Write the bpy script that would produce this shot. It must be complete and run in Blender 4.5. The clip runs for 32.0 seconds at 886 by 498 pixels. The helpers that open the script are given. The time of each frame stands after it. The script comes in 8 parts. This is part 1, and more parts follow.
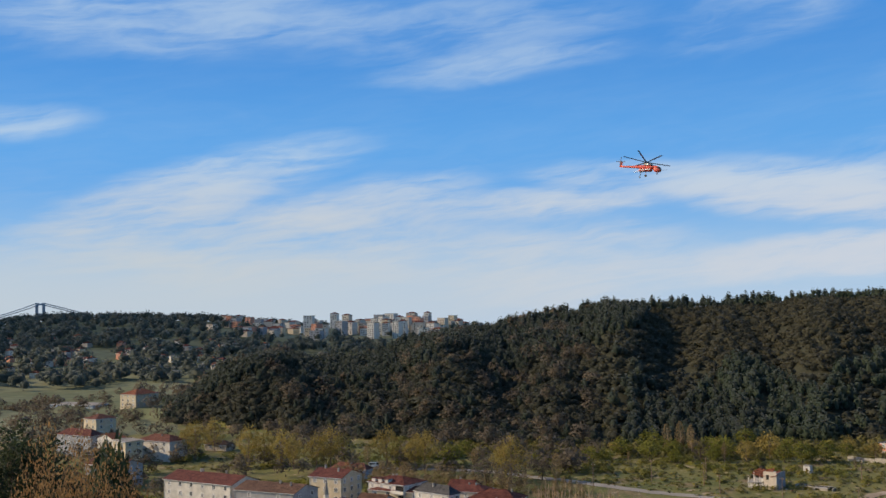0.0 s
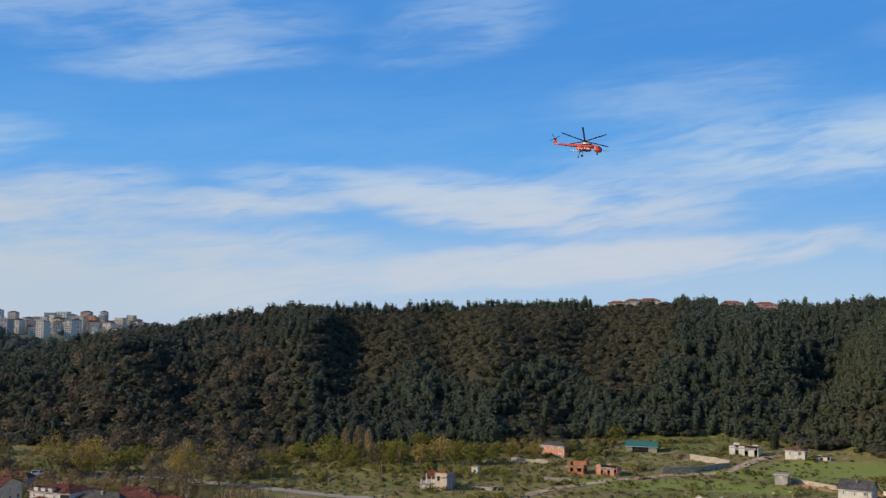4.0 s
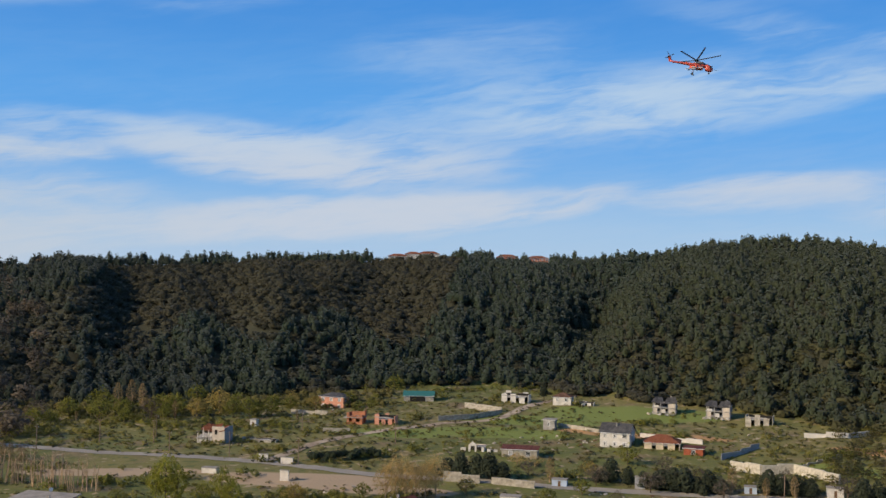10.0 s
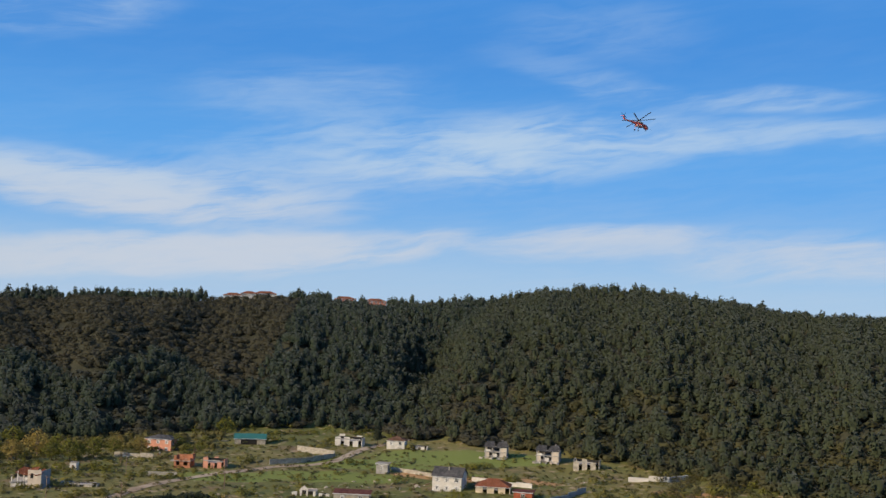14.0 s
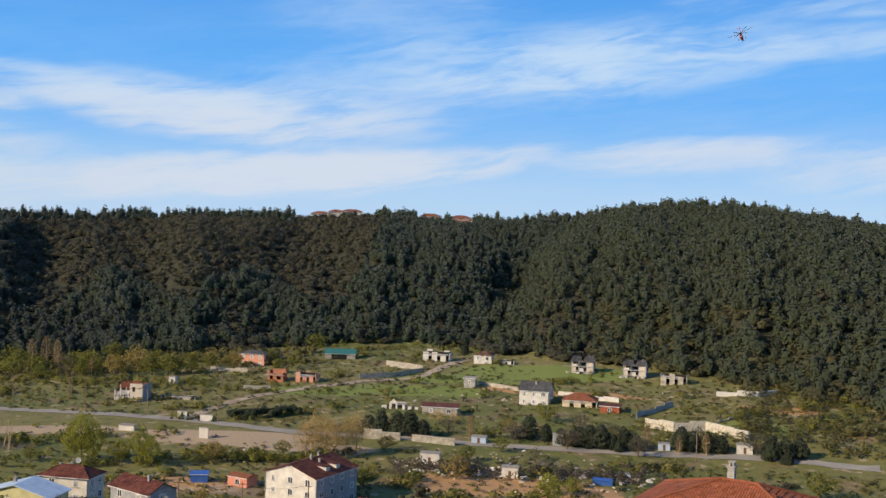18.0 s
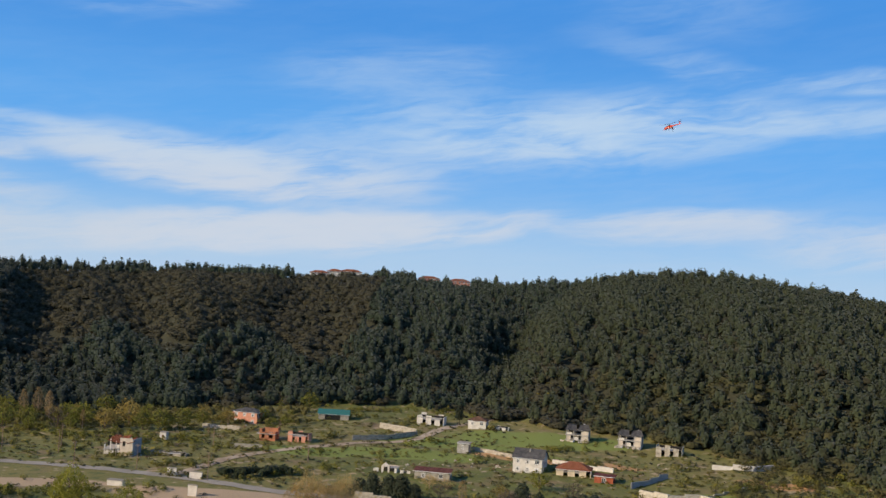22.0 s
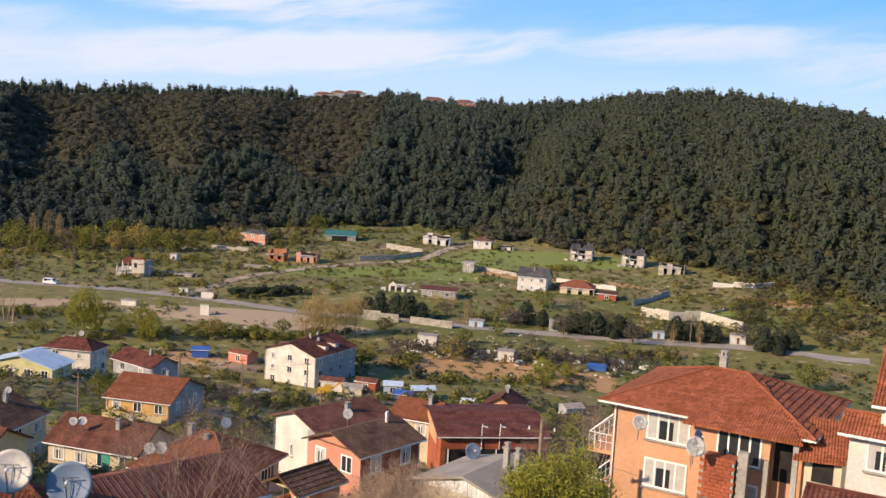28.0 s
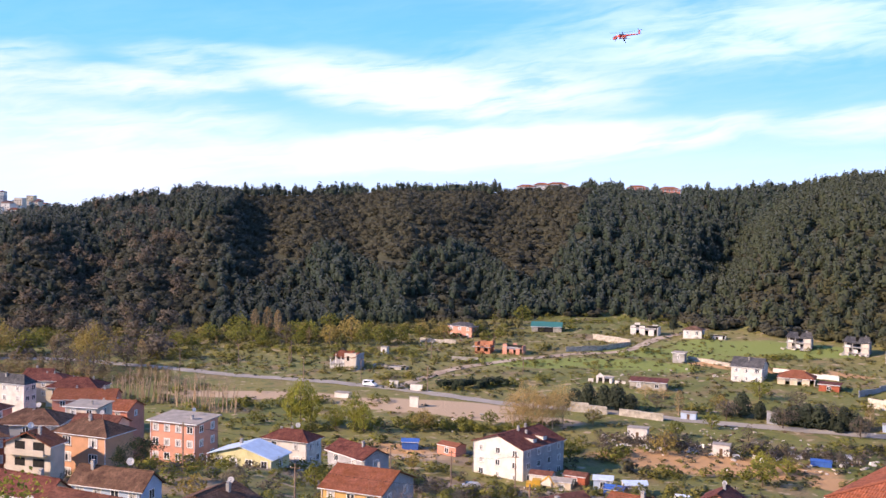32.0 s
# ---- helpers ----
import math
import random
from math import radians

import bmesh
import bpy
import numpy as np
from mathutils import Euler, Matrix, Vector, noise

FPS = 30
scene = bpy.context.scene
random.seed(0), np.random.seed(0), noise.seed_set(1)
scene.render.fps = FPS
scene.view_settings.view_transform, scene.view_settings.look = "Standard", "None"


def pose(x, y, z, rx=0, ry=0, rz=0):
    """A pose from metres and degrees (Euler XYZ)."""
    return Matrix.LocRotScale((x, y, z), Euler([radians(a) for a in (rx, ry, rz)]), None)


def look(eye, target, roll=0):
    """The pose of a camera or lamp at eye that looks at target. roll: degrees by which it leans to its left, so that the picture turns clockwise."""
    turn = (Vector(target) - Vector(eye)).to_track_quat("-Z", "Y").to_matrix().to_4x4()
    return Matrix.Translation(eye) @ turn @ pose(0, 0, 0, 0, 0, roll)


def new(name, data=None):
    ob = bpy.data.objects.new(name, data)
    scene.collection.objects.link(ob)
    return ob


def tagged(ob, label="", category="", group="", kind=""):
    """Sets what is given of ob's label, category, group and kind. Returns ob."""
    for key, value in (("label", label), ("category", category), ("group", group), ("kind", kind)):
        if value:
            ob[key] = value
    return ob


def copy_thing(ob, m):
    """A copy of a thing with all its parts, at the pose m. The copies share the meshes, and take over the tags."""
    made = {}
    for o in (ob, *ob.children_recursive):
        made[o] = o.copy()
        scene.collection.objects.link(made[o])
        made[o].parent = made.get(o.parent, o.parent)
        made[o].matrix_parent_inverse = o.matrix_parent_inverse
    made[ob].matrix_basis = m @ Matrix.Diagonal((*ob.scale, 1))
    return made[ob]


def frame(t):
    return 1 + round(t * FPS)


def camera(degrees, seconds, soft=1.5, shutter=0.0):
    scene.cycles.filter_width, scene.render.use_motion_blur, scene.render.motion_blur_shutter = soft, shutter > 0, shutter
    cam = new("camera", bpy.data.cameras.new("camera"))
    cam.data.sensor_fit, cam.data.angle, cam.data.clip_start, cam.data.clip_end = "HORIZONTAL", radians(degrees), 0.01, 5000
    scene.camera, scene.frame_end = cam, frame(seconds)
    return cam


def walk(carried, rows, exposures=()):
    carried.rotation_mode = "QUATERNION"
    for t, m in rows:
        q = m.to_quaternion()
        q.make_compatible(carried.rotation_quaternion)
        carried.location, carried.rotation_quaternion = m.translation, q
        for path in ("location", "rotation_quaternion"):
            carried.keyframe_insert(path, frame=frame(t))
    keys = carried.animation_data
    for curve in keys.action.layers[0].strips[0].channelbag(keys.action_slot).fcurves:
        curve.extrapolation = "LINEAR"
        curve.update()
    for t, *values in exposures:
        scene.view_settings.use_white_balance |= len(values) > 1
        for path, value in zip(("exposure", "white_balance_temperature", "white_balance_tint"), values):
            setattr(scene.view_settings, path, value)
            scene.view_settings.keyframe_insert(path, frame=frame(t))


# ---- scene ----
cam = camera(45.16, 32.0, 1.5)
# ---- the lie of the land: valley floor at z 0, the viewer on the south slope ----
EYE = 65.0
AZ = (-40, -24, -14, -11.8, -8.6, -6.5, -4.4, -2, 0.4, 4.7, 8.3, 13.6, 20, 25, 27, 30, 34, 38, 41, 44, 47, 52, 57, 64)
FOOT = (900, 800, 640, 610, 570, 550, 535, 520, 508, 490, 490, 490, 495, 510, 516, 525, 505, 478, 466, 450, 430, 402, 374, 345)
CREST = (960, 870, 690, 690, 710, 720, 730, 750, 775, 820, 850, 870, 880, 870, 866, 860, 850, 835, 815, 780, 755, 725, 705, 700)
SKYLINE = (-5, -5, -4.7, -3.0, -2.4, -2.6, -2.65, -1.85, -1.4, -0.58, 0.02, 0.1, 0.36, 0.45, 0.66, 0.64, 0.45, 0.58, 0.92, 1.45, 1.5, 0.95, 0.55, 0.4)
SLOPE_R = (0, 14, 30, 50, 62, 107, 165, 200, 235, 265, 2000)
SLOPE_Z = (55, 53, 48, 42, 39.5, 27, 13.5, 6, 0.8, 0, 0)
FAR_AZ = (-60, -24, -20, -16, -12, -7, -2, 2, 8, 14, 20)
FAR_Z = (50, 52, 60, 60, 54, 40, 40, 32, 20, 10, 4)


def ground(x, y):
    """Height of the bare ground."""
    r = math.hypot(x, y)
    a = math.degrees(math.atan2(x, y))
    if y < 0 and abs(a) > 75:
        side = min(1.0, (abs(a) - 75) / 50)
    else:
        side = min(1.0, max(0.0, (abs(a - 20) - 55) / 60))
    near = float(np.interp(r, SLOPE_R, SLOPE_Z))
    near += 8.5 * min(1.0, max(0.0, (24 - a) / 12)) * math.exp(-((r - 198) / 42) ** 2) if a > -60 else 0
    back = 55 + 26 * (1 - math.exp(-r / 150))
    z = near * (1 - side) + back * side
    if side < 1:
        rise = float(np.interp(a, (-10, 12, 28, 46, 56), (1, 2, 8, 9, 8)))
        foot = 1.04 * float(np.interp(a, AZ, FOOT)) + 7 * math.sin(a * 1.9)
        crest = float(np.interp(a, AZ, CREST))
        top = EYE + crest * math.tan(math.radians(float(np.interp(a, AZ, SKYLINE))))
        valley = z + rise * min(1.0, max(0.0, (r - 300) / (foot - 300)))
        s = (r - foot) / (crest - foot)
        if s <= 0:
            h = valley
        elif s <= 1:
            h = valley + (top - valley) * (s * 1.55 - 0.55 * s * s) * min(1, 0.55 + s * 2.2)
            gully = 34.4 + 5.0 * s
            h -= 15 * math.sin(math.pi * min(1, s * 1.05)) * math.exp(-((a - gully) / 1.7) ** 2)
            h += 5 * math.sin(math.pi * s) * (math.sin(a * 0.62 + 1.4) + 0.6 * math.sin(a * 1.31 + s * 2.5))
            for g, wide, deep in ((11.0, 1.5, 9), (23.5, 1.4, 7), (3.0, 1.8, 7), (51.0, 1.6, 5)):
                h -= deep * math.sin(math.pi * s) * math.exp(-((a - g - 1.5 * s) / wide) ** 2)
        else:
            down = r - crest
            h = max(top - 0.09 * down, min(top, 4.0))
        if r > 900:
            far = float(np.interp(a, FAR_AZ, FAR_Z))
            u = min(1.0, (r - 900) / 1100)
            bank = far * (u * u * (3 - 2 * u)) if r < 2000 else far * max(0.0, 1 - (r - 2000) / 500)
            h = max(h, bank) if a < 22 else h
            if r > 1500:
                h = min(h, 60)
        z = h * (1 - side) + z * side
    return z + 0.25 * math.sin(x * 0.09) * math.cos(y * 0.07) * min(1, r / 60)


TURNS = [
    (0.0, 93.40, 0.80, 0.05),
    (0.5, 93.33, 1.08, -1.40),
    (1.0, 93.32, 1.08, -2.31),
    (1.5, 93.56, 0.61, -4.00),
    (2.0, 93.66, 0.61, -4.27),
    (2.5, 93.65, 0.60, -5.42),
    (3.0, 92.98, 0.97, -6.03),
    (3.5, 93.37, 0.33, -9.38),
    (4.0, 93.60, -0.70, -16.73),
    (4.5, 93.00, -0.03, -17.45),
    (6.5, 93.17, -1.33, -26.00),
    (7.0, 93.34, -1.39, -27.14),
    (7.5, 93.07, -1.25, -27.36),
    (8.0, 93.06, -0.83, -27.44),
    (8.5, 92.03, -0.72, -26.16),
    (9.0, 91.71, -0.86, -23.07),
    (9.5, 91.46, -1.28, -28.39),
    (10.0, 91.21, -0.98, -28.45),
    (10.5, 90.88, -1.06, -28.53),
    (11.0, 91.36, -1.26, -26.80),
    (11.5, 91.84, -0.86, -25.75),
    (12.0, 95.67, -1.75, -35.06),
    (12.5, 95.76, -1.93, -37.15),
    (13.0, 95.45, -1.47, -37.52),
    (13.5, 94.50, -1.54, -38.61),
    (14.0, 93.74, -2.31, -37.17),
    (14.5, 93.77, -2.24, -37.03),
    (16.5, 91.50, -1.66, -34.39),
    (17.0, 90.14, -1.59, -33.58),
    (17.5, 87.73, -1.96, -34.76),
    (18.0, 89.09, -1.73, -32.58),
    (18.5, 93.19, -1.57, -38.13),
    (19.0, 93.60, -2.07, -36.79),
    (19.5, 92.88, -2.53, -35.27),
    (20.0, 93.02, -2.70, -34.06),
    (20.5, 92.71, -3.15, -31.74),
    (21.0, 92.26, -3.31, -32.34),
    (21.5, 92.86, -3.72, -32.11),
    (22.0, 92.48, -3.57, -32.68),
    (22.5, 92.12, -3.20, -31.36),
    (23.0, 91.19, -2.56, -30.29),
    (23.5, 91.01, -2.49, -29.74),
    (24.0, 89.83, -2.62, -31.01),
    (24.5, 88.50, -4.12, -30.96),
    (26.5, 89.17, -2.64, -27.65),
    (27.0, 87.16, -2.61, -28.17),
    (27.5, 85.24, -3.32, -31.85),
    (28.0, 82.88, -3.20, -32.41),
    (28.5, 81.65, -2.79, -30.78),
    (29.0, 80.23, -2.74, -24.93),
    (29.5, 80.20, -1.18, -20.39),
    (30.0, 79.34, -1.53, -19.96),
    (30.5, 79.06, -1.62, -18.24),
    (31.0, 78.41, -1.22, -16.75),
    (31.5, 81.27, -2.63, -17.14),
    (32.0, 87.37, -1.10, -21.56),
]
EXPOSURE = [(0, -0.04, 6700, 10), (3, -0.09, 6500, 10), (14, -0.09, 6450, 10), (16.4, 0.0, 6500, 10), (17.3, 0.1, 6500, 10), (18.2, 0.13, 6500, 10), (18.8, 0.0, 6500, 10), (24, 0.0, 6500, 10), (26.5, 0.02, 6550, 12), (27, 0.1, 6600, 14), (28, 0.4, 6650, 16), (29, 0.84, 6420, 18), (30, 1.16, 6450, 18), (31, 1.44, 6400, 18), (31.5, 1.14, 6400, 20), (32, 0.84, 6250, 28)]
walk(cam, [(t, pose(0, 0, EYE, rx, ry, rz)) for t, rx, ry, rz in TURNS], EXPOSURE)

# ---- daylight: a low sun on the left, a blue sky ----
SUN_AZ, SUN_EL = -86.0, 27.0
world = bpy.data.worlds.new("sky")
scene.world = world
world.use_nodes = True
wn = world.node_tree.nodes
sky = wn.new("ShaderNodeTexSky")
sky.sky_type, sky.sun_disc = "NISHITA", False
sky.sun_elevation, sky.sun_rotation = radians(SUN_EL), radians(SUN_AZ)
sky.air_density, sky.dust_density, sky.ozone_density = 0.9, 0.1, 4.0
deep = wn.new("ShaderNodeHueSaturation")
deep.inputs["Saturation"].default_value, deep.inputs["Hue"].default_value = 1.1, 0.5
world.node_tree.links.new(sky.outputs[0], deep.inputs["Color"])
world.node_tree.links.new(deep.outputs[0], wn["Background"].inputs[0])
wn["Background"].inputs[1].default_value = 0.163
sun_data = bpy.data.lights.new("sun", "SUN")
sun_data.energy, sun_data.angle, sun_data.color = 4.8, radians(0.6), (1.0, 0.80, 0.55)
sun = new("sun", sun_data)
sun_from = Vector((math.sin(radians(SUN_AZ)) * math.cos(radians(SUN_EL)), math.cos(radians(SUN_AZ)) * math.cos(radians(SUN_EL)), math.sin(radians(SUN_EL))))
sun.matrix_world = look(sun_from * 100, (0, 0, 0))


# ---- materials ----
def tree_of(name):
    m = bpy.data.materials.new(name)
    m.use_nodes = True
    return m, m.node_tree.nodes, m.node_tree.links, m.node_tree.nodes["Principled BSDF"]


def shade(c, k):
    return (min(1, c[0] * k), min(1, c[1] * k), min(1, c[2] * k), 1)


def mat(name, col, rough=0.85, scale=1.0, var=0.25, bump=0.15, metal=0.0, col2=None, grain=14.0, rand=0.0):
    """A surface with two scales of variation, stains (scale per metre) and grain."""
    m, n, l, b = tree_of(name)
    tc = n.new("ShaderNodeTexCoord")
    big, fine = n.new("ShaderNodeTexNoise"), n.new("ShaderNodeTexNoise")
    big.inputs["Scale"].default_value, big.inputs["Detail"].default_value = scale, 5
    fine.inputs["Scale"].default_value, fine.inputs["Detail"].default_value = scale * grain, 4
    for q in (big, fine):
        l.new(tc.outputs["Object"], q.inputs["Vector"])
    mix, over = n.new("ShaderNodeMix"), n.new("ShaderNodeMix")
    mix.data_type = over.data_type = "RGBA"
    ramp = n.new("ShaderNodeMapRange")
    ramp.inputs["From Min"].default_value, ramp.inputs["From Max"].default_value = 0.32, 0.68
    l.new(big.outputs["Fac"], ramp.inputs["Value"])
    l.new(ramp.outputs[0], mix.inputs["Factor"])
    mix.inputs["A"].default_value = shade(col, 1 - var)
    mix.inputs["B"].default_value = shade(col2 or col, 1 + var * 0.6)
    over.blend_type = "OVERLAY"
    over.inputs["Factor"].default_value = min(1.0, var * 1.6)
    l.new(mix.outputs["Result"], over.inputs["A"])
    l.new(fine.outputs["Fac"], over.inputs["B"])
    out = over.outputs["Result"]
    if rand:
        info, hs, mr = n.new("ShaderNodeObjectInfo"), n.new("ShaderNodeHueSaturation"), n.new("ShaderNodeMapRange")
        mr.inputs["To Min"].default_value, mr.inputs["To Max"].default_value = 1 - rand, 1 + rand
        l.new(info.outputs["Random"], mr.inputs["Value"])
        l.new(mr.outputs[0], hs.inputs["Value"])
        l.new(out, hs.inputs["Color"])
        out = hs.outputs["Color"]
    l.new(out, b.inputs["Base Color"])
    b.inputs["Roughness"].default_value, b.inputs["Metallic"].default_value = rough, metal
    b.inputs["Specular IOR Level"].default_value = 0.12 if rough > 0.7 else 0.5
    if bump:
        bp = n.new("ShaderNodeBump")
        bp.inputs["Strength"].default_value, bp.inputs["Distance"].default_value = bump, 0.05
        l.new(fine.outputs["Fac"], bp.inputs["Height"])
        l.new(bp.outputs[0], b.inputs["Normal"])
    return m


def tile_mat(name, col, old, step=0.24):
    """Clay roof tiles: rounded ribs down the slope, weathered patches and single odd tiles."""
    m = mat(name, col, 0.8, 0.7, 0.3, 0.0, 0.0, old, 9.0)
    n, l = m.node_tree.nodes, m.node_tree.links
    b = n["Principled BSDF"]
    uv, wave, bp = n.new("ShaderNodeUVMap"), n.new("ShaderNodeTexWave"), n.new("ShaderNodeBump")
    uv.uv_map = "UVMap"
    wave.inputs["Scale"].default_value = 0.314 / step
    wave.inputs["Distortion"].default_value = 0.4
    l.new(uv.outputs[0], wave.inputs["Vector"])
    l.new(wave.outputs["Fac"], bp.inputs["Height"])
    bp.inputs["Strength"].default_value, bp.inputs["Distance"].default_value = 0.7, 0.06
    l.new(bp.outputs[0], b.inputs["Normal"])
    vor, mx, old_in = n.new("ShaderNodeTexVoronoi"), n.new("ShaderNodeMix"), b.inputs["Base Color"].links[0].from_socket
    vor.inputs["Scale"].default_value = 3.2
    l.new(uv.outputs[0], vor.inputs["Vector"])
    mx.data_type, mx.blend_type = "RGBA", "MULTIPLY"
    mx.inputs["Factor"].default_value = 0.6
    l.new(old_in, mx.inputs["A"])
    bw, mr = n.new("ShaderNodeRGBToBW"), n.new("ShaderNodeMapRange")
    mr.inputs["To Min"].default_value, mr.inputs["To Max"].default_value = 0.35, 1.15
    l.new(vor.outputs["Color"], bw.inputs[0])
    l.new(bw.outputs[0], mr.inputs["Value"])
    l.new(mr.outputs[0], mx.inputs["B"])
    l.new(mx.outputs["Result"], b.inputs["Base Color"])
    return m


def leaf_mat(name, dark, light, haze_sheen=0.08):
    """Foliage: each clump its own green, each tree its own tint."""
    m, n, l, b = tree_of(name)
    geo, att, mix, hs, info = (n.new("ShaderNodeNewGeometry"), n.new("ShaderNodeAttribute"), n.new("ShaderNodeMix"), n.new("ShaderNodeHueSaturation"), n.new("ShaderNodeObjectInfo"))
    att.attribute_name = "tint"
    mix.data_type = "RGBA"
    mix.inputs["A"].default_value, mix.inputs["B"].default_value = (*dark, 1), (*light, 1)
    add = n.new("ShaderNodeMath")
    add.operation, add.use_clamp = "MULTIPLY_ADD", True
    l.new(geo.outputs["Random Per Island"], add.inputs[0])
    add.inputs[1].default_value = 0.35
    half = n.new("ShaderNodeMath")
    half.operation = "MULTIPLY"
    half.inputs[1].default_value = 0.65
    l.new(att.outputs["Fac"], half.inputs[0])
    l.new(half.outputs[0], add.inputs[2])
    l.new(add.outputs[0], mix.inputs["Factor"])
    mr = n.new("ShaderNodeMapRange")
    mr.inputs["To Min"].default_value, mr.inputs["To Max"].default_value = 0.85, 1.2
    l.new(info.outputs["Random"], mr.inputs["Value"])
    l.new(mr.outputs[0], hs.inputs["Value"])
    l.new(mix.outputs["Result"], hs.inputs["Color"])
    l.new(hs.outputs["Color"], b.inputs["Base Color"])
    b.inputs["Roughness"].default_value = 0.75
    b.inputs["Specular IOR Level"].default_value = 0.2
    # pale sheen lifts the foliage in place of distance haze
    b.inputs["Sheen Weight"].default_value, b.inputs["Sheen Roughness"].default_value = haze_sheen, 0.6
    tr, ms = n.new("ShaderNodeBsdfTranslucent"), n.new("ShaderNodeMixShader")
    l.new(hs.outputs["Color"], tr.inputs["Color"])
    ms.inputs[0].default_value = 0.4
    l.new(b.outputs[0], ms.inputs[1])
    l.new(tr.outputs[0], ms.inputs[2])
    l.new(ms.outputs[0], n["Material Output"].inputs["Surface"])
    return m


def glass_mat():
    m, n, l, b = tree_of("window_glass")
    b.inputs["Base Color"].default_value = (0.03, 0.035, 0.04, 1)
    b.inputs["Roughness"].default_value = 0.08
    return m


PALE = mat("pale_cream_plaster", (0.62, 0.56, 0.41), 0.9, 0.5, 0.12)
CREAM = mat("cream_plaster", (0.62, 0.52, 0.36), 0.9, 0.5, 0.18)
WHITE = mat("white_plaster", (0.64, 0.60, 0.53), 0.9, 0.5, 0.2)
BEIGE = mat("beige_plaster", (0.58, 0.50, 0.40), 0.9, 0.5, 0.16)
GREY = mat("grey_plaster", (0.36, 0.36, 0.36), 0.9, 0.5, 0.22)
YELLOW = mat("yellow_plaster", (0.60, 0.49, 0.27), 0.9, 0.5, 0.15)
OCHRE = mat("ochre_plaster", (0.62, 0.38, 0.14), 0.9, 0.5, 0.15)
ORANGE = mat("orange_plaster", (0.56, 0.31, 0.18), 0.9, 0.5, 0.14)
PINK = mat("pink_plaster", (0.62, 0.30, 0.20), 0.9, 0.5, 0.15)
SALMON = mat("salmon_plaster", (0.60, 0.25, 0.17), 0.9, 0.5, 0.15)
BLUISH = mat("pale_blue_plaster", (0.42, 0.50, 0.60), 0.9, 0.5, 0.15)
LIME = mat("lime_yellow_plaster", (0.56, 0.52, 0.28), 0.9, 0.5, 0.15)
BRICK = mat("red_brick", (0.36, 0.105, 0.055), 0.95, 0.8, 0.3, 0.4)
CONCRETE = mat("concrete", (0.36, 0.34, 0.31), 0.95, 0.6, 0.3, 0.3)
RUBBLE = mat("pale_rubble_stone", (0.52, 0.47, 0.37), 0.95, 0.9, 0.3, 0.6)
STONE = mat("stone_wall", (0.40, 0.36, 0.29), 0.95, 0.9, 0.35, 0.6)
TRIM = mat("white_paint", (0.78, 0.77, 0.74), 0.6, 1.5, 0.08, 0.03)
# near-black, also for sheets standing in for unlit interiors
DARK = mat("dark_opening", (0.03, 0.028, 0.026), 0.9, 2.0, 0.3, 0.0)
WOOD = mat("weathered_wood", (0.16, 0.10, 0.06), 0.85, 2.0, 0.35, 0.3)
METAL = mat("dull_metal", (0.32, 0.33, 0.34), 0.45, 2.0, 0.2, 0.05, 0.7)
DISH_W = mat("white_dish_enamel", (0.62, 0.59, 0.54), 0.55, 3.0, 0.3, 0.05)
DISH_B = mat("blue_dish_enamel", (0.20, 0.27, 0.36), 0.5, 3.0, 0.15, 0.05)
DISH_R = mat("rusty_dish", (0.13, 0.06, 0.04), 0.8, 4.0, 0.4, 0.2)
GLASS = glass_mat()
CURTAIN = mat("net_curtain", (0.46, 0.44, 0.41), 0.6, 3.0, 0.12, 0.05)
ROAD = mat("worn_asphalt", (0.32, 0.29, 0.245), 0.9, 0.15, 0.15, 0.2, 0.0, None, 20)
DIRT = mat("bare_earth", (0.34, 0.26, 0.18), 0.95, 0.1, 0.25, 0.4, 0.0, (0.42, 0.34, 0.25), 25)
T_ORANGE = tile_mat("orange_clay_tiles", (0.44, 0.14, 0.06), (0.34, 0.115, 0.06), 0.16)
T_BROWN = tile_mat("brown_clay_tiles", (0.165, 0.066, 0.046), (0.20, 0.088, 0.058))
T_DARK = tile_mat("dark_brown_tiles", (0.14, 0.075, 0.05), (0.19, 0.11, 0.07))
T_RED = tile_mat("maroon_tiles", (0.145, 0.048, 0.038), (0.18, 0.07, 0.05))
T_MAROON = mat("dark_maroon_corrugation", (0.10, 0.04, 0.034), 0.85, 0.7, 0.3, 0.2, 0.0, (0.14, 0.062, 0.05), 9.0)
T_SLATE = tile_mat("slate_grey_tiles", (0.085, 0.085, 0.088), (0.12, 0.115, 0.11))
T_RUST = tile_mat("rust_clay_tiles", (0.34, 0.12, 0.05), (0.26, 0.10, 0.06))
SHEET_B = mat("pale_blue_sheet", (0.45, 0.55, 0.66), 0.5, 0.8, 0.15, 0.05)
SHEET_G = mat("grey_sheet", (0.31, 0.28, 0.24), 0.9, 0.8, 0.2, 0.1)
SHEET_T = mat("green_sheet", (0.03, 0.145, 0.13), 0.6, 0.8, 0.15, 0.05)
TARP = mat("blue_tarpaulin", (0.04, 0.12, 0.40), 0.5, 2.0, 0.2, 0.2)
BARK = mat("bark", (0.14, 0.10, 0.07), 0.95, 3.0, 0.3, 0.4)
BARK_T = mat("tan_bark", (0.46, 0.33, 0.21), 0.95, 3.0, 0.25, 0.3)
BARK_P = mat("pale_bark", (0.27, 0.19, 0.14), 0.95, 3.0, 0.25, 0.3)
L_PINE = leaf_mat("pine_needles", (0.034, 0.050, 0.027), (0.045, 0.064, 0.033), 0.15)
# needle colour lightened to put sunlight on the spur
L_SUNLIT_PINE = leaf_mat("sunlit_pine_needles", (0.049, 0.063, 0.029), (0.070, 0.085, 0.038), 0.12)
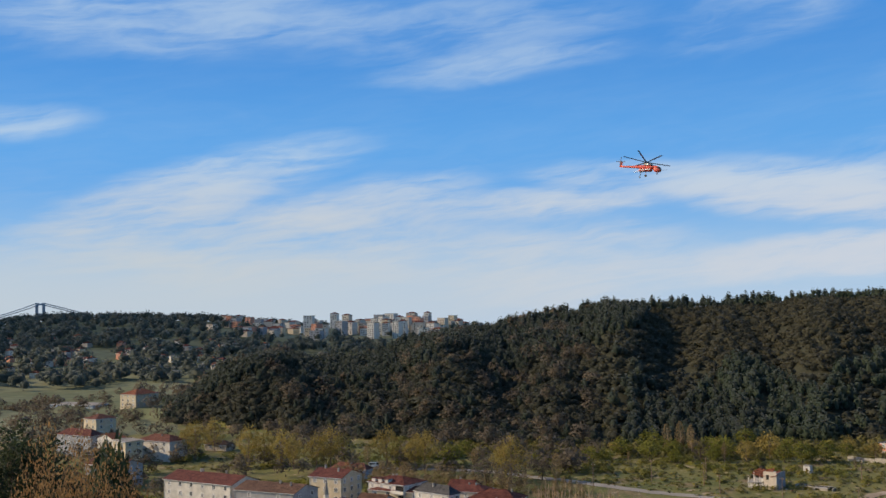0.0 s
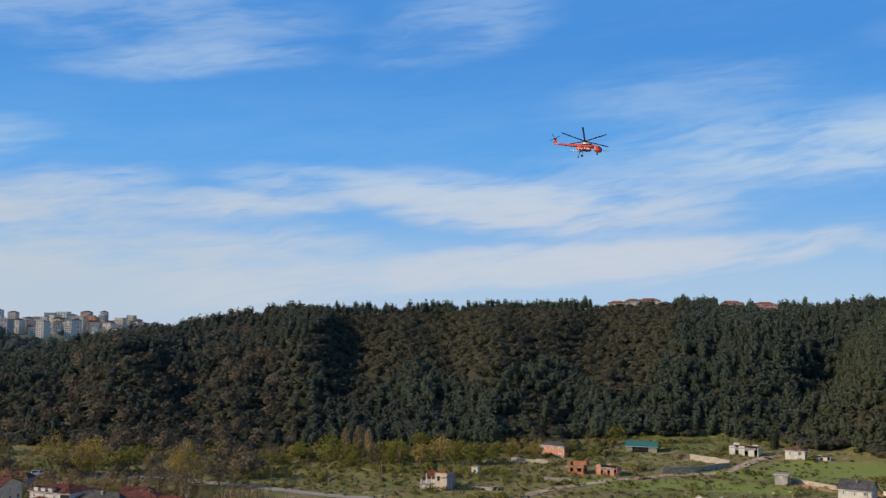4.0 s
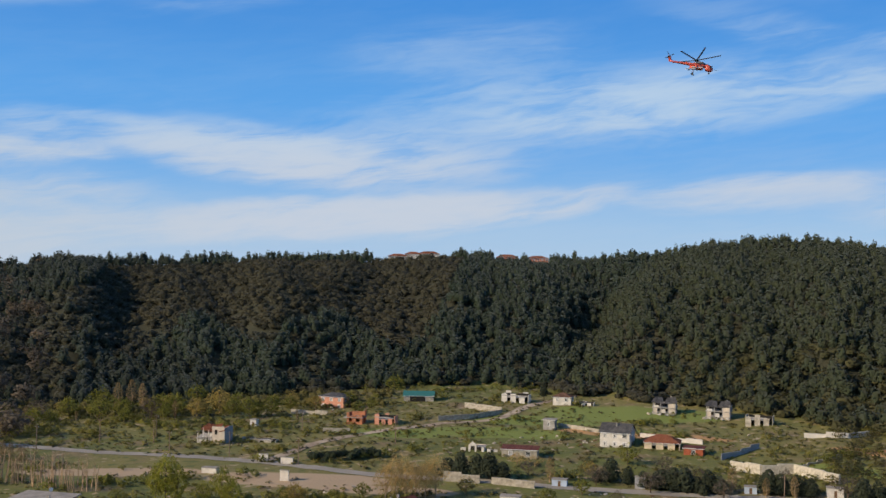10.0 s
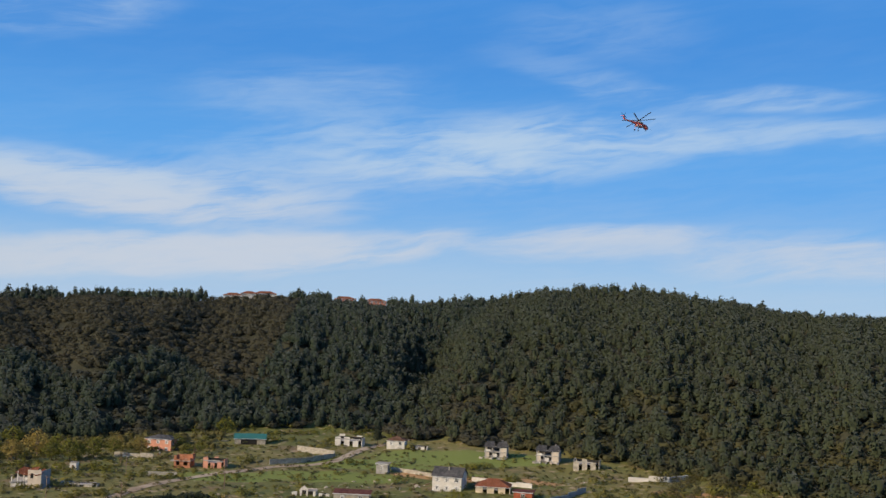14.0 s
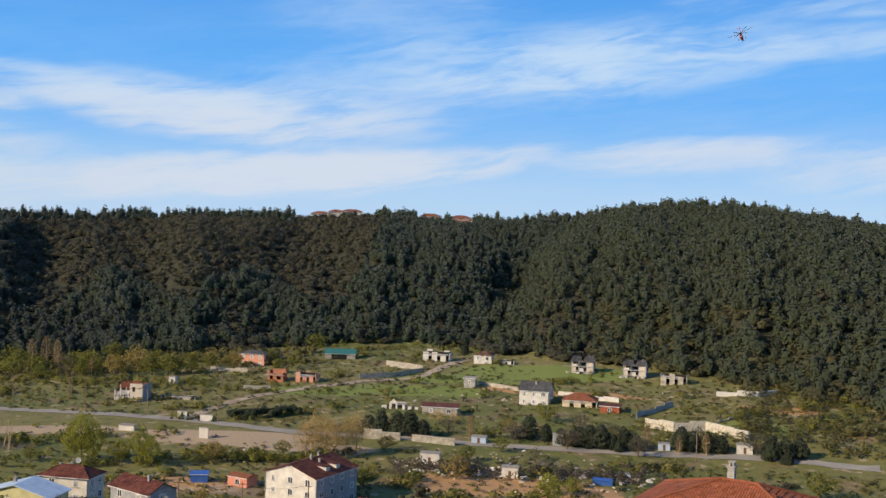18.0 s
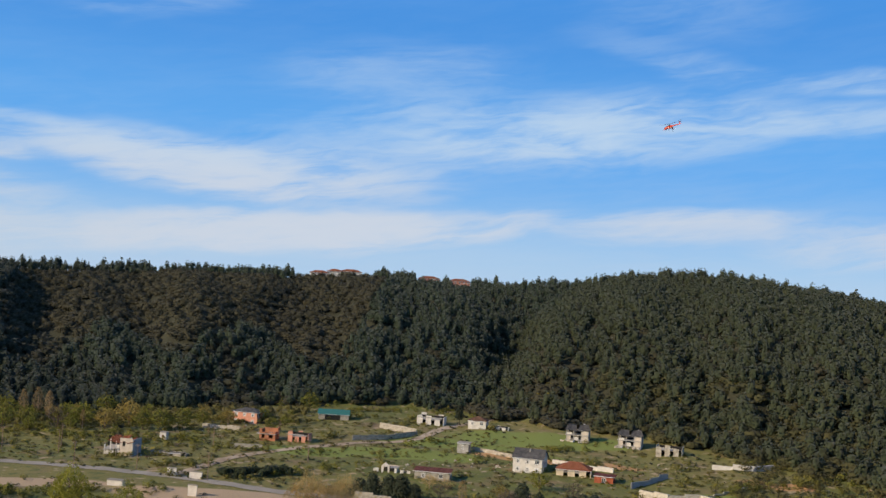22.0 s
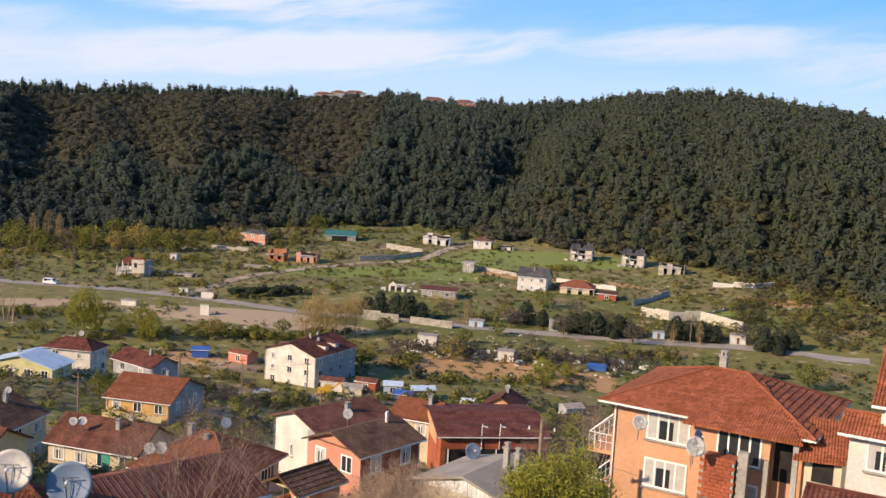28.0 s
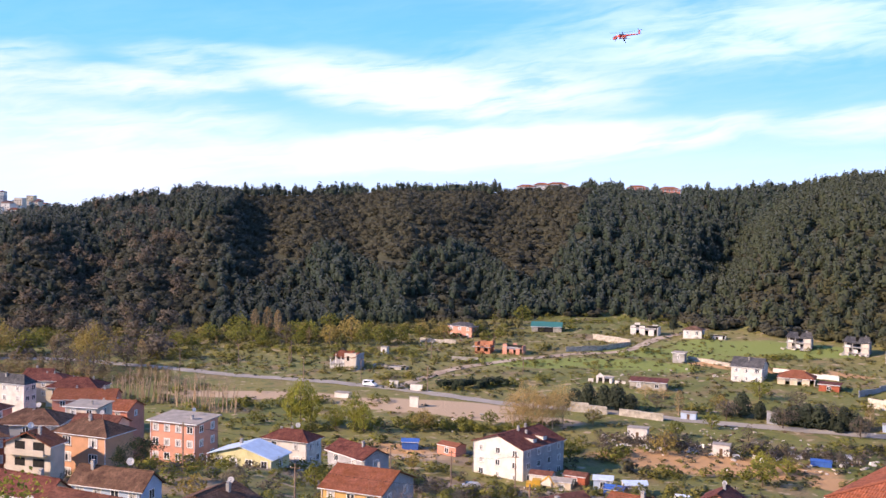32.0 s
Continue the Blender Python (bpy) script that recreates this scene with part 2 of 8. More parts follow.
# needle colour darkened to put shade on the western slope
L_SHADY_PINE = leaf_mat("shaded_pine_needles", (0.029, 0.042, 0.026), (0.042, 0.057, 0.033), 0.14)
# greens paled so that haze is in the colour of distant trees
L_FAR_HAZE = leaf_mat("hazed_foliage", (0.08, 0.10, 0.075), (0.12, 0.14, 0.10), 0.25)
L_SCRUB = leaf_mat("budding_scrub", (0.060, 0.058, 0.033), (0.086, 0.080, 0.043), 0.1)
L_BARE = leaf_mat("grey_brown_twigs", (0.105, 0.085, 0.060), (0.18, 0.145, 0.10))
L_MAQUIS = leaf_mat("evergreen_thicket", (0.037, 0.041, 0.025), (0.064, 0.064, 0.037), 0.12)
L_SPUR = leaf_mat("budding_spur_scrub", (0.062, 0.064, 0.026), (0.105, 0.098, 0.038))
L_TAN = leaf_mat("orange_brown_twigs", (0.20, 0.115, 0.048), (0.33, 0.20, 0.08))
L_FAN = leaf_mat("light_tan_twigs", (0.38, 0.26, 0.095), (0.56, 0.40, 0.16))
L_POPLAR = leaf_mat("tan_poplar_twigs", (0.22, 0.155, 0.068), (0.35, 0.25, 0.11))
L_GREEN = leaf_mat("fresh_leaves", (0.12, 0.13, 0.02), (0.25, 0.235, 0.036))
L_LIME = leaf_mat("lime_green_leaves", (0.17, 0.185, 0.02), (0.37, 0.345, 0.05))
L_YELLOW = leaf_mat("yellow_green_catkins", (0.24, 0.18, 0.045), (0.40, 0.305, 0.085))
L_BROWN = leaf_mat("brown_twigs", (0.18, 0.125, 0.065), (0.30, 0.21, 0.115))
L_OLIVE = leaf_mat("olive_scrub", (0.095, 0.088, 0.026), (0.185, 0.16, 0.048))
L_CEDAR = leaf_mat("grey_green_needles", (0.034, 0.046, 0.026), (0.07, 0.082, 0.042))
L_DARK = leaf_mat("cypress_needles", (0.024, 0.036, 0.017), (0.055, 0.07, 0.028))
L_GRASS = leaf_mat("meadow_weeds", (0.115, 0.12, 0.02), (0.27, 0.235, 0.05))


# ---- mesh helpers ----
def link(name, bm, material, parent=None, label=""):
    me = bpy.data.meshes.new(name)
    bm.to_mesh(me)
    bm.free()
    return put(name, me, material, parent, label)


def put(name, me, material, parent=None, label=""):
    if material and not me.materials:
        me.materials.append(material)
    ob = new(name, me)
    if parent:
        ob.parent = parent
    if label:
        ob["label"] = label
    return ob


part = link


def box_in(bm, x0, y0, z0, x1, y1, z1):
    v = [bm.verts.new(p) for p in ((x0, y0, z0), (x1, y0, z0), (x1, y1, z0), (x0, y1, z0), (x0, y0, z1), (x1, y0, z1), (x1, y1, z1), (x0, y1, z1))]
    for f in ((3, 2, 1, 0), (4, 5, 6, 7), (0, 1, 5, 4), (1, 2, 6, 5), (2, 3, 7, 6), (3, 0, 4, 7)):
        bm.faces.new([v[i] for i in f])


def boxes(*dims):
    bm = bmesh.new()
    for q in dims:
        box_in(bm, *q)
    return bm


def tube(bm, p, q, r0, r1, n=6):
    p, q = Vector(p), Vector(q)
    ax = (q - p).normalized()
    s = ax.orthogonal().normalized()
    t = ax.cross(s)
    ring = [[bm.verts.new(c + (s * math.cos(k * 2 * math.pi / n) + t * math.sin(k * 2 * math.pi / n)) * r) for k in range(n)] for c, r in ((p, r0), (q, r1))]
    for k in range(n):
        bm.faces.new((ring[0][k], ring[0][(k + 1) % n], ring[1][(k + 1) % n], ring[1][k]))
    bm.faces.new(ring[0][::-1])
    bm.faces.new(ring[1])


def tubes(*rods, n=8):
    bm = bmesh.new()
    for p, q, r0, r1 in rods:
        tube(bm, p, q, r0, r1, n)
    return bm


def empty(name, m, label, category, group="", kind=""):
    ob = new(name)
    ob.matrix_world = m
    return tagged(ob, label, category, group, kind)


def quad_mesh(name, verts, quads, tint=None, soft=None):
    """A mesh of quads from arrays; soft: the way that each vertex faces, for rounded foliage."""
    me = bpy.data.meshes.new(name)
    nv, nq = len(verts), len(quads)
    if soft is not None:
        p, quads = np.asarray(verts), np.array(quads)
        facing = np.cross(p[quads[:, 2]] - p[quads[:, 0]], p[quads[:, 3]] - p[quads[:, 1]])
        inward = (facing * soft[quads].sum(1)).sum(1) < 0
        quads[inward] = quads[inward][:, ::-1]
    me.vertices.add(nv)
    me.vertices.foreach_set("co", np.asarray(verts, np.float32).ravel())
    me.loops.add(nq * 4)
    me.loops.foreach_set("vertex_index", np.asarray(quads, np.int32).ravel())
    me.polygons.add(nq)
    me.polygons.foreach_set("loop_start", np.arange(0, nq * 4, 4, dtype=np.int32))
    if tint is not None:
        me.attributes.new("tint", "FLOAT", "POINT").data.foreach_set("value", np.asarray(tint, np.float32))
    me.update(calc_edges=True)
    if soft is not None:
        me.polygons.foreach_set("use_smooth", np.ones(nq, bool))
        me.normals_split_custom_set_from_vertices((soft / (np.linalg.norm(soft, axis=1)[:, None] + 1e-6)).tolist())
    return me


RNG = np.random.default_rng(7)


def leaf_quads(centres, size, flat=0.0, out=None):
    """One small bent leaf clump at each centre, turned at random or, with out, like shingles round the crown."""
    n = len(centres)
    a = RNG.normal(size=(n, 3))
    b = RNG.normal(size=(n, 3))
    a[:, 2] *= 1 - flat
    b[:, 2] *= 1 - flat
    a /= np.linalg.norm(a, axis=1)[:, None]
    b -= a * (a * b).sum(1)[:, None]
    b /= np.linalg.norm(b, axis=1)[:, None]
    if out is not None:
        w = out / (np.linalg.norm(out, axis=1)[:, None] + 1e-6) + RNG.normal(0, 0.28, (n, 3))
        w /= np.linalg.norm(w, axis=1)[:, None]
        a -= w * (a * w).sum(1)[:, None]
        a /= np.linalg.norm(a, axis=1)[:, None]
        b = np.cross(w, a)
        a, b = b, a
    s = size * RNG.uniform(0.6, 1.4, (n, 1))
    c = np.cross(a, b) * s * 0.35
    v = np.stack([centres - a * s + c, centres - b * s * 0.7, centres + a * s + c, centres + b * s * 0.7], 1).reshape(-1, 3)
    return v, np.arange(4 * n).reshape(-1, 4)


def core_quads(centre, rx, rz):
    g = np.array([(x, y, z) for x in (-1, 1) for y in (-1, 1) for z in (-1, 1)], float) / 1.73
    v = np.array(centre) + g * (rx, rx, rz)
    return v, np.array([(0, 1, 3, 2), (4, 6, 7, 5), (0, 4, 5, 1), (2, 3, 7, 6), (0, 2, 6, 4), (1, 5, 7, 3)])


def crown_template(kind, n, size):
    """Unit tree 1 high: a crown of leaf clumps, as vertices and quads."""
    if kind == "pine":
        h = RNG.beta(1.6, 1.9, n)
        rad = 0.37 * (1 - h) ** 0.5 * (0.35 + 0.65 * np.minimum(1, h * 5)) * np.sqrt(RNG.uniform(0.35, 1, n))
        z = 0.18 + 0.82 * h
        core = core_quads((0, 0, 0.5), 0.17, 0.42)
    elif kind == "column":
        h = RNG.uniform(0, 1, n)
        rad = 0.17 * np.sin(np.pi * np.clip(h * 0.9 + 0.08, 0, 1)) ** 0.6 * np.sqrt(RNG.uniform(0.2, 1, n))
        z = 0.15 + 0.85 * h
        core = None
    else:
        d = RNG.normal(size=(n, 3))
        d /= np.linalg.norm(d, axis=1)[:, None]
        lob = 1 + 0.25 * np.sin(3 * np.arctan2(d[:, 1], d[:, 0]) + 1.3) + 0.2 * np.cos(5 * d[:, 2])
        q = d * (0.42 * lob * RNG.uniform(0.55, 1, n) ** 0.5)[:, None]
        c = np.column_stack([q[:, 0], q[:, 1], 0.56 + q[:, 2] * 0.95])
        v, f = leaf_quads(c, size, 0.0, d + (0, 0, 0.25) if kind == "round" else None)
        k = core_quads((0, 0, 0.5), 0.3, 0.36) if kind == "round" else None
        if k is not None:
            f = np.vstack([f, k[1] + len(v)])
            v = np.vstack([v, k[0]])
        return v, f
    ang = RNG.uniform(0, 2 * np.pi, n)
    c = np.column_stack([rad * np.cos(ang), rad * np.sin(ang), z])
    v, f = leaf_quads(c, size, 0.3, np.column_stack([np.cos(ang), np.sin(ang), 0.35 + h * h]) if kind == "pine" else None)
    if core is not None:
        f = np.vstack([f, core[1] + len(v)])
        v = np.vstack([v, core[0]])
    return v, f


def plant(name, spots, templates, material):
    """Many plants as one mesh. spots: x, y, z, height, width factor."""
    vs, fs, ts, ns, at = [], [], [], [], 0
    for x, y, z, h, wide in spots:
        v, f = templates[RNG.integers(len(templates))]
        a = RNG.uniform(0, 6.283)
        ca, sa = math.cos(a), math.sin(a)
        q = np.empty_like(v)
        q[:, 0] = (v[:, 0] * ca - v[:, 1] * sa) * h * wide
        q[:, 1] = (v[:, 0] * sa + v[:, 1] * ca) * h * wide
        q[:, 2] = v[:, 2] * h
        ns.append(q * (1 / wide, 1 / wide, 0.55) - (0, 0, 0.13 * h) + RNG.normal(0, 0.045 * h, q.shape))
        vs.append(q + (x, y, z))
        fs.append(f + at)
        at += len(v)
        ts.append(np.full(len(v), RNG.uniform(0, 1)))
    return put(name, quad_mesh(name, np.vstack(vs), np.vstack(fs), np.concatenate(ts), np.vstack(ns)), material)


# ---- ground: one sheet out to the horizon ----
def ground_mat():
    m, n, l, b = tree_of("valley_ground")
    tc = n.new("ShaderNodeTexCoord")

    def noise_of(scale, detail=5):
        q = n.new("ShaderNodeTexNoise")
        q.inputs["Scale"].default_value, q.inputs["Detail"].default_value = scale, detail
        l.new(tc.outputs["Object"], q.inputs["Vector"])
        return q.outputs["Fac"]

    def blend(a, b_col, fac):
        q = n.new("ShaderNodeMix")
        q.data_type = "RGBA"
        if isinstance(a, tuple):
            q.inputs["A"].default_value = (*a, 1)
        else:
            l.new(a, q.inputs["A"])
        q.inputs["B"].default_value = (*b_col, 1)
        l.new(fac, q.inputs["Factor"])
        return q.outputs["Result"]

    def ramp(v, lo, hi):
        q = n.new("ShaderNodeMapRange")
        q.inputs["From Min"].default_value, q.inputs["From Max"].default_value = lo, hi
        l.new(v, q.inputs["Value"])
        return q.outputs[0]

    def patch(x, y, rx, ry, turn, rough=0.55):
        mp, gr, ad = n.new("ShaderNodeMapping"), n.new("ShaderNodeTexGradient"), n.new("ShaderNodeMath")
        mp.vector_type = "TEXTURE"
        mp.inputs["Location"].default_value = (x, y, 0)
        mp.inputs["Rotation"].default_value = (0, 0, radians(turn))
        mp.inputs["Scale"].default_value = (rx, ry, 1000)
        gr.gradient_type = "SPHERICAL"
        l.new(tc.outputs["Object"], mp.inputs["Vector"])
        l.new(mp.outputs[0], gr.inputs["Vector"])
        ad.operation = "MULTIPLY_ADD"
        l.new(mid, ad.inputs[0])
        ad.inputs[1].default_value = rough
        l.new(gr.outputs["Fac"], ad.inputs[2])
        return ramp(ad.outputs[0], 0.26 + rough * 0.45, 0.36 + rough * 0.55)

    wide, mid, fine, tuft = noise_of(0.012), noise_of(0.07, 8), noise_of(0.9, 6), noise_of(0.28, 6)
    col = blend((0.118, 0.128, 0.02), (0.18, 0.155, 0.038), ramp(wide, 0.4, 0.6))
    col = blend(col, (0.205, 0.142, 0.066), ramp(mid, 0.52, 0.66))
    col = blend(col, (0.075, 0.085, 0.02), ramp(fine, 0.56, 0.75))
    col = blend(col, (0.095, 0.105, 0.022), ramp(tuft, 0.54, 0.66))
    col = blend(col, (0.33, 0.25, 0.15), ramp(tuft, 0.40, 0.33))
    for colour, spots in EARTH_PATCHES + BANK_PATCHES:
        for spot in spots:
            col = blend(col, colour, patch(*spot))
    l.new(col, b.inputs["Base Color"])
    b.inputs["Roughness"].default_value = 0.95
    bp = n.new("ShaderNodeBump")
    bp.inputs["Strength"].default_value, bp.inputs["Distance"].default_value = 0.6, 0.5
    l.new(fine, bp.inputs["Height"])
    l.new(bp.outputs[0], b.inputs["Normal"])
    return m


EARTH_PATCHES = (
    ((0.21, 0.155, 0.09), ((62.0, 184.0, 40, 16, -42), (96.0, 214.0, 36, 10, -38), (30.0, 148.0, 26, 10, -45), (72.0, 228.0, 40, 12, -38), (58.0, 128.0, 22, 10, -50), (20.0, 178.0, 26, 10, -40), (97.0, 250.0, 44, 12, -38), (74.0, 262.0, 30, 10, -38))),
    ((0.40, 0.29, 0.175), ((112.0, 311.0, 34, 13, -38), (130.0, 288.0, 34, 7, -42), (70.7, 342.8, 44, 9, -25), (140.5, 280.8, 24, 7, -40), (128.0, 303.0, 26, 10, -35), (89.2, 254.3, 20, 9, -40), (60.9, 198.9, 26, 6, -40))),
)
BANK_PATCHES = (
    ((0.17, 0.205, 0.034), ((280.2, 356.0, 58, 26, -48), (238.0, 366.0, 46, 18, -42), (250.0, 330.0, 30, 10, -50), (271.9, 238.3, 26, 14, -50), (213.7, 348.2, 40, 16, -40), (178.9, 366.1, 34, 14, -35))),
    ((0.42, 0.24, 0.10), ((251.0, 322.0, 36, 8, -58), (300.5, 248.5, 20, 5, -60), (161.7, 221.2, 40, 18, -40), (267.4, 304.2, 26, 7, -50), (90.6, 258.6, 12, 8, -40), (303.1, 251.0, 18, 5, -50), (179.5, 192.9, 14, 10, -50))),
)
radii = np.concatenate([[0.01], np.arange(4, 320, 4), np.arange(320, 930, 8), np.arange(930, 2600, 40), np.arange(2600, 4950, 180)])
bearings = np.concatenate([np.arange(-30, 70, 0.8), np.arange(70, 330, 5)])
nr, na = len(radii), len(bearings)
verts = [(r * math.sin(radians(a)), r * math.cos(radians(a)), ground(r * math.sin(radians(a)), r * math.cos(radians(a)))) for r in radii for a in bearings]
quads = [(i * na + k, i * na + (k + 1) % na, (i + 1) * na + (k + 1) % na, (i + 1) * na + k) for i in range(nr - 1) for k in range(na)]
land = put("ground", quad_mesh("ground", verts, np.array(quads)[:, ::-1]), ground_mat())
land.data.polygons.foreach_set("use_smooth", [True] * len(land.data.polygons))
# leaf litter under the woods; far-hill meadows paled to stand in for haze
land.data.materials.append(mat("leaf_litter", (0.05, 0.05, 0.03), 0.95, 0.05, 0.3, 0.3, 0.0, None, 20))
land.data.materials.append(mat("hazed_meadows", (0.15, 0.175, 0.085), 0.95, 0.006, 0.3, 0.2, 0.0, (0.20, 0.20, 0.12), 12))
slots = []
for i in range(nr - 1):
    for k in range(na):
        a, r = bearings[k], radii[i]
        woods_from = 1.04 * float(np.interp(a, AZ, FOOT)) + 7 * math.sin(a * 1.9) - 4
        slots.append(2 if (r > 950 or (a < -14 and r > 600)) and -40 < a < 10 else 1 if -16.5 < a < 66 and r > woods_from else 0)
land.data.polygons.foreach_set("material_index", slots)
tagged(land, "grassy valley floor and hillsides with bare earth patches", "ground", kind="structure")


def strip(name, pts, width, material, label, lift=0.15, category="road"):
    """A road laid over the ground along a smooth line."""
    p = [Vector((x, y, 0)) for x, y in pts]
    p = [2 * p[0] - p[1]] + p + [2 * p[-1] - p[-2]]
    line = []
    for i in range(1, len(p) - 2):
        k = max(2, int((p[i + 1] - p[i]).length / 3))
        for j in range(k):
            t = j / k
            line.append(0.5 * ((2 * p[i]) + (p[i + 1] - p[i - 1]) * t + (2 * p[i - 1] - 5 * p[i] + 4 * p[i + 1] - p[i + 2]) * t * t + (3 * p[i] - p[i - 1] - 3 * p[i + 1] + p[i + 2]) * t ** 3))
    line.append(p[-2])
    vs = []
    for i, c in enumerate(line):
        d = (line[min(i + 1, len(line) - 1)] - line[max(i - 1, 0)]).normalized()
        s = Vector((-d.y, d.x, 0))
        for u in (-0.5, -0.17, 0.17, 0.5):
            q = c + s * u * width * (1 + 0.12 * math.sin(i * 1.7 + u * 5))
            vs.append((q.x, q.y, ground(q.x, q.y) + lift))
    fs = [(i * 4 + k, (i + 1) * 4 + k, (i + 1) * 4 + k + 1, i * 4 + k + 1) for i in range(len(line) - 1) for k in range(3)]
    return tagged(put(name, quad_mesh(name, vs, np.array(fs)[:, ::-1]), material), label, category, kind="structure")


VALLEY_ROAD = [(-35.4, 451.1), (16.0, 431.7), (34.9, 414.5), (67.9, 383.0), (86.5, 366.4), (113.2, 341.2), (138.7, 307.1), (171.7, 278.3), (204.8, 246.6), (243.1, 214.2), (266.7, 184.8)]
strip("road", VALLEY_ROAD, 5.5, ROAD, "pale worn asphalt road along the valley floor")
strip("field_track", [(118.1, 338.5), (144.1, 359.2), (176.7, 371.6), (203.2, 375.0), (229.6, 374.7), (260.2, 396.2), (294.5, 409.7)], 4.5, DIRT, "dirt track climbing through the gardens", 0.18, "track")
strip("village_lane", [(82.0, 222.4), (92.2, 214.5), (102.9, 207.9), (116.6, 196.5)], 6, DIRT, "unpaved lane beside the village houses", 0.18, "lane")


# ---- woods on the hills ----
PINES = [crown_template("pine", 78, 0.068) for _ in range(8)]
ROUNDS = [crown_template("round", 64, 0.105) for _ in range(8)]
pine_spots, scrub_spots = [], []


def villa_gap(a):
    """Bearings at which the crest villas stand clear of the trees."""
    return 24.6 < a < 28.9 or 31.1 < a < 32.7 or 32.95 < a < 34.2


for _ in range(18500):
    a = RNG.uniform(-14.6, 63)
    foot = 1.04 * float(np.interp(a, AZ, FOOT)) + 7 * math.sin(a * 1.9)
    crest = float(np.interp(a, AZ, CREST))
    s = RNG.uniform(-0.02, 1.04)
    r = foot + s * (crest - foot)
    if RNG.uniform(0, 1) > r / (900 if a < 34 else 620):
        continue
    if s > 0.95 and villa_gap(a) and (a > 29 or s > 1.0):
        continue
    x, y = r * math.sin(radians(a)), r * math.cos(radians(a))
    z = ground(x, y)
    u = 0.5 + 0.5 * math.sin(a * 0.55 + 2.0) * math.sin(s * 5 + a * 0.21) + RNG.normal(0, 0.14)
    if villa_gap(a) and s > 0.85:
        pine = False
    elif a > 34.4 + 5 * s:
        pine = RNG.uniform(0, 1) < (0.3 if s < 0.2 else 0.6 if s < 0.5 else 0.78)
    elif s > 0.94:
        pine = RNG.uniform(0, 1) < 0.85
    elif a < 9.5 + 1.5 * s:
        pine = s > 0.56 + 0.05 * math.sin(a * 1.3) + RNG.normal(0, 0.03) or RNG.uniform(0, 1) < 0.05
    elif a > 27.5 + 3 * s:
        pine = RNG.uniform(0, 1) < 0.8
    else:
        pine = s < 0.27 + 0.1 * math.sin(a * 0.9) and u > 0.25
    if pine:
        pine_spots.append((x, y, z - 0.5, RNG.uniform(7.4, 10.4) * (0.68 if s > 0.95 else 1), RNG.uniform(0.88, 1.25)))
    else:
        scrub_spots.append((x, y, z - 0.8, RNG.uniform(3.4, 5.8), RNG.uniform(1.4, 2.0)))
for i in range(430):
    a = -6 + 60 * i / 430 + RNG.uniform(-0.05, 0.05)
    if math.sin(a * 1.7) + math.sin(a * 4.1 + 1) < -0.9 or villa_gap(a):
        continue
    r = float(np.interp(a, AZ, CREST)) * RNG.uniform(0.985, 1.02)
    x, y = r * math.sin(radians(a)), r * math.cos(radians(a))
    pine_spots.append((x, y, ground(x, y) - 0.5, RNG.uniform(7.0, 12.5), RNG.uniform(0.75, 1.1)))
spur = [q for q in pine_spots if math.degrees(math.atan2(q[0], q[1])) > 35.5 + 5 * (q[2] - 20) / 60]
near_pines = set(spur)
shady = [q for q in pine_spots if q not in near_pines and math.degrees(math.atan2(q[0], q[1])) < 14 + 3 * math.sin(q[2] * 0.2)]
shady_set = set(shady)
tagged(plant("western_wood", shady, PINES, L_SHADY_PINE), "pine wood on the western hillside, darkened as in shade", "wood", kind="stuff")
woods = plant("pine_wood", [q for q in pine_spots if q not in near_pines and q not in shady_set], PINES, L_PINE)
tagged(plant("spur_wood", spur, PINES, L_SUNLIT_PINE), "green pine wood on the nearer sunlit spur", "wood", kind="stuff")
tagged(woods, "dark green pine wood covering the hillside", "wood", kind="stuff")
west = [q for q in scrub_spots if math.degrees(math.atan2(q[0], q[1])) + 10 * math.sin(q[2] * 0.11) * math.sin(q[0] * 0.02) < 9 + (q[2] < 28) * 9]
west_set = set(west)
tagged(plant("thicket", west, ROUNDS, L_MAQUIS), "dark evergreen thicket covering the western hillside", "wood", kind="stuff")
east = [q for q in scrub_spots if q not in west_set and math.degrees(math.atan2(q[0], q[1])) > 41 and q[2] < 34]
east_set = set(east)
tagged(plant("spur_scrub", east, ROUNDS, L_SPUR), "olive budding scrub along the foot of the spur", "scrub", kind="stuff")
scrub = plant("scrub_wood", [q for q in scrub_spots if q not in west_set and q not in east_set], ROUNDS, L_SCRUB)
tagged(scrub, "brown-green budding deciduous scrub on the slope", "scrub", kind="stuff")

far_spots = []
for _ in range(2300):
    a, r = RNG.uniform(-26, 8), RNG.uniform(1000, 2080)
    x, y = r * math.sin(radians(a)), r * math.cos(radians(a))
    open_field = math.sin(a * 0.8) * math.sin(r * 0.008 + a * 0.3) > 0.35
    town = -13 < a < 4 and r > 1500
    if (open_field or town) and not (a < -12 and r > 1500) and RNG.uniform(0, 1) < 0.85:
        continue
    far_spots.append((x, y, ground(x, y) - 1, RNG.uniform(9, 19), RNG.uniform(0.9, 1.5)))
for _ in range(260):
    a = RNG.uniform(-26, -4)
    r = 1990 + RNG.uniform(-30, 30)
    x, y = r * math.sin(radians(a)), r * math.cos(radians(a))
    far_spots.append((x, y, ground(x, y) - 1, RNG.uniform(9, 17), RNG.uniform(0.9, 1.5)))
tagged(plant("far_wood", far_spots, ROUNDS[:3], L_FAR_HAZE), "distant woods on the far hill, paled for haze", "wood", kind="stuff")


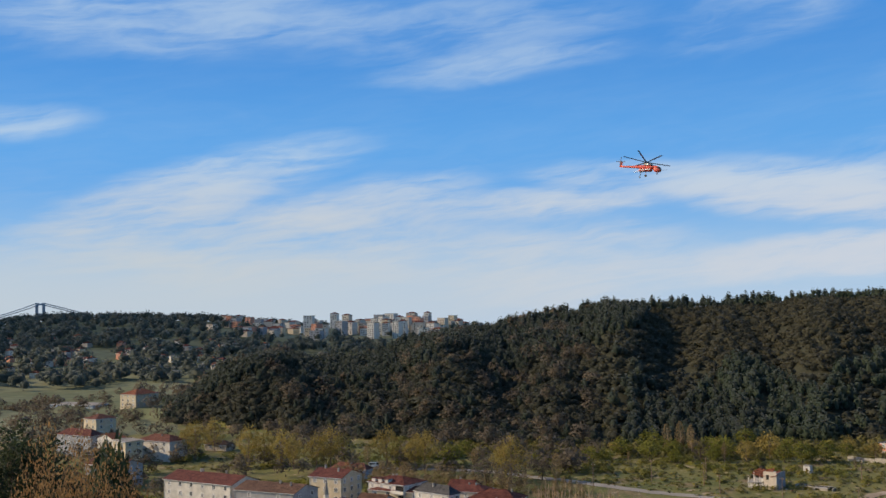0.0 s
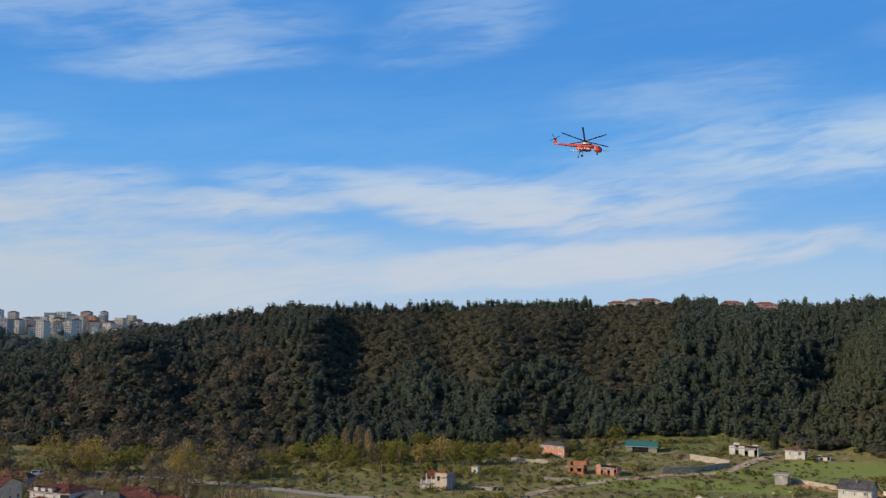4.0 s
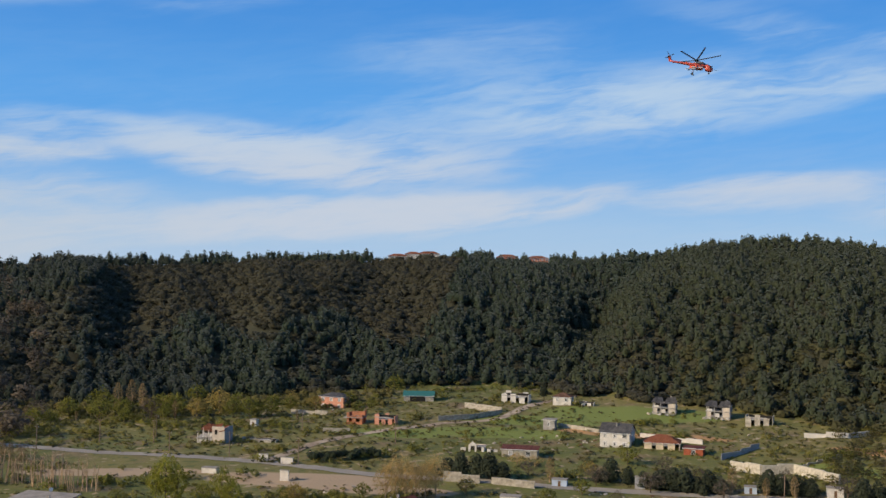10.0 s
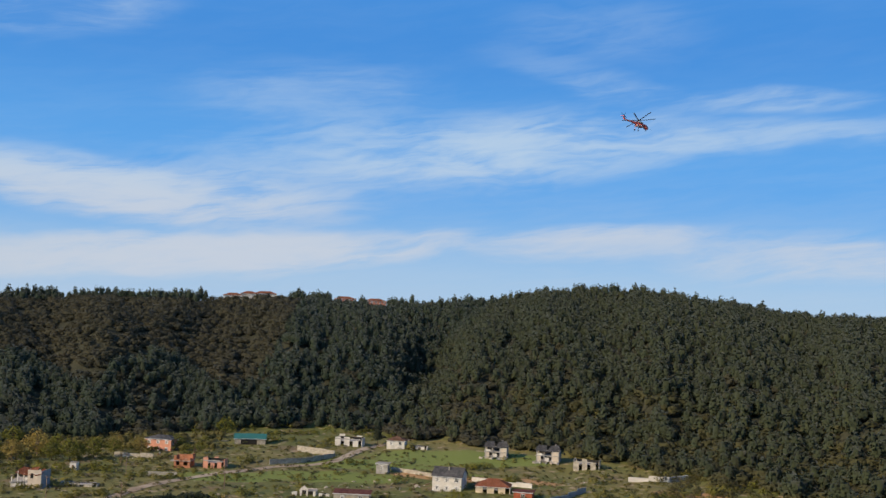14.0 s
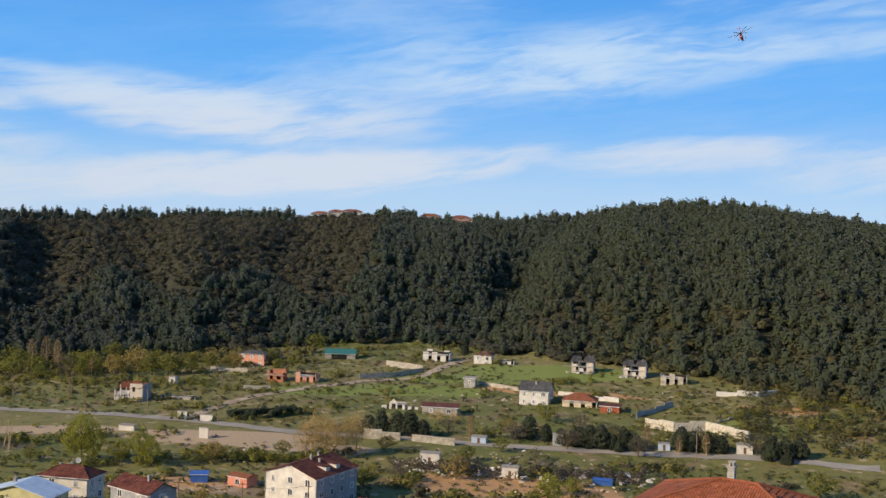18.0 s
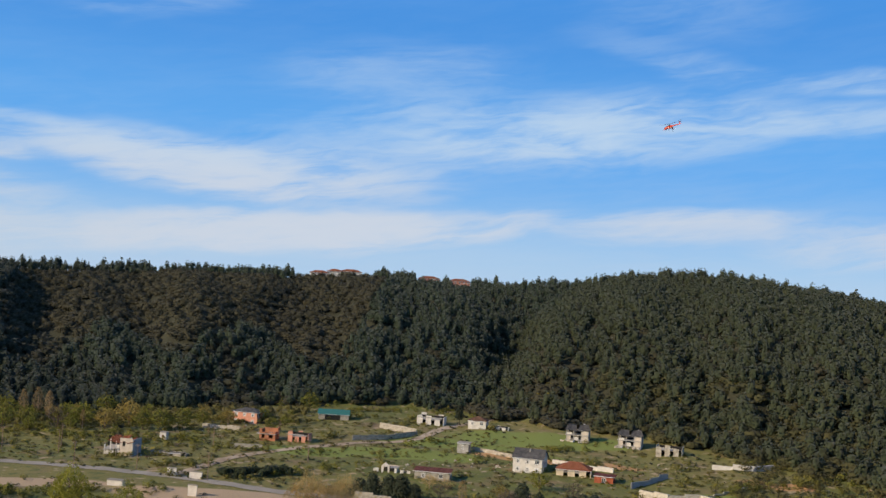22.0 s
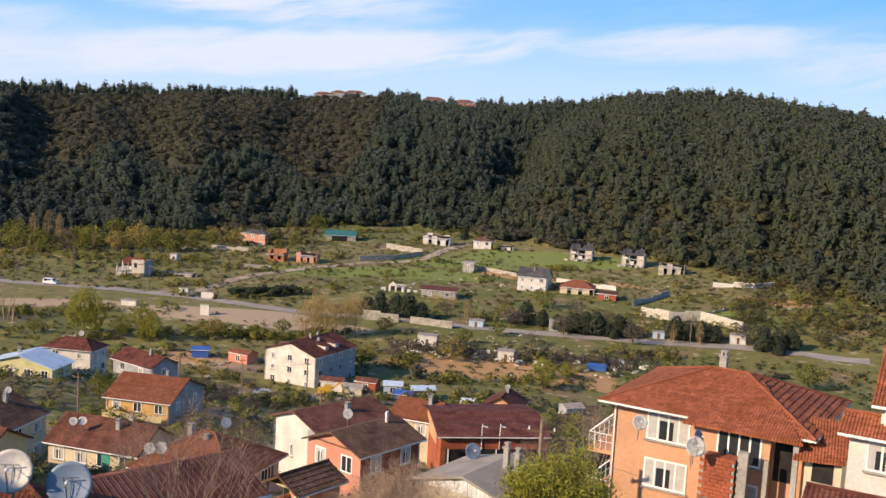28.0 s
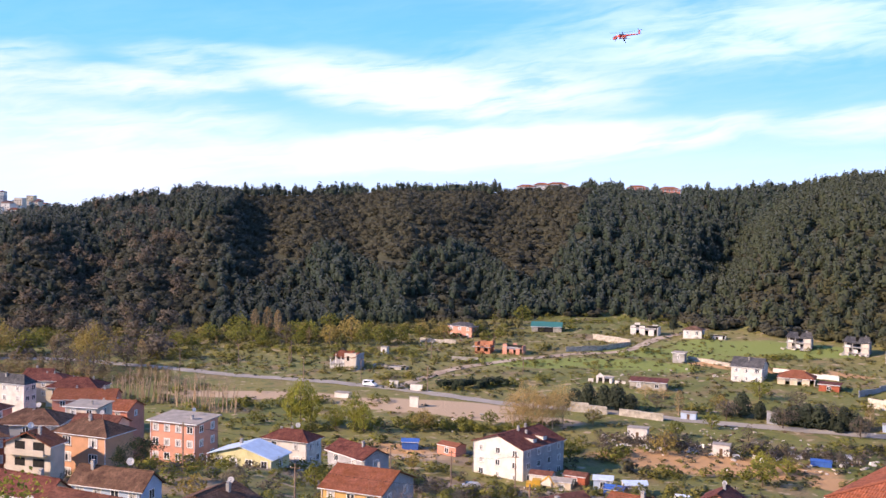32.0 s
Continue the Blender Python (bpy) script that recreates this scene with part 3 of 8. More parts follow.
# ---- sky backdrop: thin streaks of high cloud ----
def cloud_mat():
    """Fibrous streaks of high cloud over a pale veil that thickens towards the horizon."""
    m, n, l, b = tree_of("high_cloud")
    n.remove(b)
    uv = n.new("ShaderNodeUVMap")
    uv.uv_map = "UVMap"

    def mapped(vec, loc, turn, scale):
        q = n.new("ShaderNodeMapping")
        q.vector_type = "TEXTURE"
        q.inputs["Location"].default_value = (*loc, 0)
        q.inputs["Rotation"].default_value = (0, 0, radians(turn))
        q.inputs["Scale"].default_value = (*scale, 1)
        l.new(vec, q.inputs["Vector"])
        return q.outputs[0]

    def op(kind, a, c=0.0, clamp=False):
        q = n.new("ShaderNodeMath")
        q.operation, q.use_clamp = kind, clamp
        for i, v in enumerate((a, c)):
            if isinstance(v, (int, float)):
                q.inputs[i].default_value = v
            else:
                l.new(v, q.inputs[i])
        return q.outputs[0]

    def between(v, lo, hi, to_lo=0.0, to_hi=1.0):
        q = n.new("ShaderNodeMapRange")
        q.interpolation_type = "SMOOTHSTEP"
        for key, value in (("From Min", lo), ("From Max", hi), ("To Min", to_lo), ("To Max", to_hi)):
            q.inputs[key].default_value = value
        l.new(v, q.inputs["Value"])
        return q.outputs[0]

    def fibre(vec, turn, scale, detail, seed, rough=0.58, bend=0.4):
        q = n.new("ShaderNodeTexNoise")
        q.inputs["Scale"].default_value, q.inputs["Detail"].default_value, q.inputs["Roughness"].default_value = 1, detail, rough
        q.inputs["Distortion"].default_value = bend
        l.new(mapped(vec, (seed, seed * 0.7), turn, scale), q.inputs["Vector"])
        return q

    # the streaks wander off their straight lines
    swirl = fibre(uv.outputs[0], 5, (7, 2.6), 3, 5.7)
    shift, sway = n.new("ShaderNodeVectorMath"), n.new("ShaderNodeVectorMath")
    shift.operation, sway.operation = "MULTIPLY_ADD", "ADD"
    l.new(swirl.outputs["Color"], shift.inputs[0])
    shift.inputs[1].default_value, shift.inputs[2].default_value = (2.6, 1.3, 0), (-1.3, -0.65, 0)
    l.new(uv.outputs[0], sway.inputs[0])
    l.new(shift.outputs[0], sway.inputs[1])
    bent = sway.outputs[0]
    broad = fibre(bent, 5, (8.0, 1.5), 5, 3.1).outputs["Fac"]
    thin = fibre(bent, 7, (5.0, 0.45), 6, 11.3).outputs["Fac"]
    comb = fibre(bent, 16, (2.2, 0.5), 5, 23.9).outputs["Fac"]
    total = None
    for az, el, ra, re, turn, k in HIGH_STREAKS + LOW_STREAKS:
        gr = n.new("ShaderNodeTexGradient")
        gr.gradient_type = "SPHERICAL"
        l.new(mapped(bent, (az, el), turn, (ra, re)), gr.inputs["Vector"])
        soft = between(gr.outputs["Fac"], 0.0, 0.75, 0.0, k)
        total = soft if total is None else op("ADD", total, soft)
    grain = op("ADD", op("ADD", op("MULTIPLY", broad, 0.58), op("MULTIPLY", thin, 0.27)), op("MULTIPLY", comb, 0.15))
    weave = between(grain, 0.36, 0.66, 0.18, 1.6)
    split = n.new("ShaderNodeSeparateXYZ")
    l.new(uv.outputs[0], split.inputs[0])
    high, left = split.outputs["Y"], between(split.outputs["X"], 24.0, -14.0)
    haze = op("MULTIPLY", between(grain, 0.35, 0.75, 0.0, 0.16), between(high, 14.0, 4.0, 0.35, 1.0))
    low = op("MULTIPLY", op("ADD", op("MULTIPLY", left, 0.9), 0.25), between(high, 4.5, 0.5))
    dens = op("ADD", op("MULTIPLY", total, weave), op("ADD", haze, low))
    white = op("SUBTRACT", 1.0, op("POWER", 0.34, dens))
    air = between(high, 30.0, 16.0, 0.0, 0.94)
    cover = op("SUBTRACT", 1.0, op("MULTIPLY", op("SUBTRACT", 1.0, white), op("SUBTRACT", 1.0, air)))

    def colours(a, c, fac):
        q = n.new("ShaderNodeMix")
        q.data_type = "RGBA"
        for key, v in (("A", a), ("B", c)):
            if isinstance(v, tuple):
                q.inputs[key].default_value = (*v, 1)
            else:
                l.new(v, q.inputs[key])
        l.new(fac, q.inputs["Factor"])
        return q.outputs["Result"]

    blue = colours(colours((0.062, 0.285, 0.745), (0.112, 0.385, 0.84), between(high, 15.0, 8.0)), (0.33, 0.55, 0.82), between(high, 8.0, 1.0))
    cloud = colours(colours((0.515, 0.665, 0.835), (0.60, 0.665, 0.765), between(high, 9.0, 4.5)), (0.58, 0.635, 0.68), op("MULTIPLY", left, between(high, 10.0, 2.0)))
    em, tr, ms = n.new("ShaderNodeEmission"), n.new("ShaderNodeBsdfTransparent"), n.new("ShaderNodeMixShader")
    l.new(colours(blue, cloud, op("DIVIDE", white, op("ADD", cover, 0.001), True)), em.inputs["Color"])
    em.inputs["Strength"].default_value = 1.0
    l.new(cover, ms.inputs[0])
    l.new(tr.outputs[0], ms.inputs[1])
    l.new(em.outputs[0], ms.inputs[2])
    l.new(ms.outputs[0], n["Material Output"].inputs["Surface"])
    return m


# bearing, height, half width, half height in degrees, slant, weight
HIGH_STREAKS = (
    (-12.7, 6.8, 10.8, 2.07, 14.9, 1.2), (1.1, 15.1, 12.8, 2.53, 1.8, 0.34), (3, 13.1, 9.2, 1.01, 4.8, 0.45), (-22.1, 9.8, 4.6, 1.15, 3.7, 0.8), (-15.4, 15.4, 14, 2.6, 2.5, 0.6), (10.1, 7, 7.4, 1.2, -3.7, 0.8),
    (36.5, 8.9, 18.3, 2.86, 5.8, 0.65), (37.7, 8.5, 7.2, 1.29, 4.9, 0.6), (46.8, 12.1, 5.7, 1.2, -12.4, 0.14), (29.5, 11.6, 8.8, 2.3, 4.5, 0.25), (45, 13, 8, 1.1, -12.7, 0.16), (54.1, 11.9, 6, 0.78, 0.4, 0.8),
    (40.9, 9, 13.1, 2.3, 4.6, 0.6), (53.7, 10.1, 10.4, 1.29, 1.6, 0.6), (45.2, 15.4, 7.6, 2.07, -0.6, 0.13), (17.6, 15.6, 7.2, 2.53, 16.3, 0.33), (-48, 7, 20, 4, 6, 1.2), (-42, 12, 16, 2.5, 4, 0.9),
)
LOW_STREAKS = (
    (-4.3, 5.9, 8.4, 1.47, 9.9, 0.9), (4.4, 5.7, 8.7, 1.01, 1.7, 1), (17.8, 6.1, 8.5, 1.94, -5.8, 1.1), (-9.3, 3.5, 19.8, 2.76, 0.3, 0.9), (16.5, 2.4, 8.8, 1.38, 5.6, 0.9), (22.9, 5.9, 11.9, 2.0, -0.9, 1.6),
    (6.9, 5.7, 5.2, 0.69, 3, 0.9), (26.7, 3, 16.8, 1.29, 5.2, 1.5), (6.7, 2.2, 9, 3.23, 5.7, 0.9), (45.5, 4.2, 9.4, 1.2, 4.9, 0.8), (45.2, 4.7, 6.9, 0.74, 2.4, 0.7), (57, 3.7, 9.6, 1.66, 1.8, 1),
    (25.1, 3.2, 14.5, 1.38, 3.6, 1.0), (80, 6, 20, 4, 0, 1.2),
)
az_n, el_n = 181, 26
dome_v, dome_uv = [], []
for j in range(el_n):
    for i in range(az_n):
        a, e = -70 + i, -1.5 + j * 1.2
        dome_v.append((4700 * math.cos(radians(e)) * math.sin(radians(a)), 4700 * math.cos(radians(e)) * math.cos(radians(a)), EYE + 4700 * math.sin(radians(e))))
        dome_uv.append((a, e))
dome_f = np.array([(j * az_n + i, j * az_n + i + 1, (j + 1) * az_n + i + 1, (j + 1) * az_n + i) for j in range(el_n - 1) for i in range(az_n - 1)])
dome_me = quad_mesh("backdrop", dome_v, dome_f)
dome_me.uv_layers.new(name="UVMap").data.foreach_set("uv", np.array(dome_uv, np.float32)[dome_f.ravel()].ravel())
tagged(put("backdrop", dome_me, cloud_mat()), "thin white cirrus cloud streaks across the blue sky", "sky", kind="structure")


# ---- houses ----
def slope(bm, uv, e0, e1, r1, r0, tiled=True, thick=0.16):
    """One roof slope from its eave e0-e1 up to its ridge r0-r1, laid in overlapping courses."""
    e0, e1, r1, r0 = (Vector(p) for p in (e0, e1, r1, r0))
    up = (e1 - e0).cross(r0 - e0).normalized()
    if up.z < 0:
        up = -up
    run = ((r0 + r1) / 2 - (e0 + e1) / 2).length
    n = max(2, int(run / 0.38)) if tiled else 1
    along = (e1 - e0).normalized()

    def quad(a, b, c, d):
        f = bm.faces.new([bm.verts.new(p) for p in (a, b, c, d)])
        for lp in f.loops:
            q = lp.vert.co - e0
            lp[uv].uv = (q.dot(along), (q - along * q.dot(along)).length)

    lip = up * (0.045 if tiled else 0.0)
    for i in range(n):
        s, t = i / n, (i + 1) / n
        a, b, c, d = e0.lerp(r0, s), e1.lerp(r1, s), e1.lerp(r1, t), e0.lerp(r0, t)
        if (c - d).length < 0.02:
            c = d + along * 0.02
        quad(a + lip, b + lip, c, d)
        if tiled:
            quad(a, b, b + lip, a + lip)
    dn = Vector((0, 0, -thick))
    quad(r0 + dn, r1 + dn + along * 0.01, e1 + dn, e0 + dn)
    quad(e0 + dn, e1 + dn, e1, e0)
    quad(e1 + dn, r1 + dn, r1, e1)
    quad(r0 + dn, e0 + dn, e0, r0)


def lattice(xs, zs, y0, y1):
    """Bars in one piece: every other interval of xs, and the first and last of zs, are solid."""
    bm = bmesh.new()
    nx, nz = len(xs) - 1, len(zs) - 1
    solid = [[i % 2 == 0 or j in (0, nz - 1) for j in range(nz)] for i in range(nx)]
    fr = [[bm.verts.new((x, y0, z)) for z in zs] for x in xs]
    bk = [[bm.verts.new((x, y1, z)) for z in zs] for x in xs]
    for i in range(nx):
        for j in range(nz):
            if not solid[i][j]:
                continue
            bm.faces.new((fr[i][j], fr[i + 1][j], fr[i + 1][j + 1], fr[i][j + 1]))
            bm.faces.new((bk[i][j + 1], bk[i + 1][j + 1], bk[i + 1][j], bk[i][j]))
            for di, dj, p, q in ((-1, 0, (i, j + 1), (i, j)), (1, 0, (i + 1, j), (i + 1, j + 1)), (0, -1, (i, j), (i + 1, j)), (0, 1, (i + 1, j + 1), (i, j + 1))):
                a, c = i + di, j + dj
                if not (0 <= a < nx and 0 <= c < nz and solid[a][c]):
                    bm.faces.new((fr[q[0]][q[1]], fr[p[0]][p[1]], bk[p[0]][p[1]], bk[q[0]][q[1]]))
    return bm


WINDOWS = {}


def window_meshes(w, h, door=False):
    key = (round(w, 2), round(h, 2), door)
    if key not in WINDOWS:
        b, k = 0.11, max(1, int(w / 0.75)) if w > 0.9 else 0
        fm, pm, cm = bpy.data.meshes.new("window_frame"), bpy.data.meshes.new("pane"), bpy.data.meshes.new("curtain")
        xs = [-w / 2]
        for i in range(k + 2):
            c = -w / 2 + b / 2 + (w - b) * i / (k + 1)
            xs += [c - b / 2, c + b / 2] if i else [c + b / 2]
        for me, bm in ((fm, lattice(xs, [0, b, h - b, h], -0.05, 0.04)), (pm, boxes((-w / 2 + b / 2, -0.025, b / 2, w / 2 - b / 2, 0.03, h - b / 2))), (cm, boxes((-w / 2 + b, -0.03, b, -w * 0.2, 0.0, h - b), (w * 0.12, -0.03, b, w / 2 - b, 0.0, h - b), (-w * 0.2, -0.03, h * 0.7, w * 0.12, 0.0, h - b)))):
            bm.to_mesh(me)
            bm.free()
        fm.materials.append(TRIM)
        pm.materials.append(GLASS)
        cm.materials.append(CURTAIN)
        WINDOWS[key] = fm, pm, cm
    return WINDOWS[key]


SILLS = {}


def sill_mesh(w):
    key = round(w, 2)
    if key not in SILLS:
        me = bpy.data.meshes.new("sill")
        bm = boxes((-w / 2 - 0.1, -0.16, -0.09, w / 2 + 0.1, 0.02, -0.01))
        bm.to_mesh(me)
        bm.free()
        me.materials.append(CONCRETE)
        SILLS[key] = me
    return SILLS[key]


def window(parent, x, y, z, turn, w=1.15, h=1.3, name="window", label="", frame_mat=None):
    fm, pm, cm = window_meshes(w, h, name == "door")
    ob = put(name, fm, None, parent, label)
    ob.matrix_basis = pose(x, y, z, 0, 0, turn)
    put("pane", pm, None, ob)
    if name == "window":
        put("sill", sill_mesh(w), None, ob)
    if w > 0.7 and (int(abs(x * 31 + y * 17 + z * 13)) % 5) < 3:
        put("curtain", cm, None, ob)
    return ob


def chimney(parent, x, y, z, h=1.1, s=0.5, material=None):
    bm = boxes((x - s / 2, y - s / 2, z - 1.0, x + s / 2, y + s / 2, z + h), (x - s / 2 - 0.06, y - s / 2 - 0.06, z + h, x + s / 2 + 0.06, y + s / 2 + 0.06, z + h + 0.09),
               (x - s / 2 + 0.05, y - s / 2 + 0.05, z + h + 0.09, x - s / 2 + 0.15, y + s / 2 - 0.05, z + h + 0.3), (x + s / 2 - 0.15, y - s / 2 + 0.05, z + h + 0.09, x + s / 2 - 0.05, y + s / 2 - 0.05, z + h + 0.3),
               (x - s / 2, y - s / 2, z + h + 0.3, x + s / 2, y + s / 2, z + h + 0.37))
    return part("chimney", bm, material or CONCRETE, parent)


def roof_parts(ob, w, d, H, roof, rise, tiles, over, tiled=True):
    """Roof slopes, ridge caps and eaves boards over a w by d block with eaves at H."""
    bm = bmesh.new()
    uv = bm.loops.layers.uv.new("UVMap")
    X, Y = w / 2 + over, d / 2 + over
    zt = H + rise
    if roof in ("front", "side"):
        k = rise / (w / 2 if roof == "front" else d / 2)
        ze = H - k * over
        if roof == "front":
            slope(bm, uv, (-X, -Y, ze), (-X, Y, ze), (0, Y, zt), (0, -Y, zt), tiled)
            slope(bm, uv, (X, Y, ze), (X, -Y, ze), (0, -Y, zt), (0, Y, zt), tiled)
            ridges = [((0, -Y, zt), (0, Y, zt))]
            boards = [(-X - 0.03, -Y, ze - 0.15, -X + 0.02, Y, ze - 0.02), (X - 0.02, -Y, ze - 0.15, X + 0.03, Y, ze - 0.02)]
        else:
            slope(bm, uv, (-X, -Y, ze), (X, -Y, ze), (X, 0, zt), (-X, 0, zt), tiled)
            slope(bm, uv, (X, Y, ze), (-X, Y, ze), (-X, 0, zt), (X, 0, zt), tiled)
            ridges = [((-X, 0, zt), (X, 0, zt))]
            boards = [(-X, -Y - 0.03, ze - 0.15, X, -Y + 0.02, ze - 0.02), (-X, Y - 0.02, ze - 0.15, X, Y + 0.03, ze - 0.02)]
    elif roof == "hip":
        if w >= d:
            a, b = (-(w - d) / 2 - 0.05, 0, zt), ((w - d) / 2 + 0.05, 0, zt)
        else:
            a, b = (0, -(d - w) / 2 - 0.05, zt), (0, (d - w) / 2 + 0.05, zt)
        ze = H - 0.12
        c = ((-X, -Y, ze), (X, -Y, ze), (X, Y, ze), (-X, Y, ze))
        if w >= d:
            slope(bm, uv, c[0], c[1], b, a, tiled)
            slope(bm, uv, c[1], c[2], b, b, tiled)
            slope(bm, uv, c[2], c[3], a, b, tiled)
            slope(bm, uv, c[3], c[0], a, a, tiled)
            ridges = [(a, b), (c[0], a), (c[3], a), (c[1], b), (c[2], b)]
        else:
            slope(bm, uv, c[0], c[1], a, a, tiled)
            slope(bm, uv, c[1], c[2], b, a, tiled)
            slope(bm, uv, c[2], c[3], b, b, tiled)
            slope(bm, uv, c[3], c[0], a, b, tiled)
            ridges = [(a, b), (c[0], a), (c[1], a), (c[2], b), (c[3], b)]
        boards = [(-X, -Y - 0.03, ze - 0.14, X, -Y + 0.02, ze - 0.02), (-X, Y - 0.02, ze - 0.14, X, Y + 0.03, ze - 0.02), (-X - 0.03, -Y + 0.02, ze - 0.14, -X + 0.02, Y - 0.02, ze - 0.02), (X - 0.02, -Y + 0.02, ze - 0.14, X + 0.03, Y - 0.02, ze - 0.02)]
    else:
        slope(bm, uv, (-X, -Y, H + 0.05), (X, -Y, H + 0.05), (X, Y, H + 0.05 + rise), (-X, Y, H + 0.05 + rise), tiled, 0.2)
        ridges, boards = [], [(-X, -Y - 0.03, H - 0.15, X, -Y + 0.02, H + 0.04)]
    bmesh.ops.remove_doubles(bm, verts=bm.verts, dist=0.002)
    part("roof", bm, tiles, ob)
    if ridges and tiled:
        for p, q in ridges:
            part("ridge_cap", tubes((p, q, 0.11, 0.11), n=6), tiles, ob)
    for q in boards:
        part("eaves_board", boxes(q), TRIM, ob)


def house(label, x, y, yaw, w, d, eave, walls, tiles, roof="side", rise=2.0, front=3, right=2, left=0, rows=2, chimneys=1, over=0.45, win=(1.4, 1.45), category="house", name="house", group="", base=None, tiled=True, door=False, skip=()):
    """A house with its front towards the viewer's side: walls, tiled roof, windows, door and chimneys."""
    g = ground(x, y) if base is None else base
    H = max(2.2, eave - g)
    ob = empty(name, pose(x, y, g, 0, 0, yaw), label, category, group)
    bm = boxes((-w / 2, -d / 2, -3.0, w / 2, d / 2, H))
    if roof == "front":
        for s in (-1, 1):
            v = [bm.verts.new(p) for p in ((-w / 2, s * d / 2, H), (w / 2, s * d / 2, H), (0, s * d / 2, H + rise - 0.12), (-w / 2, s * (d / 2 - 0.25), H), (w / 2, s * (d / 2 - 0.25), H), (0, s * (d / 2 - 0.25), H + rise - 0.12))]
            for f in ((0, 1, 2), (5, 4, 3), (0, 3, 4, 1), (1, 4, 5, 2), (2, 5, 3, 0)):
                bm.faces.new([v[i] for i in f])
    if roof == "side":
        for s in (-1, 1):
            v = [bm.verts.new(p) for p in ((s * w / 2, -d / 2, H), (s * w / 2, d / 2, H), (s * w / 2, 0, H + rise - 0.12), (s * (w / 2 - 0.25), -d / 2, H), (s * (w / 2 - 0.25), d / 2, H), (s * (w / 2 - 0.25), 0, H + rise - 0.12))]
            for f in ((0, 1, 2), (5, 4, 3), (0, 3, 4, 1), (1, 4, 5, 2), (2, 5, 3, 0)):
                bm.faces.new([v[i] for i in f])
    bmesh.ops.recalc_face_normals(bm, faces=bm.faces)
    part("wall", bm, walls, ob)
    roof_parts(ob, w, d, H, roof, rise, tiles, over, tiled)
    for k in range(rows):
        z = H - 0.55 - win[1] - 2.8 * k
        if z < -1.2:
            break
        for face, n, length in (("front", front, w), ("right", right, d), ("left", left, d)):
            for i in range(n):
                if (face, i, k) in skip:
                    continue
                u = -length / 2 + length * (i + 0.5) / n
                at = {"front": (u, -d / 2, 0), "right": (w / 2, u, 90), "left": (-w / 2, -u, -90)}[face]
                if door and face == "front" and k == rows - 1 and i == n // 2:
                    window(ob, at[0], at[1], z - 0.75, at[2], 0.95, 2.05, "door")
                else:
                    window(ob, at[0], at[1], z, at[2], *win)
    rnd = random.Random(int(abs(x * 7 + y * 3)))
    if rows > 1 and math.hypot(x, y) < 380:
        for u in (-w / 2 + 0.2, w / 2 - 0.2):
            part("downpipe", tubes(((u, -d / 2 - 0.09, -2.5), (u, -d / 2 - 0.09, H - 0.25), 0.06, 0.06), n=6), TRIM if rnd.random() < 0.6 else METAL, ob)
        part("plinth", boxes((-w / 2 - 0.05, -d / 2 - 0.05, -3, w / 2 + 0.05, d / 2 + 0.05, -0.2 + 0.4 * rnd.random())), CONCRETE, ob)
    for _ in range(chimneys):
        cx, cy = rnd.uniform(-0.32, 0.32) * w, rnd.uniform(-0.2, 0.2) * d
        up = {"front": rise * (1 - abs(cx) / (w / 2)), "side": rise * (1 - abs(cy) / (d / 2)), "hip": rise * 0.6}.get(roof, 0.1)
        chimney(ob, cx, cy, H + up, rnd.uniform(0.5, 0.9), rnd.uniform(0.4, 0.55))
    return ob


def rail(ob, x0, y0, x1, y1, z, n=6, h=0.95, material=None):
    rods = [((x0, y0, z + h), (x1, y1, z + h), 0.03, 0.03), ((x0, y0, z + h / 2), (x1, y1, z + h / 2), 0.02, 0.02)]
    for i in range(n + 1):
        t = i / n
        p = (x0 + (x1 - x0) * t, y0 + (y1 - y0) * t)
        rods.append(((*p, z), (*p, z + h), 0.02, 0.02))
    return part("railing", tubes(*rods, n=5), material or TRIM, ob)


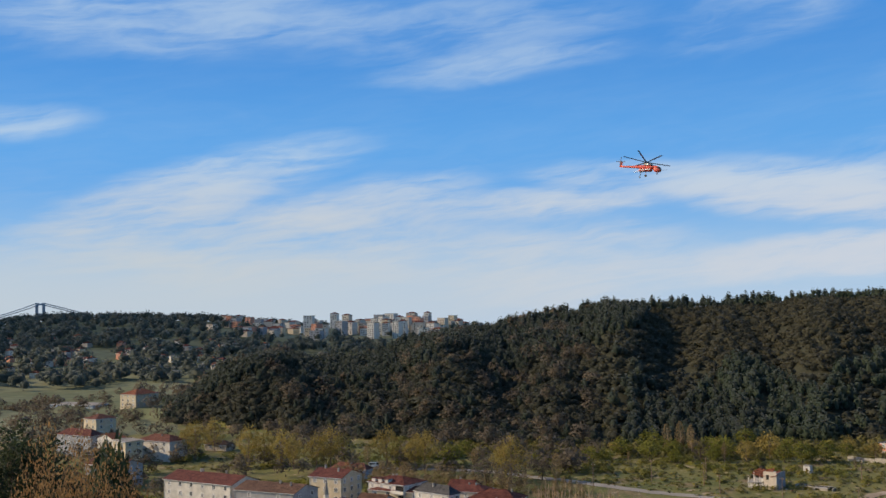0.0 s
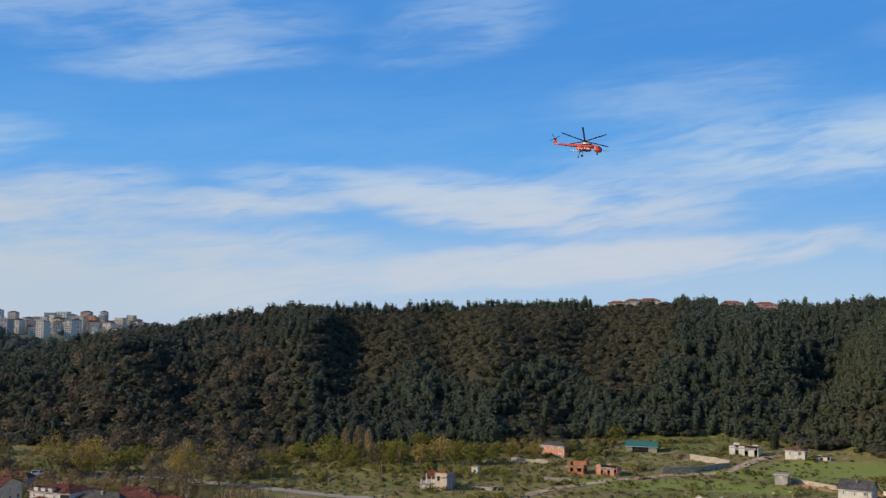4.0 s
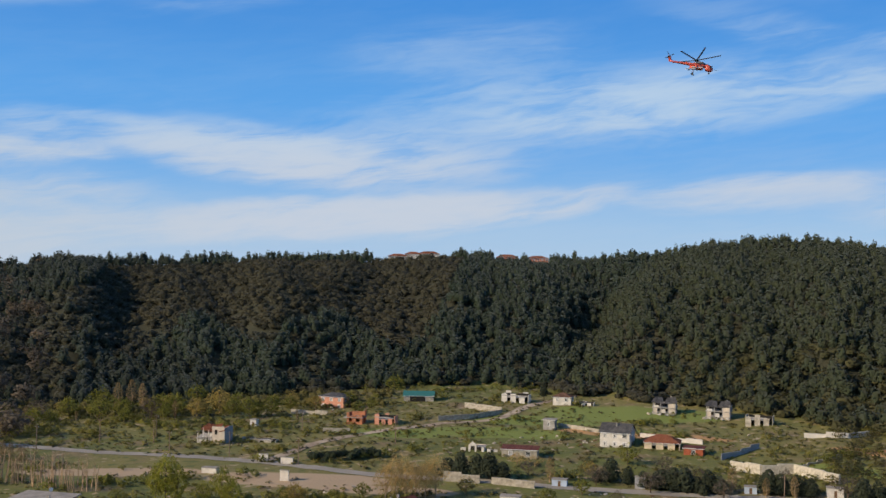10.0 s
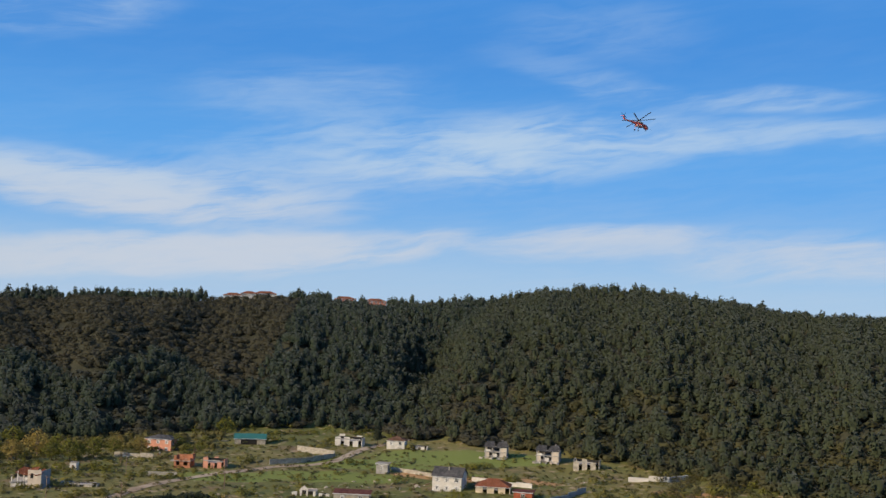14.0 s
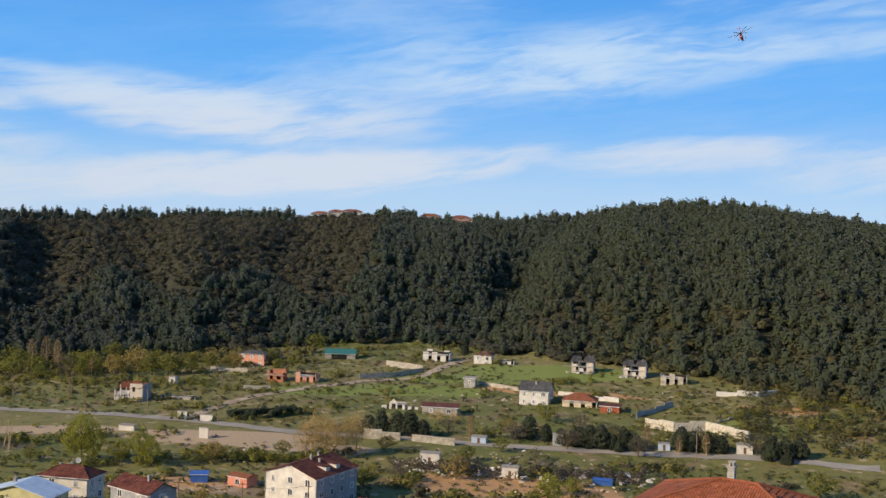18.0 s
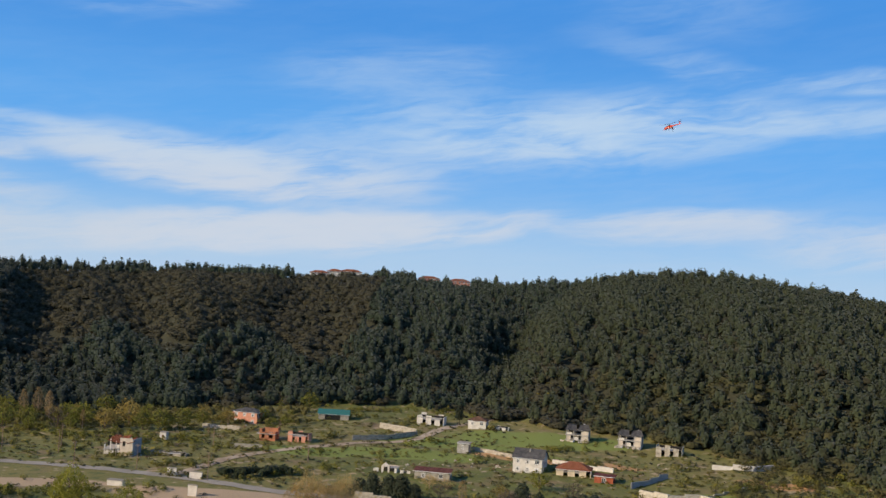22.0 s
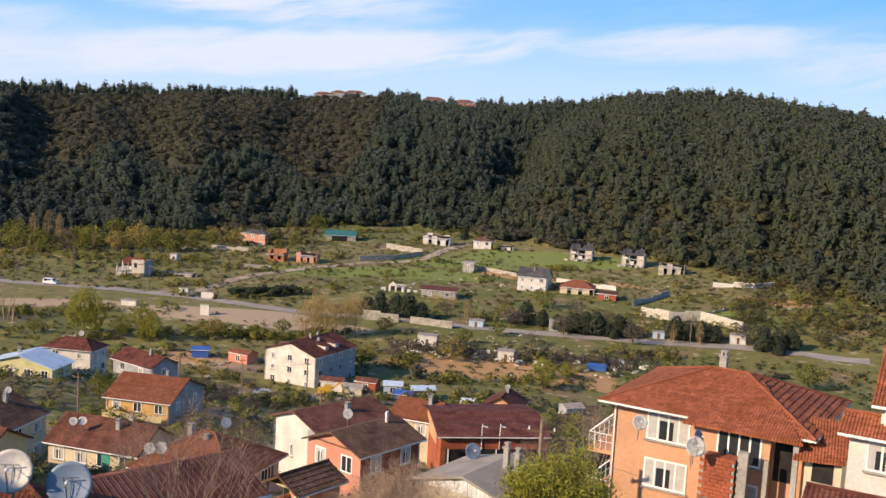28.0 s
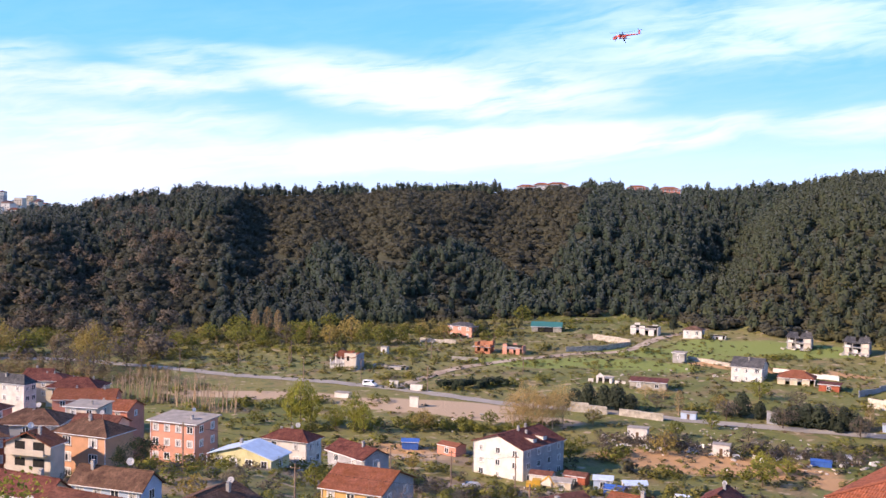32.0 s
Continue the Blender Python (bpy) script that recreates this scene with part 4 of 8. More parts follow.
def dish(x, y, z, az, dia, material, label, pole=1.2, tilt=35):
    """A satellite dish on its pole, facing the bearing az."""
    ob = empty("satellite_dish", pose(x, y, z, 0, 0, -az), label, "satellite dish", "satellite dishes")
    R = dia / 2
    bm = bmesh.new()
    rings, n = 6, 28
    for off in (0.0, -0.02):
        grid = [[bm.verts.new((R * i / rings * math.cos(2 * math.pi * k / n), 0.17 * R * (1 - (i / rings) ** 2) * -1 - off, R * i / rings * math.sin(2 * math.pi * k / n))) for k in range(n)] for i in range(1, rings + 1)]
        mid = bm.verts.new((0, -0.17 * R - off, 0))
        for k in range(n):
            bm.faces.new((mid, grid[0][k], grid[0][(k + 1) % n]))
            for i in range(rings - 1):
                bm.faces.new((grid[i][k], grid[i + 1][k], grid[i + 1][(k + 1) % n], grid[i][(k + 1) % n]))
        if off == 0.0:
            outer = grid[-1]
        else:
            for k in range(n):
                bm.faces.new((outer[k], outer[(k + 1) % n], grid[-1][(k + 1) % n], grid[-1][k]))
    for f in bm.faces:
        f.smooth = True
    turn = pose(0, 0, pole, tilt * 0.6, 0, 0)
    bm.transform(turn)
    part("reflector", bm, material, ob)
    f0 = turn @ Vector((0, R * 0.75, -R * 0.05))
    arm = tubes((turn @ Vector((0, 0, -R)), f0, 0.015, 0.012))
    part("feed_arm", arm, METAL, ob)
    bar = [turn @ Vector((s * R * 0.42, R * 0.1, R * 0.28)) for s in (-1, 1)]
    part("feed_bar", tubes((bar[0], bar[1], 0.012, 0.012), (bar[0].lerp(bar[1], 0.75), f0, 0.008, 0.008), n=6), METAL, ob)
    part("cable", tubes((bar[0].lerp(bar[1], 0.8), turn @ Vector((0.05 * R, 0.02, -0.55 * R)), 0.008, 0.008), (bar[0].lerp(bar[1], 0.35), turn @ Vector((-0.1 * R, 0.02, -0.6 * R)), 0.007, 0.007), n=5), DARK, ob)
    part("receiver", tubes((f0, f0 + Vector((0, -0.12, 0.02)), 0.035, 0.045)), TRIM, ob)
    part("pole", tubes(((0, -0.3 * R - 0.06, -0.8), (0, -0.3 * R - 0.06, pole + 0.1), 0.03, 0.03)), METAL, ob)
    part("bracket", boxes((-0.1, -0.34 * R - 0.05, pole - 0.12, 0.1, -0.2 * R, pole + 0.12)), METAL, ob)
    return ob


# near houses below the viewer
house("salmon three-storey block with a pale low roof", 30.5, 216.4, -42, 10.6, 8.0, 20.2, PINK, SHEET_G, "flat", 0.4, 4, 2, 0, 3, 2, 0.6, tiled=False)
house("orange three-storey house with a dark hipped roof", 11.9, 196.0, -43, 11.3, 7.2, 23.3, ORANGE, T_DARK, "hip", 1.9, 2, 0, 0, 3, 2, win=(1.9, 1.7))
house("pale blue house with a grey-brown roof", 12.5, 154.8, -40, 11.5, 4.9, 24.6, BLUISH, T_DARK, "side", 1.9, 4, 1, 0, 2, 1)
house("long yellow house with a brown tiled roof", 11.0, 108.9, -47, 21.3, 7.0, 32.6, YELLOW, T_BROWN, "side", 1.7, 6, 1, 1, 2, 2)
house("cream gabled house with a dark brown roof", 21.8, 129.0, -44, 9.8, 7.4, 27.6, CREAM, T_DARK, "front", 2.0, 2, 2, 0, 2, 1)
lime = house("lime yellow house with a pale blue sheet roof", 40.9, 202.2, -42, 13.5, 6.7, 15.9, LIME, SHEET_B, "front", 1.9, 4, 1, 0, 2, 1, tiled=False, door=True)
house("white house with a red hipped roof", 54.5, 223.8, -44, 10.8, 6.2, 13.3, WHITE, T_RED, "hip", 1.7, 2, 2, 0, 2, 2)
house("small house with a dark red roof", 62.6, 202.1, -70, 11.6, 6.5, 14.5, GREY, T_RED, "side", 1.6, 2, 1, 0, 1, 1)
ochre = house("ochre house with grey side walls and a rust tiled roof", 51.2, 159.6, -45, 10.4, 11.7, 20.2, OCHRE, T_RUST, "side", 2.3, 3, 2, 0, 2, 2, door=True)
cottage = house("cream cottage with a teal door and brown tiled roof", 30.3, 108.6, -50, 10.4, 7.0, 29.9, CREAM, T_BROWN, "side", 1.9, 4, 1, 0, 1, 2)
house("low house under a rust tiled hipped roof", 32.6, 86.6, -52, 9.4, 8.4, 34.0, WHITE, T_RUST, "hip", 2.5, 2, 2, 0, 1, 2, 0.6, win=(2.4, 1.4))
white4 = house("white four-storey house with a maroon dormered roof", 111.1, 228.6, -62, 14.8, 16.5, 8.0, WHITE, T_RED, "front", 2.4, 3, 4, 0, 3, 3, win=(1.4, 1.5))
house("small house with a patched tile roof", 69.3, 110.2, -54, 5.3, 7.0, 28.2, CREAM, T_RUST, "side", 1.4, 2, 1, 0, 1, 1)
house("orange gabled house with a maroon roof", 102.5, 137.5, -51, 5.8, 5.7, 18.9, ORANGE, T_RED, "front", 1.5, 1, 2, 0, 1, 1)


OCHRE_SIZE = (10.4, 11.7, 4.72, 2.3)


COT_SIZE = (10.4, 7.0, 4.15, 1.9)


def side_wall(ob, w, d, H, rise, material, roof="front"):
    """A right-hand wall of another colour, as a facing just proud of the house wall."""
    bm = boxes((w / 2, -d / 2 + 0.01, -3, w / 2 + 0.02, d / 2, H - 0.02))
    if roof == "side":
        v = [bm.verts.new(p) for p in ((w / 2 + 0.02, -d / 2, H - 0.02), (w / 2 + 0.02, d / 2, H - 0.02), (w / 2 + 0.02, 0, H + rise - 0.2))]
        bm.faces.new(v)
    part("side_wall", bm, material, ob)


tall = house("tall whitewashed house with a dark brown roof", 48.2, 93.3, -78, 7.2, 9.4, 34.5, WHITE, T_BROWN, "front", 1.25, 0, 2, 0, 2, 1, win=(0.6, 1.1), tiled=False)
window(tall, -0.6, -4.7, 3.6, 0, 0.4, 1.3)
# shade of the recessed wall, put on as a grey strip
part("setback_wall", boxes((1.9, -4.72, -3, 3.6, -4.7, 7.0)), GREY, tall, "grey strip standing in for the shaded setback")
salmon = house("salmon and red brick house with a dark roof", 44.7, 80.4, -73, 6.5, 7.5, 36.4, SALMON, T_DARK, "front", 1.25, 2, 2, 0, 1, 0, win=(1.35, 1.5), tiled=False)
side_wall(salmon, 6.5, 7.5, 36.4 - ground(44.7, 80.4), 1.25, BRICK)
part("gable_band", boxes((-2.9, -3.78, 5.35, 2.9, -3.75, 5.5)), WOOD, salmon)
part("flue", tubes(((0.5, 2.2, 6.0), (0.5, 2.2, 7.4), 0.14, 0.14)), TRIM, salmon)
part("drainpipe", tubes(((3.3, 3.6, -1), (3.3, 3.6, 5.2), 0.05, 0.05)), TRIM, salmon)

# narrow house with an open corner balcony under the gable
balc = empty("house", pose(29.6, 61.2, ground(29.6, 61.2), 0, 0, -71), "narrow salmon house with an open corner balcony and dark roof", "house")
BH = 40.9 - ground(29.6, 61.2)
part("wall", boxes((-1.5, -1.9, -4, 1.5, 1.9, BH - 2.0), (-1.5, 0.2, BH - 2.0, 1.5, 1.9, BH)), PINK, balc)
part("parapet", boxes((-1.5, -1.9, BH - 2.0, 1.5, -1.82, BH - 1.45), (-1.5, -1.82, BH - 2.0, -1.42, 0.2, BH - 1.45), (1.42, -1.82, BH - 2.0, 1.5, 0.2, BH - 1.45)), PINK, balc)
part("parapet_cap", boxes((-1.54, -1.94, BH - 1.45, 1.54, -1.78, BH - 1.39)), TRIM, balc)
roof_parts(balc, 3.0, 3.8, BH, "front", 0.75, T_DARK, 0.4)
part("ceiling_panel", boxes((-1.45, -1.85, BH - 0.1, 1.45, 0.18, BH - 0.03)), YELLOW, balc)
for u in (-1.45, 0.1, 1.4):
    part("post", boxes((u - 0.04, -1.86, BH - 1.39, u + 0.04, -1.78, BH - 0.1)), WOOD, balc)
part("door", boxes((-0.9, 0.17, BH - 1.95, -0.2, 0.2, BH - 0.35)), TRIM, balc)
part("plinth", boxes((-1.54, -1.94, -4, 1.54, -1.9, BH - 3.9)), TRIM, balc)
part("drainpipe", tubes(((-1.58, -1.95, -3), (-1.58, -1.95, BH - 1.6), 0.04, 0.04), ((-1.58, -1.95, BH - 1.6), (-1.95, -2.2, BH - 0.25), 0.04, 0.04)), TRIM, balc)
window(balc, -0.3, -1.9, BH - 3.55, 0, 1.2, 1.25)
laundry = empty("laundry", balc.matrix_world @ pose(0.5, -0.9, BH - 1.95), "yellow and white washing hung on the balcony", "laundry")
DUCK = mat("yellow_cloth", (0.72, 0.48, 0.04), 0.9, 3.0, 0.2, 0.2)
part("cloth", boxes((-0.6, -0.5, 0, 0.35, 0.3, 0.75)), DUCK, laundry)
part("cloth", boxes((0.2, -0.6, 0.2, 0.85, -0.5, 1.35)), TRIM, laundry)
part("cloth", boxes((-0.1, -0.3, 0.75, 0.4, 0.2, 1.3)), WOOD, laundry)

cream = house("cream two-storey building with a grey sheet roof", 35.3, 48.5, -68, 6.1, 5.1, 44.3, PALE, SHEET_G, "front", 0.8, 0, 1, 0, 2, 0, 0.3, tiled=False)
CH = 44.3 - ground(35.3, 48.5)
for i in range(20):
    part("gable_board", boxes((-3.0 + i * 0.3, -2.6, CH - 0.35, -2.72 + i * 0.3, -2.56, CH + 0.75 - abs(-2.86 + i * 0.3) * 0.25)), TRIM, cream)
window(cream, 1.75, -2.55, CH - 2.1, 0, 1.1, 1.15)
window(cream, 2.6, -2.55, CH - 2.05, 0, 0.5, 0.9)
window(cream, 0.5, -2.55, CH - 4.4, 0, 0.8, 1.2)
part("balcony", boxes((-3.9, -2.2, CH - 2.6, -3.05, 0.4, CH - 1.7)), PALE, cream)
chimney(cream, 0.8, 0.6, CH + 0.8, 1.0, 0.32)
chimney(cream, 1.5, 0.7, CH + 0.6, 1.0, 0.32)
dish(*(cream.matrix_world @ Vector((-2.2, 1.6, CH + 0.2))), 190, 1.0, DISH_B, "blue-grey satellite dish beside the cream building", 0.5)
long_red = house("low house with a long maroon roof and orange gable", 72.7, 101.7, -23, 12.4, 13.0, 29.1, BRICK, T_RED, "side", 1.1, 0, 1, 0, 0, 0, tiled=False)
# near-black sheet stands in for the shade under the eave
part("veranda_shade", boxes((-5.6, -6.53, 2.0, 5.8, -6.4, 4.6)), DARK, long_red, "dark sheet in place of the veranda shade")
for u in (-5.4, -2.6, 0.2, 3.0, 5.6):
    part("veranda_post", boxes((u, -6.62, -1, u + 0.16, -6.46, 4.6)), TRIM, long_red)
part("gable_facing", boxes((-6.24, -3.5, 4.2, -6.2, 3.5, 6.2)), ORANGE, long_red)
for u in (-1.5, 0.6):
    part("standpipe", tubes(((u, -6.6, 4.6), (u, -6.6, 7.6), 0.06, 0.06), ((u, -6.6, 7.4), (u + 0.6, -6.6, 7.2), 0.1, 0.1)), TRIM, long_red)

side_wall(ochre, *OCHRE_SIZE, GREY, "side")
part("balcony", boxes((-OCHRE_SIZE[0] / 2, -OCHRE_SIZE[1] / 2 - 1.2, OCHRE_SIZE[2] - 3.0, OCHRE_SIZE[0] / 2 - 0.5, -OCHRE_SIZE[1] / 2, OCHRE_SIZE[2] - 2.75), (-OCHRE_SIZE[0] / 2, -OCHRE_SIZE[1] / 2 - 1.2, OCHRE_SIZE[2] - 2.75, OCHRE_SIZE[0] / 2 - 0.5, -OCHRE_SIZE[1] / 2 - 1.1, OCHRE_SIZE[2] - 2.0)), YELLOW, ochre)
TEAL = mat("teal_paint", (0.05, 0.34, 0.28), 0.6, 2.0, 0.15, 0.05)
part("door", boxes((1.2, -COT_SIZE[1] / 2 - 0.06, COT_SIZE[2] - 2.75, 2.1, -COT_SIZE[1] / 2 + 0.02, COT_SIZE[2] - 0.6)), TEAL, cottage, "teal painted door")

# grey facing puts shade on the white right-hand wall
side_wall(white4, 14.8, 16.5, 7.53, 2.4, GREY)
for u in (-2.5, 1.5):
    part("dormer", boxes((3.0, u, 8.0, 6.0, u + 1.5, 9.0)), WHITE, white4)
    part("dormer_roof", boxes((2.8, u - 0.2, 9.0, 6.1, u + 1.7, 9.1)), T_RED, white4)

LW, LD, LH = 13.5, 6.7, 2.62
part("balcony", boxes((-LW / 2, -LD / 2 - 1.5, LH - 3.0, LW / 2, -LD / 2, LH - 2.8)), TRIM, lime)
rail(lime, -LW / 2, -LD / 2 - 1.45, LW / 2, -LD / 2 - 1.45, LH - 2.8, 14)
for i in range(5):
    part("column", tubes(((-LW / 2 + 0.2 + (LW - 0.4) * i / 4, -LD / 2 - 1.4, -1), (-LW / 2 + 0.2 + (LW - 0.4) * i / 4, -LD / 2 - 1.4, LH - 0.2), 0.09, 0.09)), TRIM, lime)
for i in range(6):
    wash = boxes((-0.3, -0.02, 0, 0.3, 0.02, random.uniform(0.6, 1.0)))
    cloth = part("laundry", wash, (DARK, BRICK, WHITE, TARP, WOOD, SALMON)[i], lime)
    cloth.matrix_basis = pose(-LW / 4 + i * 0.85, -LD / 2 - 1.5, LH - 3.6)
flats = house("white three-storey apartment house with stacked balconies", -15.9, 348.9, -39, 15.5, 11.0, 10.8, WHITE, T_RED, "hip", 1.6, 4, 2, 0, 3, 2)
FH = 10.8 - ground(-15.9, 348.9)
for k in range(3):
    z = FH - 2.9 - 2.9 * k
    part("balcony", boxes((3.2, -6.8, z, 8.4, -5.5, z + 0.18), (3.2, -6.8, z + 0.18, 8.4, -6.68, z + 1.0), (8.28, -6.68, z + 0.18, 8.4, -5.5, z + 1.0)), WHITE, flats)
    # balcony shade drawn as a near-black panel on the wall
    part("balcony_shade", boxes((4.2, -5.56, z + 0.2, 7.4, -5.48, z + 2.3)), DARK, flats, "dark panel standing in for balcony shade")
for u in (-6.0, -3.2, -0.4):
    part("dormer", boxes((u, -5.6, FH - 0.1, u + 1.5, -3.6, FH + 1.1)), WHITE, flats)
    part("dormer_roof", boxes((u - 0.25, -5.8, FH + 1.1, u + 1.75, -3.4, FH + 1.25)), T_RED, flats)
house("white house with a slate-dark hipped roof", -2.9, 324.6, -43, 14.4, 4.6, 11.2, WHITE, T_SLATE, "hip", 2.2, 3, 2, 0, 2, 2)
house("low house with a faded red roof", 6.1, 370.8, -25, 8.7, 9.0, 5.6, CREAM, T_RED, "side", 1.8, 2, 1, 0, 1, 1)
house("low house with a wide red tiled roof", 16.2, 342.2, -25, 16.0, 10.0, 6.3, CREAM, T_RED, "hip", 2.4, 3, 1, 0, 1, 2)
house("low orange house with a rust tiled roof", 16.8, 304.2, -16, 16.1, 10.0, 9.8, SALMON, T_RUST, "side", 1.9, 3, 1, 0, 1, 2)
house("house with a brown tiled roof and salmon walls", -9.8, 269.2, -33, 12.7, 9.0, 14.5, SALMON, T_BROWN, "hip", 2.0, 4, 1, 0, 2, 2)
house("dark-roofed house among the old village roofs", 2.6, 243.0, -21, 13.9, 10.0, 16.3, GREY, T_DARK, "hip", 2.3, 3, 1, 0, 1, 2)
house("grey unplastered house with a flat roof", 14.5, 256.5, -32, 7.9, 7.0, 16.4, BEIGE, SHEET_G, "flat", 0.3, 2, 1, 0, 2, 1, tiled=False)
house("red-brown house with a dark hipped roof", -6.8, 209.3, 2, 8.6, 9.0, 21.1, BRICK, T_DARK, "hip", 1.7, 3, 1, 0, 3, 1)
house("pale house with a brown tiled roof", -18.6, 198.2, -20, 16.0, 8.0, 23.3, WHITE, T_BROWN, "side", 1.7, 4, 0, 0, 2, 2)
shell = house("unfinished cream house with open balconies", 2.2, 190.4, -38, 8.8, 3.8, 23.2, BEIGE, T_RUST, "front", 1.9, 0, 0, 0, 0, 1)
SH = max(v.co.z for v in shell.children[0].data.vertices) - 1.78
for k in range(3):
    z = SH - 2.5 - 2.8 * k
    part("balcony", boxes((-3.8, -3.0, z - 0.2, 3.8, -1.9, z), (-3.8, -3.0, z, 3.8, -2.86, z + 0.85)), BEIGE, shell)
    part("opening", boxes((-2.6, -1.93, z, -0.6, -1.8, z + 1.95)), DARK, shell)
    part("opening", boxes((1.0, -1.93, z, 3.2, -1.8, z + 1.95)), DARK, shell)
part("opening", boxes((-1.5, -1.94, SH - 0.1, 1.5, -1.8, SH + 0.9)), DARK, shell, "dark open attic")
house("house with a maroon roof and a beige gable", 0.6, 147.4, -47, 11.2, 4.9, 26.5, BEIGE, T_RED, "side", 1.9, 3, 1, 0, 1, 1)
# grey instead of beige walls, to put this house in shade
house("old house with a dark brown roof", -11.5, 127.0, -30, 9.3, 7.0, 33.1, GREY, T_DARK, "hip", 1.6, 3, 1, 0, 1, 1)

house("old house with a dark tiled roof among the village roofs", -16.8, 237.5, -26, 8.7, 9.0, 18.3, GREY, T_DARK, "hip", 1.9, 2, 1, 0, 2, 2)
house("low village house with a brown roof", 15.0, 226.8, -32, 9.4, 7.0, 18.2, BEIGE, T_BROWN, "side", 1.6, 3, 1, 0, 1, 1)
house("low village house with a maroon roof", -26.7, 296.1, -24, 13.9, 9.0, 12.5, CREAM, T_RED, "hip", 1.9, 3, 1, 0, 1, 2)
house("low village house with a dark roof", -20.5, 310.4, -28, 8.5, 9.0, 11.3, WHITE, T_DARK, "side", 1.8, 2, 1, 0, 1, 1)
house("village house with a rust roof", 21.5, 267.2, -35, 10.3, 8.0, 13.6, SALMON, T_RUST, "side", 1.7, 2, 1, 0, 1, 1)
house("pale village house with a dark roof", -8.1, 170.1, -43, 7.0, 8.0, 23.6, CREAM, T_DARK, "hip", 1.7, 2, 1, 0, 1, 1)

# village houses further down the valley
house("long white apartment house with a red tiled roof", -77.9, 356.8, -32, 30.2, 13.2, 11.0, WHITE, T_RED, "side", 2.2, 6, 2, 0, 3, 3, tiled=False)
house("cream house with a maroon roof and dormers", -36.8, 358.7, -28, 12.5, 12.4, 11.7, CREAM, T_RED, "side", 2.0, 3, 3, 0, 3, 2, tiled=False)
house("cream low block with a maroon roof", -13.7, 347.8, -25, 18.8, 13.2, 8.7, CREAM, T_RED, "hip", 1.7, 4, 2, 0, 3, 3, tiled=False)
house("house with a dark maroon roof", 8.0, 351.5, -23, 13.7, 8.7, 7.3, BEIGE, T_RED, "hip", 1.8, 3, 1, 0, 2, 2, tiled=False)
house("grey house with a brown roof", -53.3, 337.6, -27, 22.3, 13.2, 10.8, GREY, T_DARK, "side", 1.9, 2, 2, 0, 2, 2, tiled=False)
house("small white house with a red roof", -150.6, 483.9, -39, 12.1, 6.5, 10.9, WHITE, T_RUST, "front", 2.0, 2, 2, 0, 3, 1, tiled=False)
house("cream house with a flat roof", -140.3, 474.3, -43, 10.3, 8.4, 10.5, CREAM, SHEET_G, "flat", 0.3, 2, 2, 0, 2, 1, tiled=False)
house("pale house with a brown hipped roof", -128.3, 486.4, -31, 20.2, 10.8, 9.4, WHITE, T_BROWN, "hip", 2.4, 3, 1, 0, 2, 1, tiled=False)
house("house with a maroon hipped roof", -171.1, 502.9, -30, 22.9, 7.9, 10.5, GREY, T_RED, "hip", 2.6, 4, 1, 0, 2, 2, tiled=False)
house("cream house on the slope with a brown roof", -173.9, 540.4, -39, 10.9, 11.5, 14.5, CREAM, T_BROWN, "hip", 2.0, 2, 2, 0, 3, 1, tiled=False)
house("long white school building with a red roof", -207.0, 726.0, -32, 15.0, 20.0, 13.2, CREAM, T_RUST, "hip", 3.0, 3, 4, 0, 3, 1, tiled=False)
house("long grey hall with a flat roof", -264.5, 775.3, -23, 39.5, 16.5, 2.5, BLUISH, SHEET_G, "flat", 0.5, 6, 1, 0, 2, 0, tiled=False)
house("low house with a brown roof in the shade", -128.7, 416.8, -33, 19.6, 11.6, 8.5, GREY, T_BROWN, "side", 2.0, 3, 1, 0, 2, 1, tiled=False)
house("small dark-roofed house under the poplars", -108.4, 515.1, -26, 12.8, 6.3, 3.6, BEIGE, T_DARK, "hip", 1.8, 2, 1, 0, 1, 1, tiled=False)
house("pale house with a blue-grey roof", -37.2, 425.1, -29, 16.5, 5.2, 4.3, BLUISH, T_BROWN, "hip", 2.0, 4, 1, 0, 2, 1, tiled=False)
minaret = empty("minaret", pose(-36.6, 328.0, 2.0), "slender white minaret with a pointed cap", "minaret")
part("shaft", tubes(((0, 0, -2), (0, 0, 8.2), 0.8, 0.7), n=12), WHITE, minaret)
part("gallery", tubes(((0, 0, 5.6), (0, 0, 6.0), 0.8, 1.3), ((0, 0, 6.0), (0, 0, 6.7), 1.3, 1.3), n=12), WHITE, minaret)
part("cap", tubes(((0, 0, 8.2), (0, 0, 13.0), 0.85, 0.03), n=12), SHEET_G, minaret)


# ---- the big orange house on the slope ----
bx, by, byaw, bw, bd, be = 49.1, 43.4, -63, 11.0, 9.0, 49.0
ox, oy = bx, by
big = empty("house", pose(ox, oy, ground(ox, oy), 0, 0, byaw), "orange plastered house with a bright clay tile roof and open balconies", "house")
H = be - ground(ox, oy)
part("wall", boxes((-bw / 2, -bd / 2, -3, bw / 2, bd / 2, H)), ORANGE, big)
part("bay", boxes((-0.4, -bd / 2 - 0.7, -3, bw / 2 - 1.6, -bd / 2 + 0.01, H - 0.05)), ORANGE, big)
roof_parts(big, bw, bd, H, "hip", 1.75, T_ORANGE, 0.75)
rb = bmesh.new()
ruv = rb.loops.layers.uv.new("UVMap")
slope(rb, ruv, (-0.9, -bd / 2 - 1.4, H - 0.25), (bw / 2 + 0.2, -bd / 2 - 1.4, H - 0.25), (2.2, -0.6, H + 1.5), (2.0, -0.6, H + 1.5))
part("porch_roof", rb, T_ORANGE, big)
